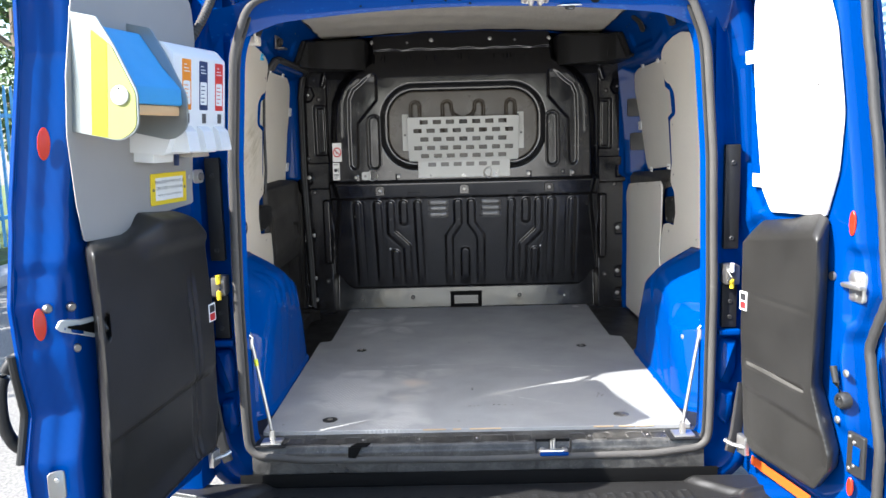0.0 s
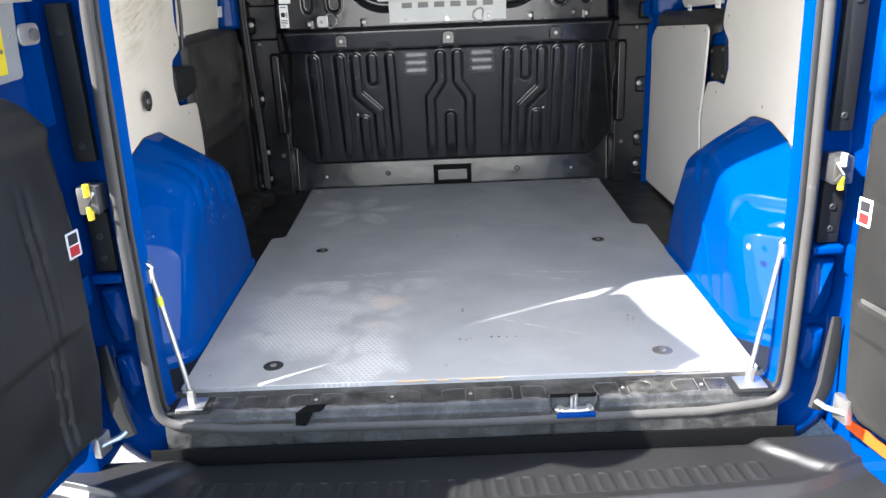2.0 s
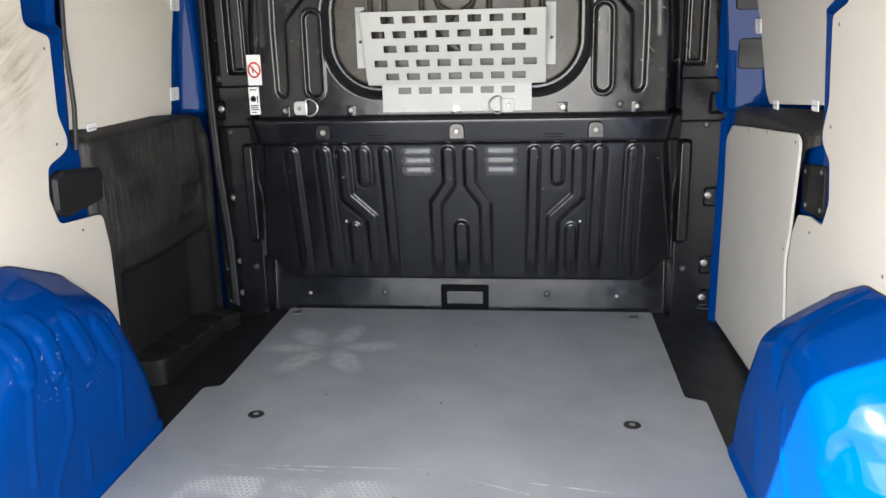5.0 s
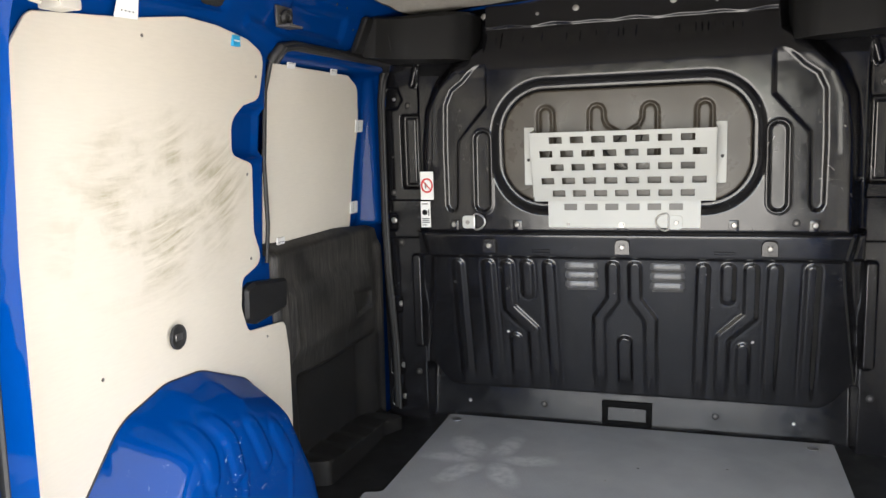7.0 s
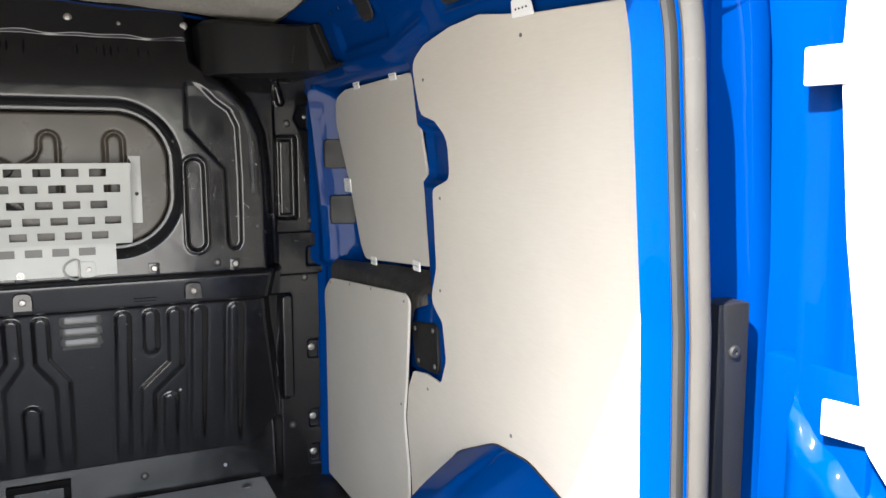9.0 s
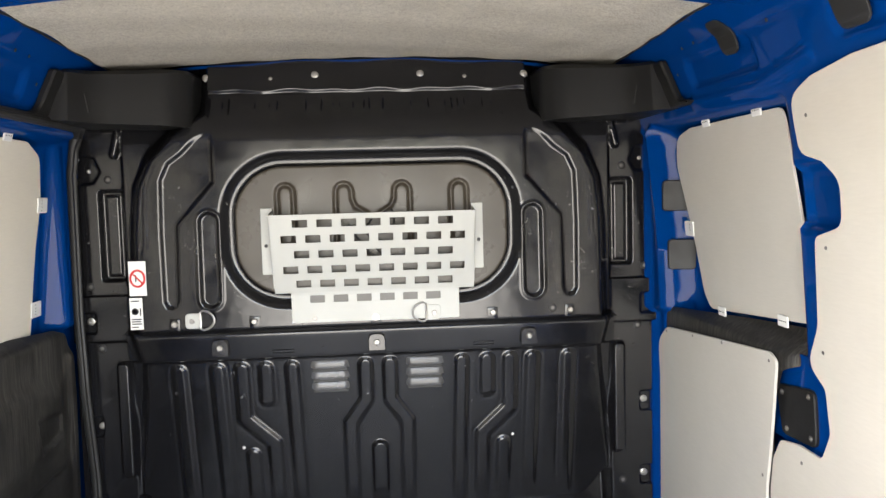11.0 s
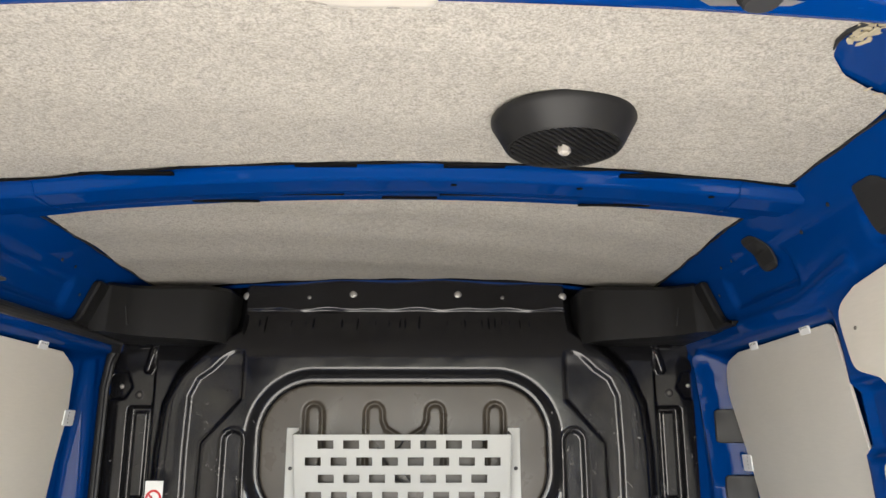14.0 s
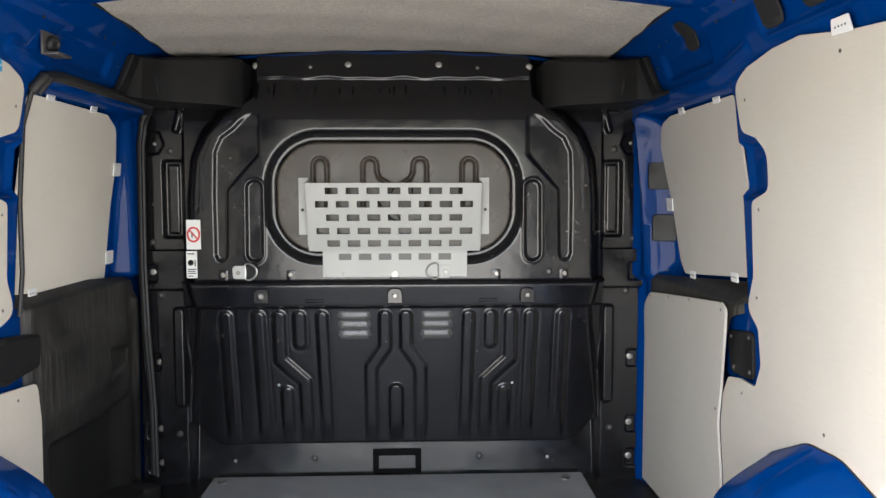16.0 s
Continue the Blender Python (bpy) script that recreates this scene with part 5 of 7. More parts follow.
part("lip", tube([p + Vector((0.012, -0.012 if p.y > 1.3 and p.z < 1.70 else 0.004, -0.004)) for p in pts], 0.0065, 8), RUBBER_DARK, seal_side)

# ---- small fittings on the bulkhead ----
rack = thing("document_rack", "pale grey perforated steel rack fixed on the bulkhead", "rack")


def rack_y(z):
    # the pocket's front leans out; the plate under it lies against the bulkhead
    return 1.5725 if z < 1.2945 else 1.5715 - 0.0715 * max(0.0, (z - 1.295) / 0.205)


HOLES = [(1.477, 7, 0.0), (1.4375, 8, 0.0), (1.3975, 7, 0.0), (1.357, 8, 0.0), (1.319, 7, 0.0)]
bm = bmesh.new()
# front plate as strips with rectangular openings
cols = {7: [-0.183 + 0.0612 * k for k in range(7)], 8: [-0.2135 + 0.0613 * k for k in range(8)], 6: [-0.150 + 0.0605 * k for k in range(6)]}
HW, HH = 0.0192, 0.0098


def strip(z0, z1, x0, x1, th=0.0025):
    vs = []
    for y_off in (0.0, th):
        for z in (z0, z1):
            for x in (x0, x1):
                vs.append((x, rack_y(z) + y_off, z))
    put(bm, vs, [(0, 1, 3, 2), (4, 6, 7, 5), (0, 4, 5, 1), (2, 3, 7, 6), (0, 2, 6, 4), (1, 5, 7, 3)])


def perforated(zc, xs, x_lo, x_hi):
    xs = sorted(xs)
    prev = x_lo
    for x in xs:
        strip(zc - HH, zc + HH, prev, x - HW)
        prev = x + HW
    strip(zc - HH, zc + HH, prev, x_hi)


zprev = 1.500
for zc, n, _ in HOLES:
    strip(zc + HH, zprev, -0.260, 0.261)
    perforated(zc, cols[n], -0.260, 0.261)
    zprev = zc - HH
strip(1.295, zprev, -0.258, 0.260)
part("front_plate", bm, GREY_STEEL, rack, angle=20)
bm = bmesh.new()
zc = 1.2775
strip(zc + HH, 1.295, -0.217, 0.220)
perforated(zc, cols[6], -0.217, 0.220)
strip(1.216, zc - HH, -0.217, 0.220)
part("lower_plate", bm, GREY_STEEL, rack, angle=20)
part("back_plate", box((-0.212, 1.5752, 1.262), (0.214, 1.5772, 1.293), 0.0006, 1), BACK_SHEET, rack, "dull grey sheet showing in the lowest openings")
for sgn in (-1, 1):
    bm = bmesh.new()
    x = 0.0 + sgn * 0.2605
    put(bm, [(x, rack_y(1.345), 1.345), (x, rack_y(1.5), 1.5), (x, 1.579, 1.51), (x, 1.579, 1.345), (x - sgn * 0.0025, rack_y(1.345), 1.345), (x - sgn * 0.0025, rack_y(1.5), 1.5), (x - sgn * 0.0025, 1.579, 1.51), (x - sgn * 0.0025, 1.579, 1.345)],
        [(0, 1, 2, 3), (7, 6, 5, 4), (0, 4, 5, 1), (1, 5, 6, 2), (2, 6, 7, 3), (3, 7, 4, 0)])
    part("side_cheek", bm, GREY_STEEL, rack, angle=20)
    lo, hi = sorted((sgn * 0.258, sgn * 0.288))
    fl = part("flange", box((lo, 1.573, 1.345), (hi, 1.576, 1.517), 0.001, 1), GREY_STEEL, rack)
    part("screw", lathe([(0.005, 0), (0.004, 0.002), (0, 0.002)], (sgn * 0.276, 1.573, 1.42), (0, -1, 0), 10), INK, rack)
part("screw", lathe([(0.006, 0), (0.005, 0.003), (0, 0.003)], (-0.158, 1.5745, 1.226), (0, -1, 0), 12), STEEL_DARK, rack)
part("screw", lathe([(0.010, 0), (0.008, 0.004), (0, 0.004)], (0.0, 1.5745, 1.224), (0, -1, 0), 12), STEEL, rack)
# loose wires left in the rack
cable = thing("cable", "thin black loose cable lying in the rack", "cable")
for dx, ph in ((0.0, 0.0), (0.05, 1.2)):
    pts = [(-0.03 + dx + 0.035 * math.sin(0.35 * k + ph), 1.563 - 0.010 * math.sin(k * 0.3), 1.37 + 0.006 * k + 0.02 * math.cos(0.5 * k + ph)) for k in range(22)]
    part("strand", tube(pts, 0.0022, 6), RUBBER_DARK, cable)

for x, xo in ((-0.468, 1), (0.150, -1)):
    y = 1.5745 if x < 0 else 1.5735
    lash = thing("lashing_ring", "steel lashing ring with plate bolted on the bulkhead", "ring", group="lashing rings")
    o = rounded([(x - 0.016 * 1.3, 1.212), (x + 0.016 * 1.3, 1.212), (x + 0.016 * 1.3, 1.252), (x - 0.016 * 1.3, 1.252)], 0.012)
    part("plate", slab(o, 0.004, lambda u, v, w: (u, y - w, v), 0.001), GREY_STEEL, lash)
    part("bolt", lathe([(0.007, 0), (0.006, 0.003), (0, 0.003)], (x - 0.004 * xo, y - 0.004, 1.231), (0, -1, 0), 12), STEEL_DARK, lash)
    hx = x + xo * 0.018
    ringp = [(hx, y - 0.007, 1.213), (hx, y - 0.007, 1.255)] + [(hx + xo * 0.036 * math.cos(a), y - 0.007 - 0.003 * math.cos(a), 1.234 + 0.026 * math.sin(a)) for a in np.linspace(1.35, -1.35, 13)]
    part("ring", tube(ringp, 0.0028, 8, True, up=(0, 1, 0)), STEEL, lash)

# warning stickers
ns = thing("no_smoking_sign", "white sticker with a red no-smoking ring", "sign")
part("sheet", box((-0.6245, 1.5730, 1.302), (-0.5815, 1.5750, 1.391), 0.0004, 1), PAPER, ns)
part("ring", tube([(-0.603 + 0.0175 * math.cos(a), 1.5727, 1.347 + 0.021 * math.sin(a)) for a in np.linspace(0, math.tau, 24, False)], 0.0028, 6, True, flat=0.25, up=(0, 1, 0)), RED, ns)
part("slash", tube([(-0.616, 1.5723, 1.361), (-0.590, 1.5723, 1.333)], 0.0022, 6, flat=0.3, up=(0, 1, 0)), RED, ns)
part("cigarette", box((-0.609, 1.5720, 1.338), (-0.6055, 1.5730, 1.356), 0), INK, ns)
qs = thing("maker_sign", "small white sticker with black print", "sign")
part("sheet", box((-0.6262, 1.5730, 1.215), (-0.594, 1.5750, 1.297), 0.0004, 1), PAPER, qs)
part("logo_shape", lathe([(0.009, 0), (0.009, 0.0005), (0.0055, 0.0005), (0.0055, 0)], (-0.613, 1.5729, 1.262), (0, -1, 0), 16), INK, qs)
part("logo_bar", box((-0.6015, 1.5723, 1.251), (-0.5985, 1.5730, 1.271), 0), INK, qs)
for k, (z, w) in enumerate(((1.289, 0.020), (1.242, 0.024), (1.236, 0.022), (1.230, 0.024), (1.222, 0.016))):
    part("print_bar", box((-0.622, 1.5723, z - 0.0015), (-0.622 + w, 1.5730, z + 0.0015), 0), INK, qs)

# ---- rear door frame, seal and sill ----
def opening(off, n_corner=10):
    """The door opening's loop in (x, z), widened by off."""
    pts = [(0.0, 0.486), (0.50, 0.492), (0.668, 0.512), (0.672, 0.62), (0.674, 0.95), (0.664, 1.35), (0.640, 1.66), (0.585, 1.80), (0.30, 1.825), (0.0, 1.832)]
    loop = [(x, z) for x, z in pts] + [(-x, z) for x, z in pts[-2:0:-1]]
    rad = [0.5, 0.3, 0.10, 0.05, 0.3, 0.3, 0.3, 0.10, 0.3, 0.5]
    rad = rad + rad[-2:0:-1]
    fine = rounded(loop, rad, n_corner)
    return inset(fine, -off)


frame_ob = thing("rear_door_frame", "glossy blue painted rear door frame of the van", "door frame", "structure")
rings = [(-0.020, 0.028), (-0.010, 0.0), (-0.008, -0.026), (0.012, -0.030), (0.017, -0.008), (0.045, 0.0), (0.075, 0.012), (0.105, 0.0), (0.125, -0.005), (0.16, 0.02), (0.19, 0.10)]
bm = bmesh.new()
vr = [[bm.verts.new((x, y, z)) for x, z in opening(o)] for o, y in rings]
n = len(vr[0])
for a, b in zip(vr, vr[1:]):
    for k in range(n):
        bm.faces.new((a[k], a[(k + 1) % n], b[(k + 1) % n], b[k]))
part("frame_pressing", bm, BLUE, frame_ob, angle=50)
for sgn in (-1, 1):
    for z0, z1 in ((1.085, 1.375), (0.86, 0.985)):
        bm = box((min(sgn * 0.700, sgn * 0.742), -0.022, z0), (max(sgn * 0.700, sgn * 0.742), 0.01, z1), 0.004)
        cover = part("jamb_cover", bm, BLACK_PLASTIC, frame_ob)
        for z in (z0 + 0.03, z1 - 0.05):
            screw(cover, (sgn * 0.722, -0.022, z), (0, -1, 0), 0.007, RUBBER_DARK)
    # a ledge under the covers, and a swelling pad pressed into the jamb below it
    part("jamb_ledge", box((min(sgn * 0.690, sgn * 0.752), -0.034, 0.838), (max(sgn * 0.690, sgn * 0.752), 0.01, 0.856), 0.006, 3), BLUE, frame_ob)
    pad = rounded([(0.694, 0.700), (0.732, 0.690), (0.748, 0.740), (0.750, 0.822), (0.702, 0.826), (0.692, 0.78)], [0.012, 0.015, 0.02, 0.012, 0.015, 0.02])
    part("jamb_pad", slab([(sgn * u, v) for u, v in pad][::sgn], 0.028, lambda u, v, w: (u, 0.004 - w, v), 0.012), BLUE, frame_ob, angle=60)
    low_pad = rounded([(0.690, 0.600), (0.722, 0.560), (0.742, 0.600), (0.745, 0.668), (0.700, 0.675)], 0.014)
    part("jamb_pad", slab([(sgn * u, v) for u, v in low_pad][::sgn], 0.024, lambda u, v, w: (u, 0.002 - w, v), 0.010), BLUE, frame_ob, angle=60)
    # curved black drain cover low on the jamb
    bm = tube([(sgn * 0.757, -0.03, 0.70), (sgn * 0.752, -0.040, 0.64), (sgn * 0.735, -0.06, 0.56), (sgn * 0.715, -0.07, 0.51)], [0.010, 0.017, 0.018, 0.015], 8, flat=0.5)
    part("drain_cover", bm, BLACK_PLASTIC, frame_ob)
    # check strap on the jamb
    catch = part("check_block", box((min(sgn * 0.695, sgn * 0.735), -0.06, 0.99), (max(sgn * 0.695, sgn * 0.735), -0.005, 1.045), 0.006), STEEL_DARK, frame_ob)
    for z in (0.995, 1.04):
        part("check_roller", tube([(sgn * 0.712, -0.062, z - 0.013), (sgn * 0.712, -0.062, z + 0.011)], 0.0062, 10), YELLOW if sgn < 0 or z < 1.02 else WHITE_PLASTIC, catch)
    part("check_fork", tube([(sgn * 0.70, -0.065, 1.035), (sgn * 0.70, -0.085, 1.017), (sgn * 0.70, -0.065, 1.0)], 0.004, 8), STEEL, catch)

loop = opening(-0.004)
seal = thing("rear_door_seal", "grey weathered rubber seal round the rear opening", "seal")
path = [(x, -0.040, z) for x, z in loop]
part("bulb", tube(path, 0.0110, 10, True, flat=0.8, up=(0, 1, 0)), RUBBER, seal)
path = [(x, -0.020, z) for x, z in opening(-0.012)]
part("lip", tube(path, 0.0075, 8, True, flat=0.8, up=(0, 1, 0)), RUBBER_DARK, seal)


def sill_place(X, S):
    yy = np.interp(S, [0, 0.45, 0.52, 0.62, 0.68, 0.80, 1.0], [0.060, -0.024, -0.029, -0.032, -0.035, -0.037, -0.040])
    zz = np.interp(S, [0, 0.45, 0.52, 0.62, 0.68, 0.80, 1.0], [0.5385, 0.5365, 0.531, 0.520, 0.516, 0.490, 0.45])
    A = np.abs(X)
    Z = zz - 0.010 * (X / 0.66) ** 2 * 0.0
    # tread pads pressed in pairs
    t = 0.0 * X
    for cx in (-0.50, -0.335, -0.17, 0.0, 0.10, 0.33, 0.50):
        for dx in (-0.036, 0.036):
            d = round_rect(X, yy, cx + dx, 0.002, 0.026, 0.025, 0.014)
            t = t + 0.0012 * smooth(d / 0.004)
    Z = Z + t * (S < 0.45)
    # latch recess and cut-out
    rec = smooth((0.052 - np.abs(X - 0.220)) / 0.004) * smooth((-0.012 - yy) / 0.006) * smooth((yy + 0.060) / 0.004)
    Z = Z - 0.032 * rec
    Y = yy - 0.006 * np.cos(X / 0.66 * 1.2)
    return np.stack([X, Y, Z], axis=-1)


sill = relief("sill_cover", np.arange(-0.655, 0.6551, 0.004), np.linspace(0, 1, 64), sill_place, None, SILL_PLASTIC)
tagged(sill, "scratched black plastic sill cover with tread pads", "sill")
for x in (-0.335, -0.17, 0.0, 0.33, 0.50, -0.56, 0.58):
    screw(sill, (x, 0.0, 0.5375), (0, 0, 1), 0.005, STEEL_DARK)
for cx in (-0.50, -0.335, -0.17, 0.0, 0.10, 0.33, 0.50):
    for s in (-1, 1):
        # each pad is a rounded frame, cut off at the outer near corner
        ring = rounded([(cx + s * 0.010, -0.021), (cx + s * 0.044, -0.021), (cx + s * 0.062, -0.006), (cx + s * 0.062, 0.020), (cx + s * 0.050, 0.028), (cx + s * 0.010, 0.028)], 0.005)
        if s > 0:
            ring = ring[::-1]
        part("tread_pad", tube([(u, v - 0.006 * math.cos(u / 0.66 * 1.2), 0.5372 + 0.0238 * (v + 0.006)) for u, v in ring], 0.0010, 6, True), SILL_RIDGE, sill)
part("cut_out_front", slab([(-0.372, 0.535), (-0.334, 0.535), (-0.346, 0.512), (-0.352, 0.503), (-0.374, 0.505)], 0.003, lambda u, v, w: (u, -0.0455 - w, v), 0.0005), DEEP_BLACK, sill, "dark notch")
part("cut_out", slab([(-0.366, -0.046), (-0.322, -0.046), (-0.308, -0.022), (-0.350, -0.022)], 0.004, lambda u, v, w: (u, v, 0.5345 + w), 0.0005), DEEP_BLACK, sill, "dark notch")
latch = thing("floor_latch", "zinc striker latch in the sill recess", "latch")
part("plate", slab(rounded([(0.176, -0.024), (0.264, -0.024), (0.262, -0.034), (0.242, -0.044), (0.198, -0.044), (0.178, -0.034)], [0.004, 0.004, 0.006, 0.02, 0.02, 0.006]), 0.009, lambda u, v, w: (u, v, 0.503 + w), 0.003), STEEL, latch)
part("loop", tube([(0.214, -0.036, 0.51), (0.214, -0.036, 0.540), (0.222, -0.036, 0.545), (0.222, -0.036, 0.51)], 0.004, 8), STEEL, latch)
for x in (0.188, 0.252):
    part("bolt", lathe([(0.007, 0), (0.007, 0.004), (0.004, 0.005), (0, 0.005)], (x, -0.032, 0.512), (0, 0, 1), 12), STEEL, latch)
# black wall gives the shallow recess the shade of a deep one
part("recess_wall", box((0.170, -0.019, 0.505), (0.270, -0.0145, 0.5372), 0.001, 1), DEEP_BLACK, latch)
part("blue_lip", box((0.180, -0.054, 0.500), (0.262, -0.046, 0.510), 0.002), BLUE, latch)


# ---- bumper ----
def bumper_place(X, S):
    yb = np.interp(S, [0, 0.08, 0.12, 0.52, 0.60, 0.66, 0.80, 1.0], [-0.05, -0.055, -0.065, -0.205, -0.235, -0.262, -0.285, -0.25])
    zb = np.interp(S, [0, 0.08, 0.12, 0.52, 0.60, 0.66, 0.80, 1.0], [0.414, 0.418, 0.421, 0.424, 0.432, 0.420, 0.34, 0.14])
    wrap = smooth((np.abs(X) - 0.60) / 0.32)
    Y = yb + (X / 0.9) ** 2 * 0.055 * smooth((S - 0.1) / 0.3) + 0.10 * wrap * smooth((S - 0.3) / 0.5)
    rise = 0.016 * smooth((np.abs(X) - 0.585 - 0.30 * np.clip(S - 0.1, 0, 1) ** 1.3) / 0.035) * smooth((0.60 - S) / 0.04)
    Z = zb + rise
    k = np.round(X / 0.052)
    cx = k * 0.052
    lean = 0.012 * np.sign(X)
    d = round_rect(X - cx - lean * (S - 0.45) * 2, S, 0, 0.44, 0.013, 0.085, 0.008)
    finger = np.exp(-(d / 0.003) ** 2) * 0.0038 * (np.abs(X) < 0.60) * (S > 0.355) * (S < 0.545)
    finger = finger + 0.0016 * smooth(d / 0.004) * (np.abs(X) < 0.60)
    return np.stack([X, Y, Z + finger], axis=-1)


bumper = relief("bumper", np.arange(-0.90, 0.901, 0.0045), np.linspace(0, 1, 130), bumper_place, None, BUMPER_PLASTIC, angle=70)
tagged(bumper, "dark grey textured plastic rear bumper with tread step", "bumper")
# added strip: the dark of the gap under the sill, as colour
part("sill_gap_shade", box((-0.69, -0.0525, 0.408), (0.69, -0.0465, 0.458), 0.002), DEEP_BLACK, bumper, "black strip put in for the shade under the sill")
bm = tube([(0.42, -0.272, 0.36), (0.475, -0.269, 0.362), (0.475, -0.277, 0.31), (0.42, -0.28, 0.308)], 0.0015, 6, True)
part("tow_cover_line", bm, RUBBER_DARK, bumper)

# ---- door stays ----
for sgn in (-1, 1):
    stay = thing("door_stay", "zinc-plated folded door stay rod beside the opening", "stay", group="door stays")
    top, low = Vector((sgn * 0.655, 0.026, 0.846)), Vector((sgn * 0.600, -0.006, 0.570))
    part("rod", tube([top, low], 0.0055, 10), STEEL_DULL, stay)
    part("top_eye", tube([top + Vector((sgn * 0.02, 0.01, 0.01)), top + Vector((sgn * 0.004, 0.0, 0.022)), top, top - Vector((0, 0, 0.03))], 0.009, 10), STEEL, stay)
    if sgn < 0:
        m1 = top.lerp(low, 0.22)
        m2 = top.lerp(low, 0.29)
        part("yellow_band", tube([m1, m2], 0.0066, 10), YELLOW_HI, stay)
    part("fork", box((low.x - 0.008, low.y - 0.009, 0.543), (low.x + 0.008, low.y + 0.009, 0.578), 0.004), STEEL_DULL, stay)
    part("foot_plate", box((low.x - 0.030, low.y - 0.028, 0.541), (low.x + 0.030, low.y + 0.022, 0.5455), 0.002), STEEL, stay)
    part("foot_pad", box((low.x - 0.045, low.y - 0.036, 0.5365), (low.x + 0.043, low.y + 0.030, 0.5412), 0.003), BLACK_PLASTIC, stay)

# ---- fittings under the roof ----
vent = thing("roof_vent", "round black plastic roof vent with grille", "vent")
vz = float(crown(np.array(0.253), np.array(0.60)))
VC = (0.253, 0.588, vz)
part("shroud", lathe([(0.100, 0.0), (0.100, 0.006), (0.097, 0.011), (0.081, 0.040), (0.078, 0.043), (0.074, 0.041), (0.074, 0.034)], VC, (0, 0, -1), 48), BLACK_PLASTIC, vent)
for k in range(-8, 9):
    off = k * 0.0088
    half = math.sqrt(max(0.0, 0.0735 ** 2 - off * off))
    if half > 0.012:
        d = Vector((math.cos(0.9), math.sin(0.9), 0))
        nrm = Vector((-d.y, d.x, 0))
        c = Vector(VC) + nrm * off - Vector((0, 0, 0.0398))
        part("slat", tube([c - d * half, c + d * half], 0.0024, 6), BLACK_PLASTIC, vent)
part("backing", lathe([(0.0735, 0.028), (0.0735, 0.030), (0, 0.030)], VC, (0, 0, -1), 32), INK, vent)
part("centre_stud", lathe([(0.009, 0.039), (0.009, 0.048), (0.006, 0.051), (0, 0.051)], VC, (0, 0, -1), 6), CREAM, vent)

lamp = thing("load_lamp", "cream plastic load area lamp under the header", "lamp")
bm = bmesh.new()
rr = []
LN = 30
for i in range(LN + 1):
    f = i / LN
    # slim and pointed at one end, blunt at the other
    full = min(1.0, (f / 0.45) ** 0.7) * min(1.0, ((1.0 - f) / 0.05) ** 0.5 if f > 0.95 else 1.0)
    full = max(full, 0.05)
    rr.append([bm.verts.new((-0.036 + 0.116 * f, 0.030 + 0.021 * (0.55 + 0.45 * full) * math.cos(a), 1.7790 - 0.0105 * full * max(0.0, math.sin(a)) ** 0.55 + 0.008 * max(0.0, -math.sin(a)))) for a in np.linspace(0, math.tau, 24, False)])
for a, b in zip(rr, rr[1:]):
    for k in range(24):
        bm.faces.new((a[k], a[(k + 1) % 24], b[(k + 1) % 24], b[k]))
bm.faces.new(rr[0])
bm.faces.new(rr[-1][::-1])
part("diffuser", bm, CREAM, lamp)
part("housing_edge", tube([(-0.034 + 0.112 * f, 0.0085 - 0.0006, 1.7755) for f in np.linspace(0.06, 1, 12)], [0.001 + 0.002 * k / 11 for k in range(12)], 8), WHITE_PLASTIC, lamp, "white rim of the lamp")
part("release_notch", box((0.061, 0.0070, 1.7700), (0.067, 0.0125, 1.7740), 0.001, 1), DEEP_BLACK, lamp)

stk = thing("header_striker", "zinc striker with two pins on the header", "striker")
STK = rounded([(0.143, -0.011), (0.163, -0.014), (0.172, -0.006), (0.190, -0.006), (0.199, -0.014), (0.217, -0.011), (0.219, 0.008), (0.200, 0.012), (0.180, 0.008), (0.160, 0.012), (0.143, 0.008)], 0.006)
stk_at = lambda u, v, w: (u, -0.014 - w * 0.75 - v * 0.66, 1.778 + v * 0.75 - w * 0.66)
part("plate", slab(STK, 0.005, stk_at, 0.0015), STEEL_DULL, stk)
for x in (0.169, 0.194):
    part("hump", tube([stk_at(x, -0.017, 0.004), stk_at(x, -0.010, 0.008), stk_at(x, 0.002, 0.009), stk_at(x, 0.010, 0.005)], [0.005, 0.0078, 0.0078, 0.005], 12), STEEL_DULL, stk)
    part("pin", tube([stk_at(x, 0.000, 0.006), stk_at(x, 0.008, 0.020), (x + 0.001, -0.050, 1.785), (x + 0.002, -0.062, 1.815)], 0.0046, 10), STEEL_DULL, stk)
part("cast_mark", slab(rounded([(0.178, -0.004), (0.185, -0.004), (0.185, 0.004), (0.178, 0.004)], 0.002), 0.001, lambda u, v, w: stk_at(u, v, w + 0.0049), 0.0003), STEEL_DARK, stk)
for x in (0.153, 0.208):
    part("bolt", lathe([(0.0075, 0), (0.0075, 0.001), (0.0058, 0.002), (0.0058, 0.005), (0.003, 0.006), (0.003, 0.003), (0, 0.003)], stk_at(x, -0.001, 0.005), (0, -0.75, -0.66), 14), STEEL_DARK, stk)
plugb = thing("socket_bracket", "black power socket on a zinc bracket", "socket")
part("bracket", slab(rounded([(0.232, 0.000), (0.252, -0.016), (0.298, -0.018), (0.320, -0.002), (0.302, 0.014), (0.250, 0.014)], 0.004), 0.003, lambda u, v, w: (u, 0.006 + v, 1.7610 - w - 0.05 * (u - 0.276) ** 2), 0.0008), STEEL, plugb)
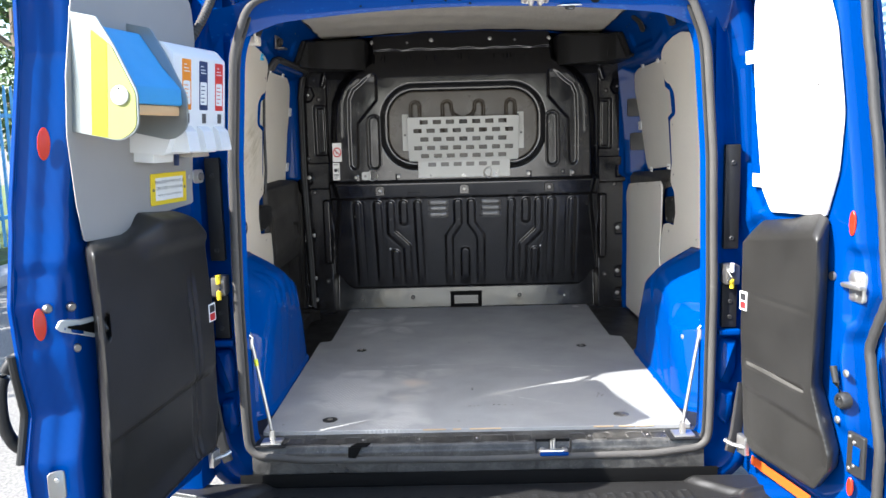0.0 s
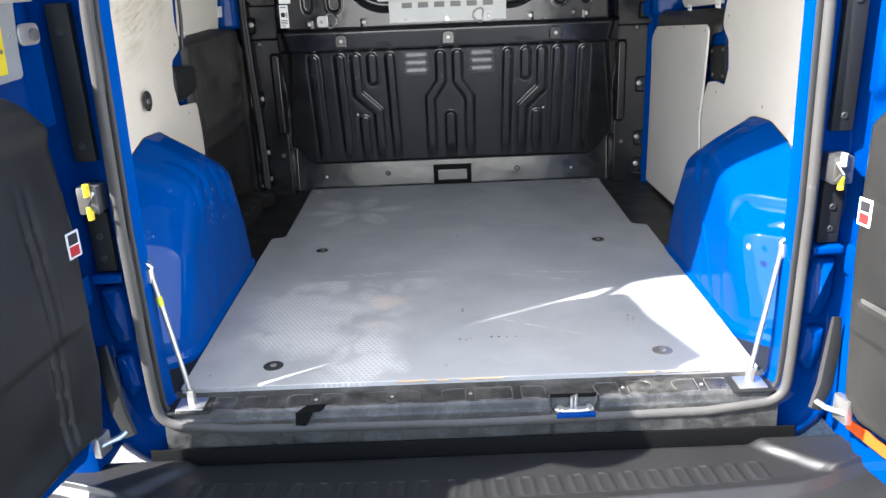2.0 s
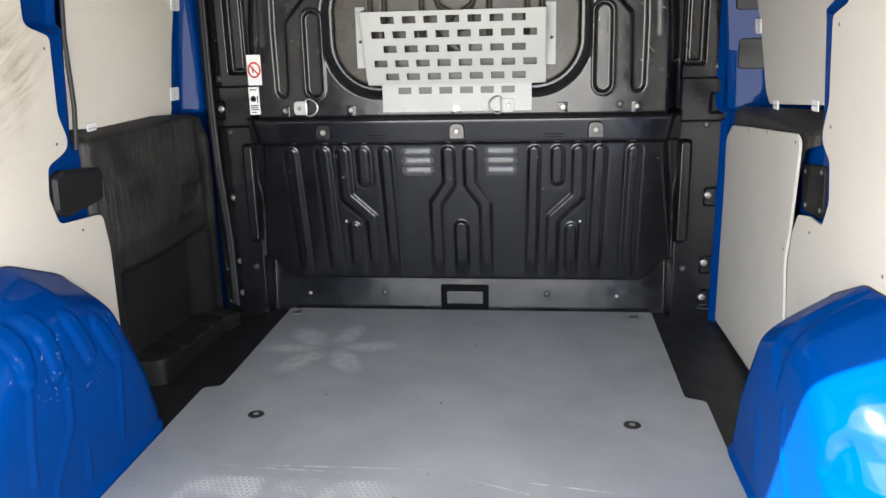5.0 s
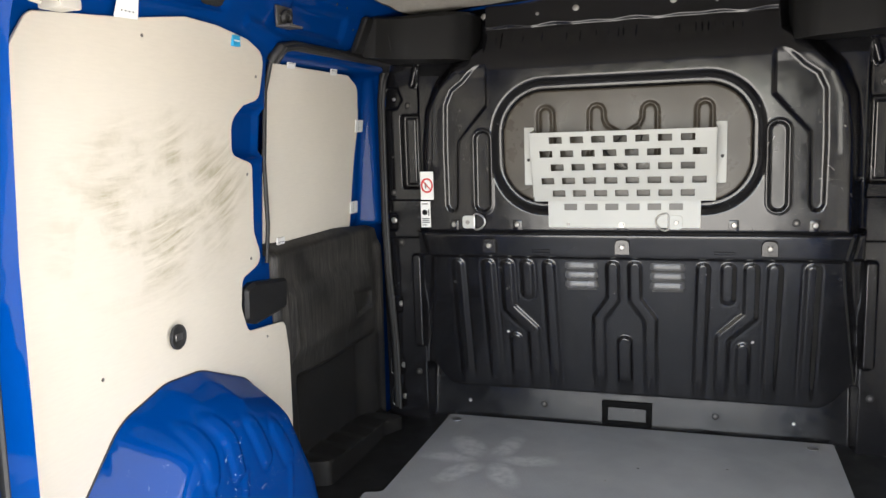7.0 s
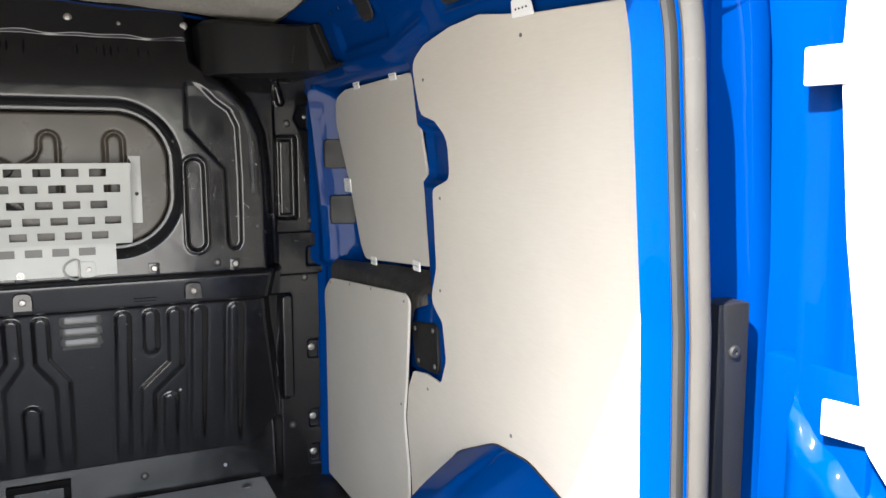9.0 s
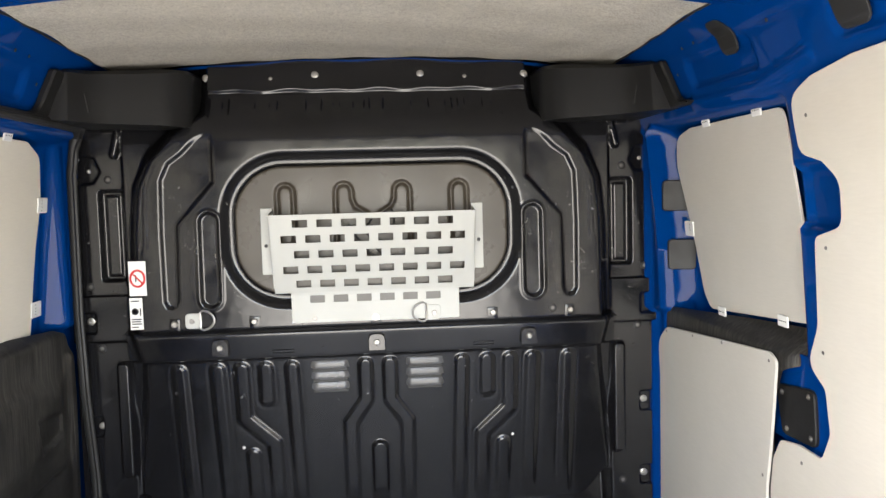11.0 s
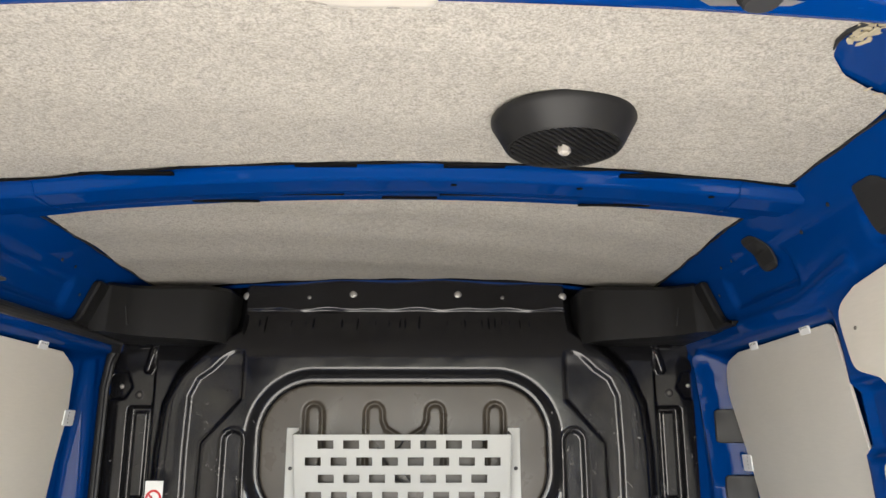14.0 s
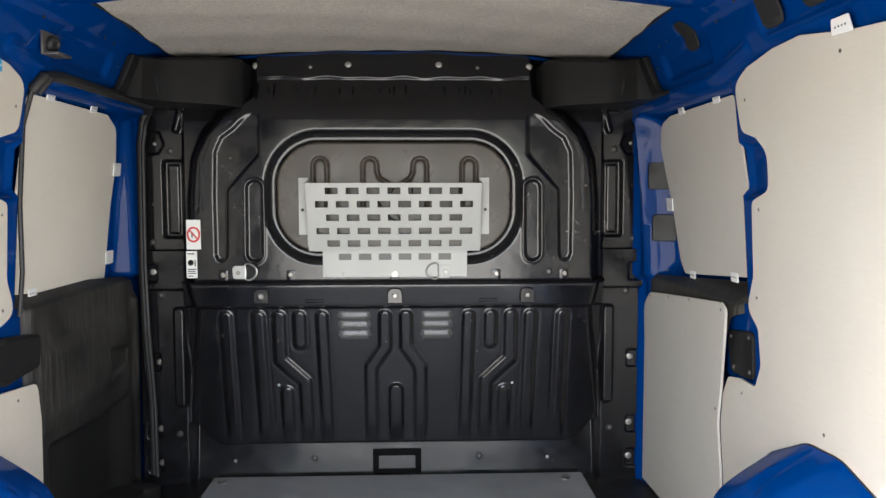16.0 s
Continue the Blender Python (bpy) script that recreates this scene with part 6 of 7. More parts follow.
for bx in (0.240, 0.312):
    part("rivet", lathe([(0.004, 0), (0.0035, 0.0015), (0, 0.002)], (bx, 0.005, 1.758), (0, 0, -1), 12), STEEL_DULL, plugb)
part("socket", lathe([(0.0150, 0), (0.0150, 0.003), (0.0125, 0.004), (0.0125, 0.007), (0.0105, 0.009), (0, 0.009)], (0.277, 0.004, 1.759), (0, 0, -1), 20), RUBBER_DARK, plugb)
part("print_bar", box((0.272, -0.0088, 1.7500), (0.282, -0.0082, 1.7515), 0), STEEL_DARK, plugb)
# torn glue patch at the rear corner of the lining
tear = bmesh.new()
random.seed(11)
for k in range(46):
    f = random.random()
    p = Vector((0.508 + 0.026 * random.random(), 0.283 + 0.046 * f, 1.8985 + random.uniform(-0.001, 0.003)))
    if k > 38:
        p = Vector((0.545 + 0.08 * f, 0.405 + 0.035 * f + random.uniform(-0.006, 0.006), 1.893 - 0.006 * f))
    bmesh.ops.create_icosphere(tear, subdivisions=1, radius=random.uniform(0.002, 0.006 if k < 39 else 0.003), matrix=Matrix.Translation(p) @ Matrix.Rotation(random.uniform(0, 3), 4, "Z") @ Matrix.Diagonal((0.7, 1.7, 0.35, 1.0)))
part("torn_edge", tube([(0.530, 0.279, 1.8990), (0.512, 0.287, 1.8995), (0.5025, 0.305, 1.9000), (0.5015, 0.325, 1.9000), (0.507, 0.345, 1.9000)], [0.001, 0.0035, 0.0030, 0.0026, 0.001], 6), RUBBER_DARK, ceiling, "dark torn edge of the felt")
for sgn in (-1, 1):
    # a dark tube stands for the shade between felt and roof rail
    run = [(sgn * (0.6455 + 0.0025 * f + 0.0015 * math.sin(60 * f)), 0.47 + 1.17 * f, float(crown(0.6455, 0.47 + 1.17 * f)) - 0.0005) for f in np.linspace(0, 1, 50)]
    part("felt_gap_line", tube(run, [0.0016 + 0.0014 * abs(math.sin(k * 1.7)) for k in range(50)], 6), RUBBER_DARK, ceiling, "dark line put in for the shaded gap beside the felt")
tagged(part("glue_residue", tear, GLUE), "crusty yellow glue left by the torn lining", "residue", kind="stuff")
# corner bracket high on the left side
brk = thing("corner_bracket", "dull steel bracket with rubber stop under the roof rail", "bracket")
part("plate", box((-0.728, 0.90, 1.765), (-0.690, 0.965, 1.771), 0.002), STEEL_DARK, brk)
part("wing", box((-0.725, 0.895, 1.768), (-0.719, 0.97, 1.815), 0.002), STEEL_DARK, brk)
part("stop", lathe([(0.018, 0), (0.018, 0.008), (0.011, 0.012), (0.008, 0.008), (0, 0.008)], (-0.715, 0.925, 1.79), (1, -0.3, -0.3), 16), RUBBER_DARK, brk)
hook = thing("hook_bracket", "small white plastic hook bracket by the seal", "bracket")
part("body", box((-0.64, 0.10, 1.69), (-0.60, 0.14, 1.715), 0.004), CREAM, hook)
for x in (-0.635, -0.605):
    part("prong", tube([(x, 0.10, 1.70), (x, 0.085, 1.70), (x, 0.085, 1.725)], 0.004, 8), CREAM, hook)


# rear corners of the body
for sgn in (-1, 1):
    lo, hi = sorted((sgn * 0.785, sgn * 0.90))
    part("rear_corner", box((lo, -0.092, 0.42), (hi, 0.06, 1.86), 0.012), BLUE, frame_ob)
    for z0, z1 in ((1.16, 1.325), (0.80, 0.86)):
        lo, hi = sorted((sgn * 0.755, sgn * 0.80))
        part("hinge", box((lo, -0.15, z0), (hi, -0.03, z1), 0.006), BLUE, frame_ob)


# ---- rear doors ----
# Each is built square to the van, then swung out about its hinge line.
def swung(hx, degrees):
    return Matrix.Translation((hx, -0.10, 0)) @ Matrix.Rotation(radians(degrees), 4, "Z") @ Matrix.Translation((-hx, 0.10, 0))


SWING_L, SWING_R = swung(-0.72, -11.0), swung(0.735, 12.0)

# left rear door, wide
ld = thing("door_1", "blue left rear door standing open, grey upper panel and black lower trim", "door", "structure")
ld.matrix_world = SWING_L
FREE_L = ([0.40, 0.76, 0.87, 0.97, 1.10, 1.25, 1.60, 1.76, 1.92], [-0.700, -0.712, -0.682, -0.700, -0.710, -0.684, -0.645, -0.650, -0.715])


def lean(z):
    return 0.085 * np.maximum(0.0, z - 1.30)


def ld_place(Y, Z):
    free = np.interp(Z, *FREE_L)
    g = Y - free
    w = -0.085 * (1 - smooth((g - 0.004) / 0.050))
    w = w + 0.010 * np.exp(-((g - 0.020) / 0.006) ** 2) - 0.008 * np.exp(-((g - 0.034) / 0.007) ** 2)
    w = w - 0.010 * smooth((Y + 0.135) / 0.02)
    w = w - 0.012 * smooth(round_rect(Y, Z, -0.665, 1.10, 0.04, 0.085, 0.03) / 0.02)
    w = w - 0.006 * np.exp(-((Z - 1.02 + 0.2 * (Y + 0.68)) / 0.012) ** 2) * smooth((-0.63 - Y) / 0.03)
    w = w - 0.02 * smooth((Z - 1.80) / 0.1) - 0.05 * smooth((0.53 - Z) / 0.03) + lean(np.minimum(Z, 1.8))
    return np.stack([-(0.742 - w), Y, Z], axis=-1)


LD_EDGE = rounded([(-0.700, 0.52), (-0.62, 0.495), (-0.20, 0.51), (-0.138, 0.60), (-0.129, 0.75), (-0.114, 0.90), (-0.104, 1.00), (-0.101, 1.10), (-0.104, 1.26), (-0.100, 1.60), (-0.150, 1.79), (-0.30, 1.855), (-0.50, 1.945), (-0.69, 2.03), (-0.725, 2.00), (-0.650, 1.76), (-0.645, 1.60), (-0.684, 1.25), (-0.710, 1.10), (-0.700, 0.97), (-0.682, 0.87), (-0.712, 0.76)], [0.04, 0.05, 0.06, 0.06, 0.1, 0.1, 0.1, 0.1, 0.1, 0.1, 0.05, 0.1, 0.1, 0.03, 0.03, 0.1, 0.2, 0.15, 0.1, 0.05, 0.05, 0.08])
relief("inner_pressing", np.arange(-0.77, -0.09, 0.0065), np.arange(0.48, 2.05, 0.0105), ld_place, None, BLUE, ld, edge=LD_EDGE)
LD_OUT = [(min(y, -0.205), z) for y, z in LD_EDGE]
part("outer_skin", slab(LD_OUT, 0.012, lambda u, v, w: (-0.838 + w + float(lean(v)), u, v), 0.004, [1.3, 1.4, 1.5, 1.6, 1.7, 1.8]), BLUE, ld)
LP = rounded([(-0.615, 1.80), (-0.645, 1.56), (-0.645, 1.44), (-0.605, 1.222), (-0.44, 1.214), (-0.375, 1.226), (-0.33, 1.250), (-0.155, 1.262), (-0.155, 1.30), (-0.152, 1.50), (-0.148, 1.68), (-0.17, 1.77), (-0.26, 1.82)], [0.03, 0.1, 0.1, 0.01, 0.04, 0.05, 0.03, 0.012, 0.03, 0.1, 0.06, 0.08, 0.08])
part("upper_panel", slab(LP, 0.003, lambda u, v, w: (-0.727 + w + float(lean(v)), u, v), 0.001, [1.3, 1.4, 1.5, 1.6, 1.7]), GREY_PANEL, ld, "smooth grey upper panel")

LD_TRIM = rounded([(-0.664, 1.222), (-0.53, 1.222), (-0.47, 1.240), (-0.41, 1.264), (-0.245, 1.252), (-0.172, 1.19), (-0.152, 1.0), (-0.154, 0.72), (-0.185, 0.588), (-0.27, 0.590), (-0.45, 0.567), (-0.665, 0.540), (-0.685, 0.60), (-0.660, 0.85), (-0.652, 1.05)], [0.03, 0.05, 0.06, 0.05, 0.06, 0.06, 0.06, 0.08, 0.03, 0.03, 0.1, 0.03, 0.05, 0.15, 0.1])


def ld_trim_place(Y, Z):
    e = inside_dist(Y, Z, LD_TRIM)
    w = 0.050 * np.sin(np.clip(e / 0.024, 0, 1) * math.pi / 2) ** 0.7
    w = w + 0.020 * smooth((Z - 1.15) / 0.05) * smooth((Y + 0.50) / 0.10) * smooth(e / 0.03)
    for cy in (-0.285, -0.262):
        w = w - 0.0060 * np.exp(-((Y - cy - 0.012 * np.sin(Z * 9)) / 0.006) ** 2) * smooth((1.12 - Z) / 0.1) * smooth(e / 0.05)
    line = 0.800 + 0.055 * (Y + 0.63)
    w = w - 0.012 * smooth((line - Z) / 0.012) * smooth(e / 0.08) - 0.004 * np.exp(-((Z - line) / 0.004) ** 2) * smooth((Y + 0.45) / 0.1) * smooth(e / 0.03)
    w = w - 0.018 * smooth((0.020 - np.hypot((Y + 0.617) * 1.9, (Z - 1.044) * 0.62)) / 0.006)
    Y = Y + 1.2 * (0.050 - np.minimum(w, 0.050)) * smooth((-0.40 - Y) / 0.12)
    return np.stack([-(0.730 - w), Y, Z], axis=-1)


relief("lower_trim", np.arange(-0.70, -0.14, 0.0055), np.arange(0.53, 1.28, 0.0055), ld_trim_place, None, TRIM_PLASTIC, ld, "grained black plastic lower trim", edge=LD_TRIM)
part("pull_pocket", box((-0.697, -0.626, 1.020), (-0.694, -0.608, 1.068), 0.001, 1), INK, ld)
part("pull_lever", tube([(-0.692, -0.619, 1.058), (-0.684, -0.616, 1.04), (-0.692, -0.619, 1.03)], 0.005, 8), RUBBER_DARK, ld)
for y, z, x, r in ((-0.640, 1.426, -0.782, 0.033), (-0.692, 1.065, -0.780, 0.033)):
    o = [(y + 0.0095 * math.cos(a), z + r * math.sin(a)) for a in np.linspace(0, math.tau, 28, False)]
    part("reflector", slab(o, 0.004, lambda u, v, w: (x + 0.8 * (u - y) + 0.35 * w + float(lean(v)), u - 0.75 * w, v), 0.001), REFLECTOR, ld, "oval red reflector")
INTO_L = SWING_L.inverted()


def lock_face(u, v, w):
    """A place on the rear corner of the opened left door, w proud of it."""
    x = float(np.interp(u, [-0.66, -0.643, -0.62, -0.594, -0.565], [-0.885, -0.871, -0.849, -0.838, -0.833]))
    return INTO_L @ Vector((x + 0.75 * (w + 0.002), u - 0.6 * (w + 0.002), v))


LOCK = rounded([(-0.648, 1.052), (-0.640, 1.068), (-0.605, 1.060), (-0.566, 1.058), (-0.566, 1.010), (-0.605, 1.026), (-0.640, 1.042)], 0.006)
MOUTH = rounded([(-0.632, 1.052), (-0.605, 1.049), (-0.567, 1.048), (-0.567, 1.020), (-0.605, 1.036), (-0.630, 1.047)], 0.002)
lock = part("lock_slot", slab(LOCK, 0.006, lock_face, 0.002), GREY_STEEL, ld, "pale door lock with a dark slot")
part("lock_mouth", slab(MOUTH, 0.0015, lambda u, v, w: lock_face(u, v, w + 0.006), 0.0004), DEEP_BLACK, lock)
for y, z in ((-0.657, 1.095), (-0.622, 1.091), (-0.620, 1.003)):
    part("stud", lathe([(0.010, 0), (0.010, 0.004), (0.007, 0.009), (0, 0.009)], lock_face(y, z, 0.0), INTO_L.to_3x3() @ Vector((0.75, -0.6, 0)), 14), STEEL_DARK, ld)
sp = slab(rounded([(-0.708, 0.690), (-0.683, 0.690), (-0.683, 0.755), (-0.708, 0.755)], 0.01), 0.004, lambda u, v, w: (-0.775 + 0.9 * (u + 0.695) + 0.4 * w, u - w, v), 0.001)
stp = part("strap_plate", sp, STEEL_DULL, ld)
screw(stp, (-0.771, -0.700, 0.737), (0.4, -1, 0), 0.005)
part("handle_surround", tube([(-0.845, float(np.interp(z, *FREE_L)) - 0.002, z) for z in np.linspace(1.0, 0.77, 12)], 0.0085, 8), BLACK_PLASTIC, ld)
bend = [(-0.842, -0.655, 0.992), (-0.862, -0.668, 0.990), (-0.880, -0.684, 0.965), (-0.889, -0.694, 0.925), (-0.890, -0.697, 0.870), (-0.886, -0.692, 0.825), (-0.872, -0.680, 0.792), (-0.842, -0.656, 0.780)]
for _ in range(2):
    # cut the corners to round the bow
    bend = [bend[0]] + [tuple(Vector(a).lerp(Vector(b), f)) for a, b in zip(bend, bend[1:]) for f in (0.25, 0.75)] + [bend[-1]]
part("grab_handle", tube(bend, [0.0165 - 0.004 * math.sin(math.pi * k / (len(bend) - 1)) for k in range(len(bend))], 14), BLACK_PLASTIC, ld)
part("handle_base", box((-0.852, -0.672, 0.77), (-0.834, -0.630, 1.00), 0.006), BLACK_PLASTIC, ld)
sl = part("warning_slip", box((-0.6815, -0.196, 0.950), (-0.6795, -0.160, 0.998), 0.0005, 1), PAPER, ld)
for z0, z1, m in ((0.975, 0.994, INK), (0.954, 0.972, RED)):
    part("picture_block", box((-0.6805, -0.191, z0), (-0.6788, -0.166, z1), 0), m, sl)
lg = part("stay_lug", slab(rounded([(-0.155, 1.312), (-0.103, 1.312), (-0.103, 1.348), (-0.155, 1.348)], 0.014), 0.004, lambda u, v, w: (-0.722 + w, u, v), 0.001), STEEL, ld)
part("lug_bolt", lathe([(0.011, 0), (0.010, 0.006), (0.004, 0.007), (0, 0.007)], (-0.718, -0.121, 1.329), (1, 0, 0), 14), STEEL_DARK, lg)
screw(ld, (-0.7235, -0.172, 1.332), (1, 0, 0), 0.006)
lt = part("stay_catch", box((-0.700, -0.218, 0.556), (-0.684, -0.180, 0.600), 0.004), STEEL, ld)
part("catch_tongue", tube([(-0.69, -0.21, 0.578), (-0.672, -0.172, 0.576), (-0.664, -0.160, 0.582)], 0.006, 8), STEEL, lt)
part("marker_tape", slab([(-0.445, 0.530), (-0.375, 0.536), (-0.375, 0.558), (-0.445, 0.552)], 0.003, lambda u, v, w: (-0.745 + w, u, v), 0.0005), REFLECTOR, ld, "red reflective tape")

# notice on the left door
notice = thing("notice", "white notice in a yellow frame on the door panel", "notice")
part("frame", slab(rounded([(-0.354, 1.272), (-0.194, 1.272), (-0.194, 1.348), (-0.354, 1.348)], 0.004), 0.003, lambda u, v, w: (-0.7238 + w + float(lean(v)), u, v), 0.0008), YELLOW, notice)
part("sheet", slab([(-0.336, 1.2825), (-0.212, 1.2825), (-0.212, 1.3375), (-0.336, 1.3375)], 0.001, lambda u, v, w: (-0.7208 + w + float(lean(v)), u, v), 0.0002), PAPER, notice)
for y in (-0.345, -0.203):
    screw(notice, (-0.7208, y, 1.309), (1, 0, 0), 0.0042, STEEL_DARK)
for k, line in enumerate(("REAR DOOR STAYS MUST BE", "DEPLOYED WHEN EITHER", "REAR DOOR IS OPENED")):
    cu = bpy.data.curves.new("lettering", "FONT")
    cu.body, cu.size, cu.align_x = line, 0.0102, "CENTER"
    cu.materials.append(INK)
    tx = new("lettering", cu)
    tx.parent = notice
    tx.matrix_local = Matrix.Translation((-0.7185 + 0.085 * (0.024 - 0.0145 * k), -0.274, 1.3235 - 0.0150 * k)) @ Matrix.Rotation(radians(90), 4, "Z") @ Matrix.Rotation(radians(90), 4, "X")
notice.matrix_world = SWING_L

# paper roll holder on the left door
TILT_L = SWING_L @ Matrix.Translation((-0.724, 0, 1.34)) @ Matrix.Rotation(radians(4.9), 4, "Y") @ Matrix.Translation((0.724, 0, -1.34))
holder = thing("paper_roll_holder", "grey steel roll holder with yellow end plate and blue roll", "dispenser")
CHEEK = rounded([(-0.724, 1.450), (-0.610, 1.436), (-0.572, 1.462), (-0.575, 1.535), (-0.628, 1.625), (-0.665, 1.676), (-0.724, 1.684)], [0.002, 0.05, 0.04, 0.05, 0.03, 0.01, 0.002])
for y in (-0.626, -0.440):
    part("cheek", slab(CHEEK, 0.004, lambda u, v, w: (u, y - w, v), 0.0008), CHEEK_GREY, holder)
YEL = rounded([(-0.676, 1.446), (-0.612, 1.439), (-0.576, 1.464), (-0.579, 1.533), (-0.632, 1.622), (-0.676, 1.652)], [0.001, 0.046, 0.036, 0.05, 0.03, 0.002])
part("yellow_plate", slab(YEL, 0.0012, lambda u, v, w: (u, -0.6305 - w, v), 0.0003), PALE_YELLOW, holder, "pale yellow sticker")
part("yellow_strip", slab([(-0.6755, 1.4465), (-0.640, 1.4432), (-0.640, 1.627), (-0.6755, 1.650)], 0.0006, lambda u, v, w: (u, -0.6318 - w, v), 0.0002), YELLOW_HI, holder, "bright yellow edge of the sticker")
part("hub_cap", lathe([(0.019, 0), (0.019, 0.003), (0.015, 0.005), (0, 0.005)], (-0.612, -0.632, 1.527), (0, -1, 0), 24), GREY_STEEL, holder)
part("hub_dot", lathe([(0.002, 0), (0.002, 0.001), (0, 0.001)], (-0.612, -0.637, 1.540), (0, -1, 0), 10), INK, holder)
part("back_plate", slab([(-0.630, 1.448), (-0.330, 1.448), (-0.330, 1.662), (-0.430, 1.672), (-0.630, 1.694)], 0.003, lambda u, v, w: (-0.7243 + w, u, v), 0.0008), GREY_STEEL, holder)
for y, z in ((-0.545, 1.667), (-0.425, 1.655), (-0.345, 1.645)):
    screw(holder, (-0.7213, y, z), (1, 0, 0), 0.008)
ROLL = [(-0.716, 1.655), (-0.690, 1.664), (-0.630, 1.590), (-0.588, 1.548), (-0.585, 1.512), (-0.716, 1.512)]
part("blue_roll", slab(rounded(ROLL, [0.005, 0.008, 0.02, 0.01, 0.006, 0.002], 3), 0.184, lambda u, v, w: (u, -0.626 + w, v), 0.004), LIGHT_BLUE, holder, "folded blue paper")
part("card_base", box((-0.716, -0.626, 1.490), (-0.592, -0.444, 1.5115), 0.004), TAN, holder, "tan card under the roll")
for k in range(6):
    a = k / 6
    part("barcode_bar", box((-0.684 + 0.048 * a, -0.6262, 1.661 - 0.062 * a), (-0.680 + 0.048 * a, -0.605, 1.665 - 0.062 * a), 0), INK if k % 2 else PAPER, holder)
holder.matrix_world = TILT_L

# soap dispenser box
soap = thing("soap_dispenser", "white plastic triple soap dispenser with coloured labels", "dispenser")
BOX = rounded([(-0.724, 1.402), (-0.635, 1.402), (-0.612, 1.458), (-0.614, 1.625), (-0.640, 1.650), (-0.724, 1.652)], [0.002, 0.008, 0.01, 0.012, 0.02, 0.002])
part("case", slab(BOX, 0.245, lambda u, v, w: (u, -0.434 + w, v), 0.005), WHITE_PLASTIC, soap)
part("bracket", box((-0.722, -0.42, 1.380), (-0.67, -0.335, 1.402), 0.004), WHITE_PLASTIC, soap)
part("drip_tray", box((-0.71, -0.285, 1.390), (-0.65, -0.20, 1.402), 0.003), CREAM, soap)
for k, mat in enumerate((ORANGE, NAVY, RED_LABEL)):
    y0 = -0.397 + 0.0765 * k
    lab = part("label", slab(rounded([(y0, 1.505), (y0 + 0.040, 1.505), (y0 + 0.040, 1.618), (y0, 1.618)], 0.003), 0.001, lambda u, v, w: (-0.6128 - 0.002 * (v - 1.458) / 0.167 + w, u, v), 0.0002), mat, soap)
    part("label_panel", slab(rounded([(y0 + 0.005, 1.517), (y0 + 0.035, 1.517), (y0 + 0.035, 1.570), (y0 + 0.005, 1.570)], 0.004), 0.0006, lambda u, v, w: (-0.6119 - 0.002 * (v - 1.458) / 0.167 + w, u, v), 0.0001), PAPER, lab)
    for j, (za, wd) in enumerate(((1.606, 0.012), (1.598, 0.020), (1.591, 0.024), (1.560, 0.016), (1.551, 0.018), (1.542, 0.014), (1.533, 0.017), (1.524, 0.012))):
        lift = 0.0002 if j < 3 else 0.0008
        bar = [(y0 + 0.008, za - 0.0011), (y0 + 0.008 + wd, za - 0.0011), (y0 + 0.008 + wd, za + 0.0011), (y0 + 0.008, za + 0.0011)]
        part("print_bar", slab(bar, 0.0003, lambda u, v, w: (-0.6118 + lift - 0.002 * (v - 1.458) / 0.167 + w, u, v), 0.00005), PAPER if j < 3 else mat, lab)
    lever = slab(rounded([(-0.635, 1.408), (-0.585, 1.410), (-0.596, 1.456), (-0.613, 1.470)], 0.004), 0.052, lambda u, v, w: (u, y0 - 0.012 + w, v), 0.003)
    part("lever", lever, WHITE_PLASTIC, soap)
    part("window", box((-0.615, y0 + 0.012, 1.474), (-0.6105, y0 + 0.030, 1.497), 0.002), STEEL_DARK, soap)
part("blue_tag", box((-0.695, -0.292, 1.368), (-0.685, -0.282, 1.402), 0.002), NAVY, soap)
soap.matrix_world = TILT_L

# ribbed cable conduit from body to left door
A0, A1 = Vector((-0.678, -0.055, 1.80)), Vector((-0.730, -0.150, 1.655))
cp = [A0.lerp(A1, k / 40) + Vector((0.010 * math.sin(math.pi * k / 40), -0.012 * math.sin(math.pi * k / 40), 0)) for k in range(41)]
conduit = tagged(part("conduit", tube(cp, [0.0125 if k % 2 else 0.0098 for k in range(41)], 12), RUBBER), "ribbed grey cable conduit between body and door", "conduit")

# right rear door, narrow
rd = thing("door_2", "blue right rear door standing open, sunlit white panel and black trim", "door", "structure")
rd.matrix_world = SWING_R
FREE_R = ([0.42, 0.70, 0.93, 1.05, 1.29, 1.65, 1.86], [-0.535, -0.545, -0.495, -0.543, -0.505, -0.455, -0.430])


def rd_place(Y, Z):
    g = Y - np.interp(Z, *FREE_R)
    w = -0.055 * (1 - smooth((g - 0.002) / 0.030))
    w = w - 0.008 * smooth((Y + 0.13) / 0.03)
    w = w - 0.016 * smooth(round_rect(Y, Z, -0.500, 1.06, 0.045, 0.095, 0.03) / 0.02)
    w = w + 0.010 * smooth(round_rect(Y, Z, -0.500, 0.83, 0.05, 0.11, 0.04) / 0.03)
    w = w - 0.05 * smooth((Z - 1.80) / 0.06) - 0.02 * smooth((0.53 - Z) / 0.02)
    w = w + 0.02 * smooth(inside_dist(Y, Z, [(-0.06, 1.30), (-0.20, 1.19), (-0.06, 1.13)]) / 0.03) + 0.5 * lean(Z)
    return np.stack([0.752 - w, Y, Z], axis=-1)


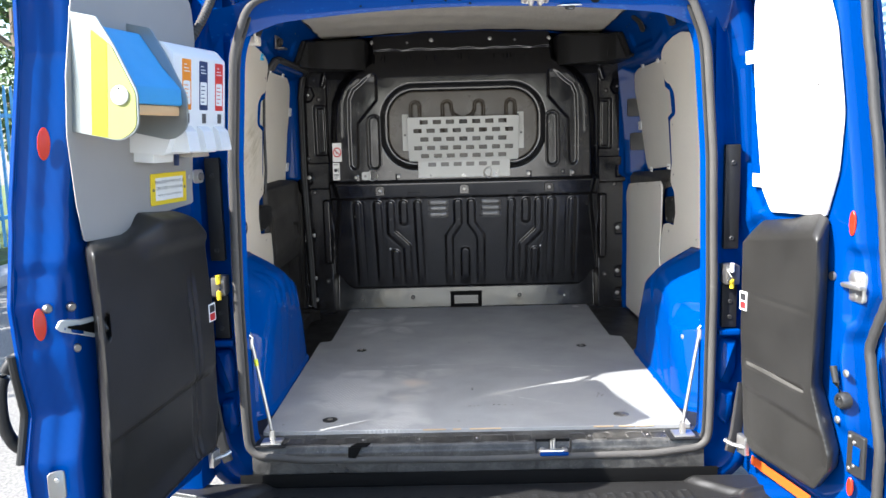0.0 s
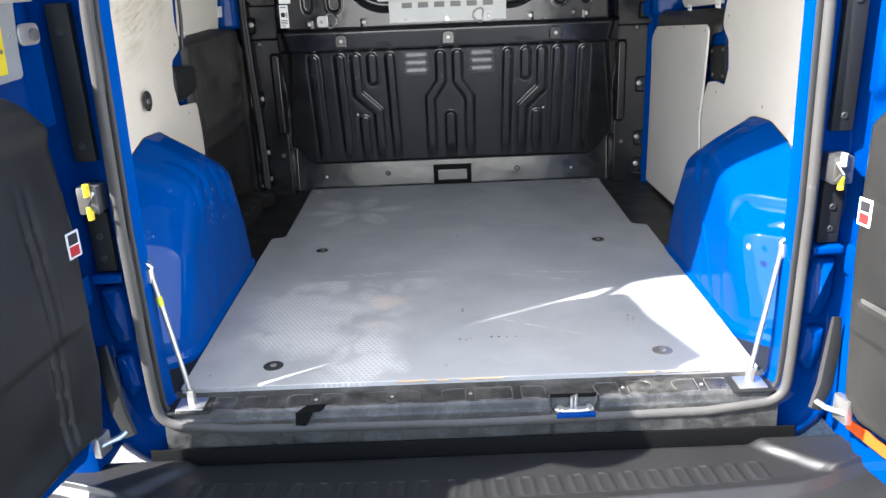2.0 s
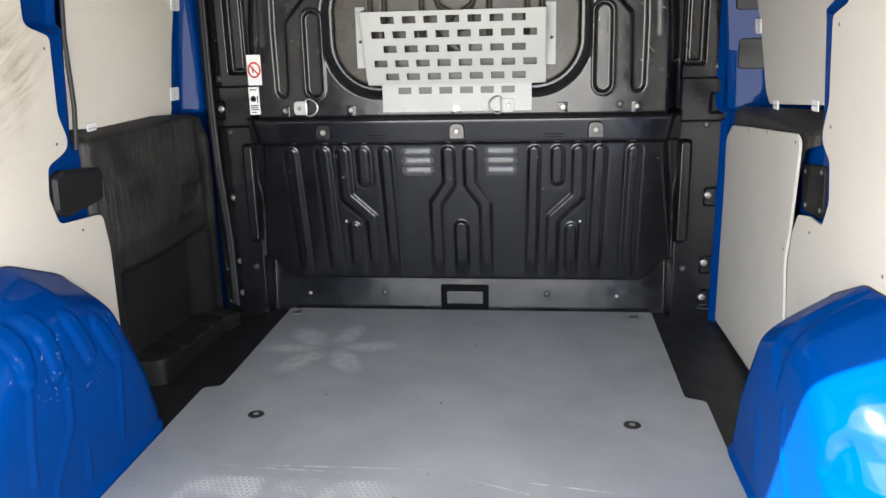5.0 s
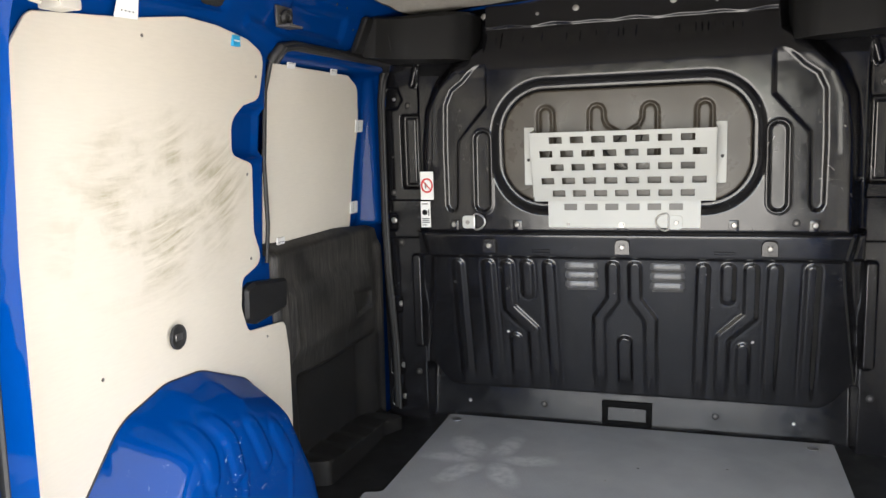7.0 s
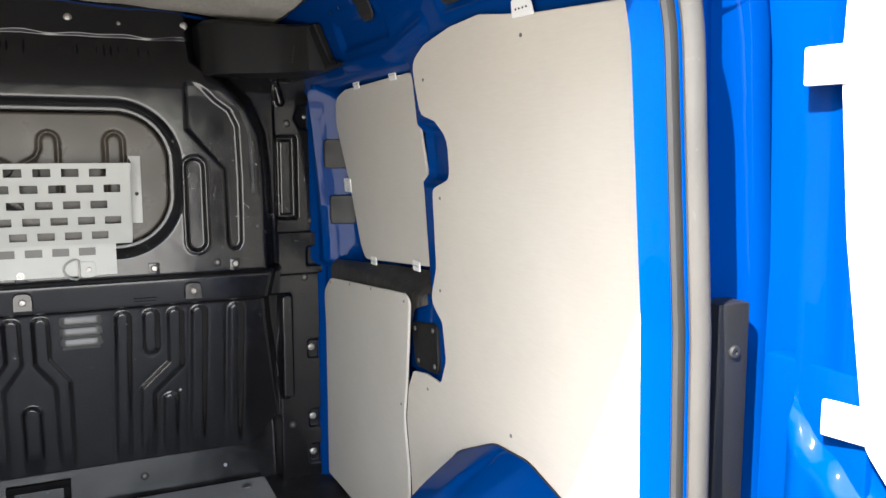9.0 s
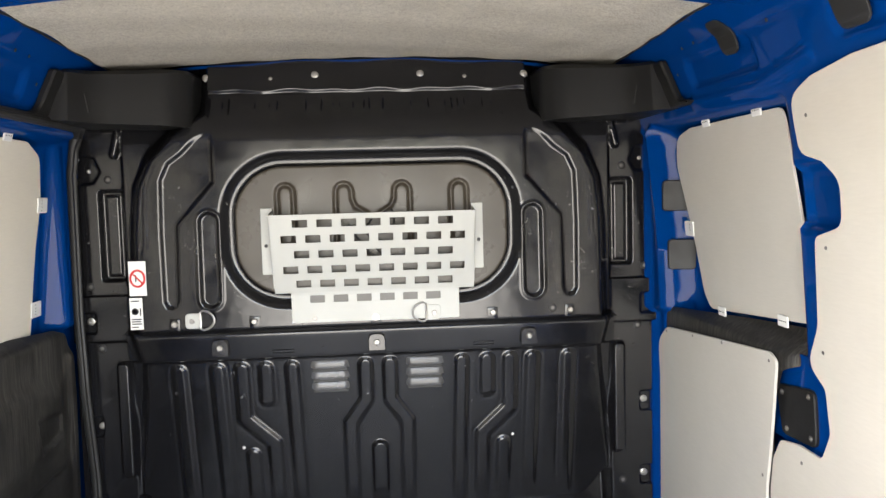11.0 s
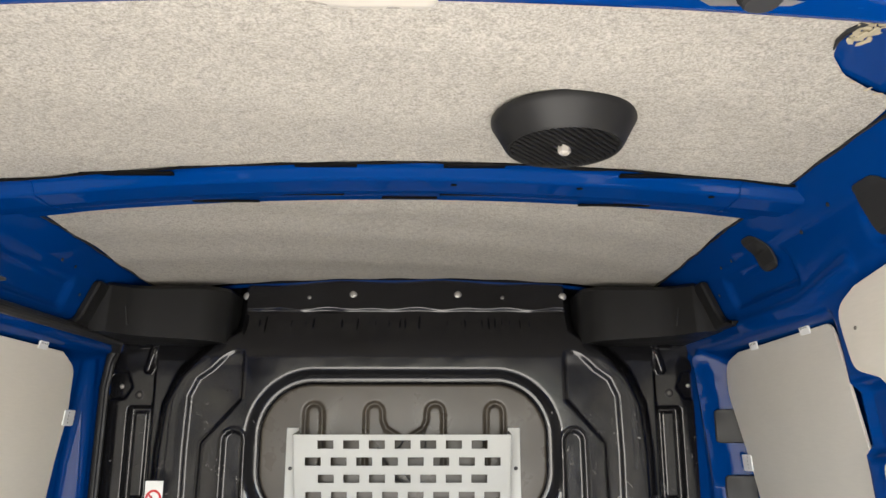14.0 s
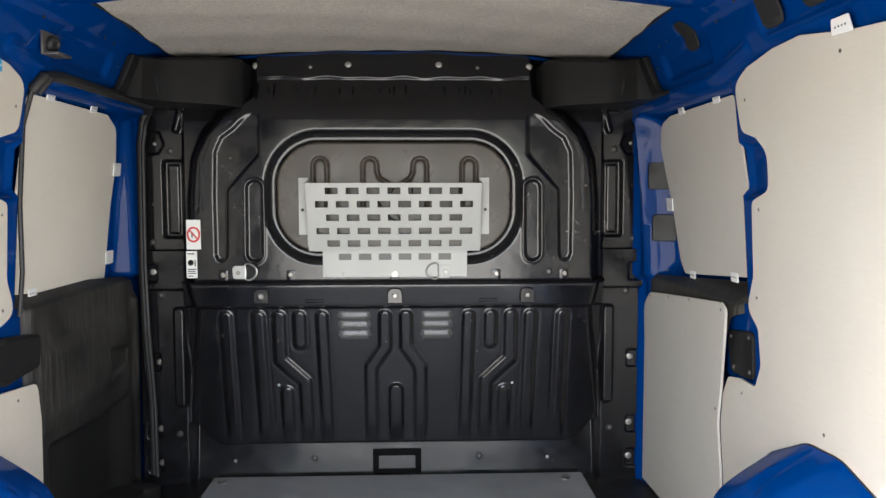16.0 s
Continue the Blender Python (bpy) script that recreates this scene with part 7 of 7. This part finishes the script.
RD_EDGE = rounded([(-0.535, 0.50), (-0.50, 0.425), (-0.14, 0.425), (-0.085, 0.50), (-0.075, 0.66), (-0.075, 1.60), (-0.12, 1.76), (-0.30, 1.83), (-0.40, 1.85), (-0.430, 1.83), (-0.455, 1.65), (-0.505, 1.29), (-0.543, 1.05), (-0.495, 0.93), (-0.545, 0.70)], [0.06, 0.05, 0.08, 0.08, 0.08, 0.1, 0.12, 0.1, 0.03, 0.03, 0.2, 0.3, 0.06, 0.06, 0.15])
relief("inner_pressing", np.arange(-0.61, -0.065, 0.006), np.arange(0.41, 1.86, 0.0105), rd_place, None, BLUE, rd, edge=RD_EDGE)
part("outer_skin", slab(RD_EDGE, 0.012, lambda u, v, w: (0.836 - w - 0.5 * float(lean(v)), u, v), 0.004, [1.3, 1.45, 1.6, 1.75]), BLUE, rd)
sp = [(0.776 - 0.5 * float(lean(z)), float(np.interp(z, *FREE_R)) - 0.026 + 0.001 * math.sin(40 * z), z) for z in np.linspace(0.46, 1.84, 90)]
part("edge_seal", tube(sp, [0.0105 + 0.0012 * (k % 2) for k in range(90)], 10), RUBBER_EDGE, rd, "weathered grey rubber edge seal")
RP = rounded([(-0.37, 1.80), (-0.430, 1.64), (-0.456, 1.45), (-0.440, 1.32), (-0.404, 1.215), (-0.195, 1.205), (-0.150, 1.265), (-0.128, 1.45), (-0.118, 1.60), (-0.125, 1.74), (-0.18, 1.80)], [0.06, 0.2, 0.2, 0.2, 0.01, 0.02, 0.05, 0.2, 0.1, 0.05, 0.05])
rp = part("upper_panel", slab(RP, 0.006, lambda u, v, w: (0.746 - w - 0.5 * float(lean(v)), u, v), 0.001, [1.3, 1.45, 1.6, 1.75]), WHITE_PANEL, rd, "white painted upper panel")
for y, z in ((-0.108, 1.60), (-0.135, 1.283)):
    part("panel_tab", slab(rounded([(y - 0.02, z - 0.017), (y + 0.022, z - 0.017), (y + 0.022, z + 0.017), (y - 0.02, z + 0.017)], 0.003), 0.003, lambda u, v, w: (0.7405 - w - 0.5 * float(lean(v)), u, v), 0.0008), WHITE_PLASTIC, rp)
screw(rp, (0.7395 - 0.5 * 0.085 * 0.214, -0.376, 1.514), (-1, 0, 0), 0.003, STEEL_DARK)
RD_TRIM = rounded([(-0.136, 1.150), (-0.16, 1.180), (-0.30, 1.200), (-0.431, 1.222), (-0.461, 1.208), (-0.463, 1.05), (-0.461, 0.823), (-0.528, 0.685), (-0.528, 0.645), (-0.473, 0.570), (-0.21, 0.562), (-0.163, 0.605), (-0.138, 0.90)], [0.02, 0.03, 0.05, 0.02, 0.02, 0.1, 0.06, 0.03, 0.03, 0.03, 0.03, 0.03, 0.1])


def rd_trim_place(Y, Z):
    e = inside_dist(Y, Z, RD_TRIM)
    w = 0.052 * np.sin(np.clip(e / 0.017, 0, 1) * math.pi / 2) ** 0.6
    w = w - 0.004 * np.exp(-((Z - 0.993) / 0.003) ** 2) * smooth((Y + 0.44) / 0.02) * smooth((-0.15 - Y) / 0.02)
    w = w - 0.008 * np.exp(-((Z - 0.806) / 0.006) ** 2) * smooth((Y + 0.425) / 0.012) * smooth((-0.175 - Y) / 0.012)
    w = w - 0.006 * smooth((0.745 - Z + 0.05 * (Y + 0.3)) / 0.02) * smooth(e / 0.04)
    Z = Z - 0.63 * np.minimum(w, 0.052) * smooth((Z - 1.08) / 0.10)
    Y = Y + 0.85 * (0.052 - np.minimum(w, 0.052)) * smooth((-0.28 - Y) / 0.12)
    return np.stack([0.742 - w, Y, Z], axis=-1)


relief("lower_trim", np.arange(-0.54, -0.12, 0.0055), np.arange(0.55, 1.24, 0.0055), rd_trim_place, None, TRIM_PLASTIC, rd, "scratched black plastic lower trim", edge=RD_TRIM)
part("marker_tape", slab([(-0.128, 0.497), (-0.133, 0.523), (-0.38, 0.520), (-0.38, 0.494)], 0.003, lambda u, v, w: (0.752 - w, u, v), 0.0005), ORANGE_TAPE, rd, "orange reflective tape")
part("scuff_mark", slab(rounded([(-0.424, 0.797), (-0.182, 0.803), (-0.182, 0.816), (-0.424, 0.804)], 0.002), 0.002, lambda u, v, w: (0.6945 - w, u, v), 0.0005), SCUFFED, rd, "pale scuff along the trim")
sl = part("warning_slip", box((0.6885, -0.180, 0.945), (0.6905, -0.148, 0.995), 0.0005, 1), PAPER, rd)
for z0, z1, m in ((0.972, 0.990, INK), (0.950, 0.968, RED)):
    part("picture_block", box((0.6875, -0.176, z0), (0.689, -0.153, z1), 0), m, sl)
for y, z, r in ((-0.482, 1.206, 0.028), (-0.515, 0.605, 0.022)):
    part("reflector", slab([(y + 0.0095 * math.cos(a), z + r * math.sin(a)) for a in np.linspace(0, math.tau, 28, False)], 0.004, lambda u, v, w: (0.752 - w, u, v), 0.001), REFLECTOR, rd, "oval orange reflector")
lk = part("lock_plate", slab(rounded([(-0.512, 1.026), (-0.455, 1.029), (-0.456, 1.098), (-0.511, 1.100)], 0.014), 0.010, lambda u, v, w: (0.772 - w, u, v), 0.003), STEEL, rd)
part("lock_tongue", box((0.744, -0.520, 1.060), (0.764, -0.458, 1.071), 0.004), STEEL, lk)
part("lock_screw", lathe([(0.008, 0), (0.008, 0.003), (0, 0.004)], (0.762, -0.483, 1.042), (-1, 0, 0), 12), STEEL, lk)
part("lock_hump", lathe([(0.019, 0), (0.018, 0.004), (0.012, 0.008), (0, 0.009)], (0.763, -0.484, 1.080), (-1, 0, 0), 16), STEEL, lk)
part("stud", lathe([(0.011, 0), (0.010, 0.005), (0, 0.006)], (0.752, -0.425, 1.078), (-1, 0, 0), 14), STEEL_DARK, rd)
kb = part("release_knob", lathe([(0.019, 0), (0.019, 0.016), (0.015, 0.022), (0.009, 0.022), (0.008, 0.016), (0, 0.016)], (0.744, -0.500, 0.806), (-1, 0, 0), 20), RUBBER_DARK, rd)
part("knob_lever", tube([(0.732, -0.500, 0.812), (0.726, -0.484, 0.845), (0.726, -0.472, 0.880)], [0.009, 0.007, 0.008], 10), RUBBER_DARK, kb)
for y, z in ((-0.497, 0.868), (-0.476, 0.752)):
    part("stud", lathe([(0.009, 0), (0.009, 0.003), (0.005, 0.006), (0, 0.006)], (0.742, y, z), (-1, 0, 0), 14), STEEL, rd)
hp = part("hinge_plate", slab(rounded([(-0.560, 0.640), (-0.506, 0.640), (-0.506, 0.737), (-0.560, 0.737)], 0.004), 0.008, lambda u, v, w: (0.752 - w, u, v), 0.002), RUBBER_DARK, rd)
part("plate_core", box((0.741, -0.550, 0.668), (0.7445, -0.528, 0.710), 0.001, 1), BLUE, hp)
for y, z in ((-0.516, 0.727), (-0.530, 0.717), (-0.516, 0.652), (-0.530, 0.662)):
    screw(hp, (0.744, y, z), (-1, 0, 0), 0.0045)
ct = part("stay_catch", box((0.686, -0.196, 0.552), (0.702, -0.156, 0.604), 0.004), STEEL, rd)
part("catch_tongue", tube([(0.69, -0.19, 0.575), (0.670, -0.158, 0.575), (0.662, -0.140, 0.580)], 0.006, 8), STEEL, ct)

# ---- yard beyond ----
kerb = tagged(part("kerb", box((-14.0, -6.0, 0.0), (-4.6, 60.0, 0.12), 0.02), CONCRETE), "pale concrete kerb and verge edging", "kerb", kind="structure")
bank = tagged(part("verge", box((-14.0, -5.5, 0.10), (-5.0, 60.0, 0.17), 0.02), GRASS), "patchy dry grass verge behind the kerb", "verge", kind="structure")
fence = thing("palisade_fence", "tall blue steel palisade fence on the verge", "fence")
pm = None
for k in range(110):
    y = -1.0 + 0.155 * k
    x = -5.6
    if pm is None:
        bm = bmesh.new()
        prof = [(-0.034, 0.0), (-0.012, 0.018), (0.012, 0.018), (0.034, 0.0)]
        rows = [0.15, 2.05, 2.15]
        rr = [[bm.verts.new((b, a * (0.15 if r == 2 else 1.0), z)) for a, b in prof] for r, z in enumerate(rows)]
        for a, b in zip(rr, rr[1:]):
            for j in range(3):
                bm.faces.new((a[j], a[j + 1], b[j + 1], b[j]))
        first = part("pale", bm, FENCE_BLUE, fence)
        first.location = (x, y, 0.0)
        pm = first.data
    else:
        o = new("pale", pm)
        o.parent = fence
        o.location = (x, y, 0.0)
for z in (0.5, 1.75):
    part("rail", box((-5.645, -1.2, z), (-5.605, 16.2, z + 0.05), 0.004), FENCE_BLUE, fence)


def tree(x, y, h, r, seed):
    rng = random.Random(seed)
    t = thing("tree", "leafy green tree behind the fence", "tree", group="trees behind the fence")
    bm = tube([(x, y, 0.1), (x + 0.05, y, h * 0.3), (x - 0.05, y + 0.05, h * 0.6), (x, y, h * 0.9)], [0.16, 0.13, 0.09, 0.03], 8)
    for k in range(7):
        a = rng.uniform(0, math.tau)
        z = h * rng.uniform(0.25, 0.65)
        tube([(x, y, z), (x + 0.5 * r * math.cos(a), y + 0.5 * r * math.sin(a), z + 0.15 * h), (x + 0.85 * r * math.cos(a), y + 0.85 * r * math.sin(a), z + 0.22 * h)], [0.06, 0.04, 0.015], 6, bm=bm)
    part("trunk", bm, BARK, t)
    vs, fs = [], []
    clumps = [(rng.gauss(0, 0.42) * r, rng.gauss(0, 0.42) * r, h * rng.uniform(0.28, 1.0)) for _ in range(46)]
    for cx, cy, cz in clumps:
        for _ in range(120):
            p = Vector((x + cx + rng.gauss(0, 0.24), y + cy + rng.gauss(0, 0.24), cz + rng.gauss(0, 0.2)))
            d = Vector((rng.gauss(0, 1), rng.gauss(0, 1), rng.gauss(0, 0.6))).normalized() * rng.uniform(0.05, 0.10)
            e = d.cross(Vector((rng.gauss(0, 1), rng.gauss(0, 1), rng.gauss(0, 1)))).normalized() * rng.uniform(0.025, 0.045)
            i = len(vs)
            vs += [tuple(p - d), tuple(p + e), tuple(p + d), tuple(p - e)]
            fs.append((i, i + 1, i + 2, i + 3))
    me = bpy.data.meshes.new("crown")
    me.from_pydata(vs, [], fs)
    me.materials.append(LEAF)
    c = new("crown", me)
    c.parent = t


for i, (x, y, h, r) in enumerate(((-7.2, 5.0, 5.0, 1.7), (-7.6, 8.0, 6.0, 2.0), (-7.4, 11.5, 5.5, 2.0), (-8.5, 15.0, 6.5, 2.3), (-7.3, 1.5, 5.2, 1.8))):
    tree(x, y, h, r, 30 + i)

# corrugated blue-grey shed wall beyond the right door
shed = thing("shed_wall", "corrugated pale blue sheet-metal shed wall", "wall", "structure")


def shed_place(Y, Z):
    return np.stack([4.2 + 0.018 * np.sign(np.sin(Z * 70)) * np.minimum(1, np.abs(np.sin(Z * 70)) * 2.5), Y, Z], axis=-1)


relief("sheeting", np.array([3.0, 20.0]), np.arange(1.35, 5.0, 0.011), shed_place, None, SHEET, shed)
part("plinth", box((4.18, 3.0, 0.0), (4.4, 20.0, 1.36), 0.01), CONCRETE, shed)
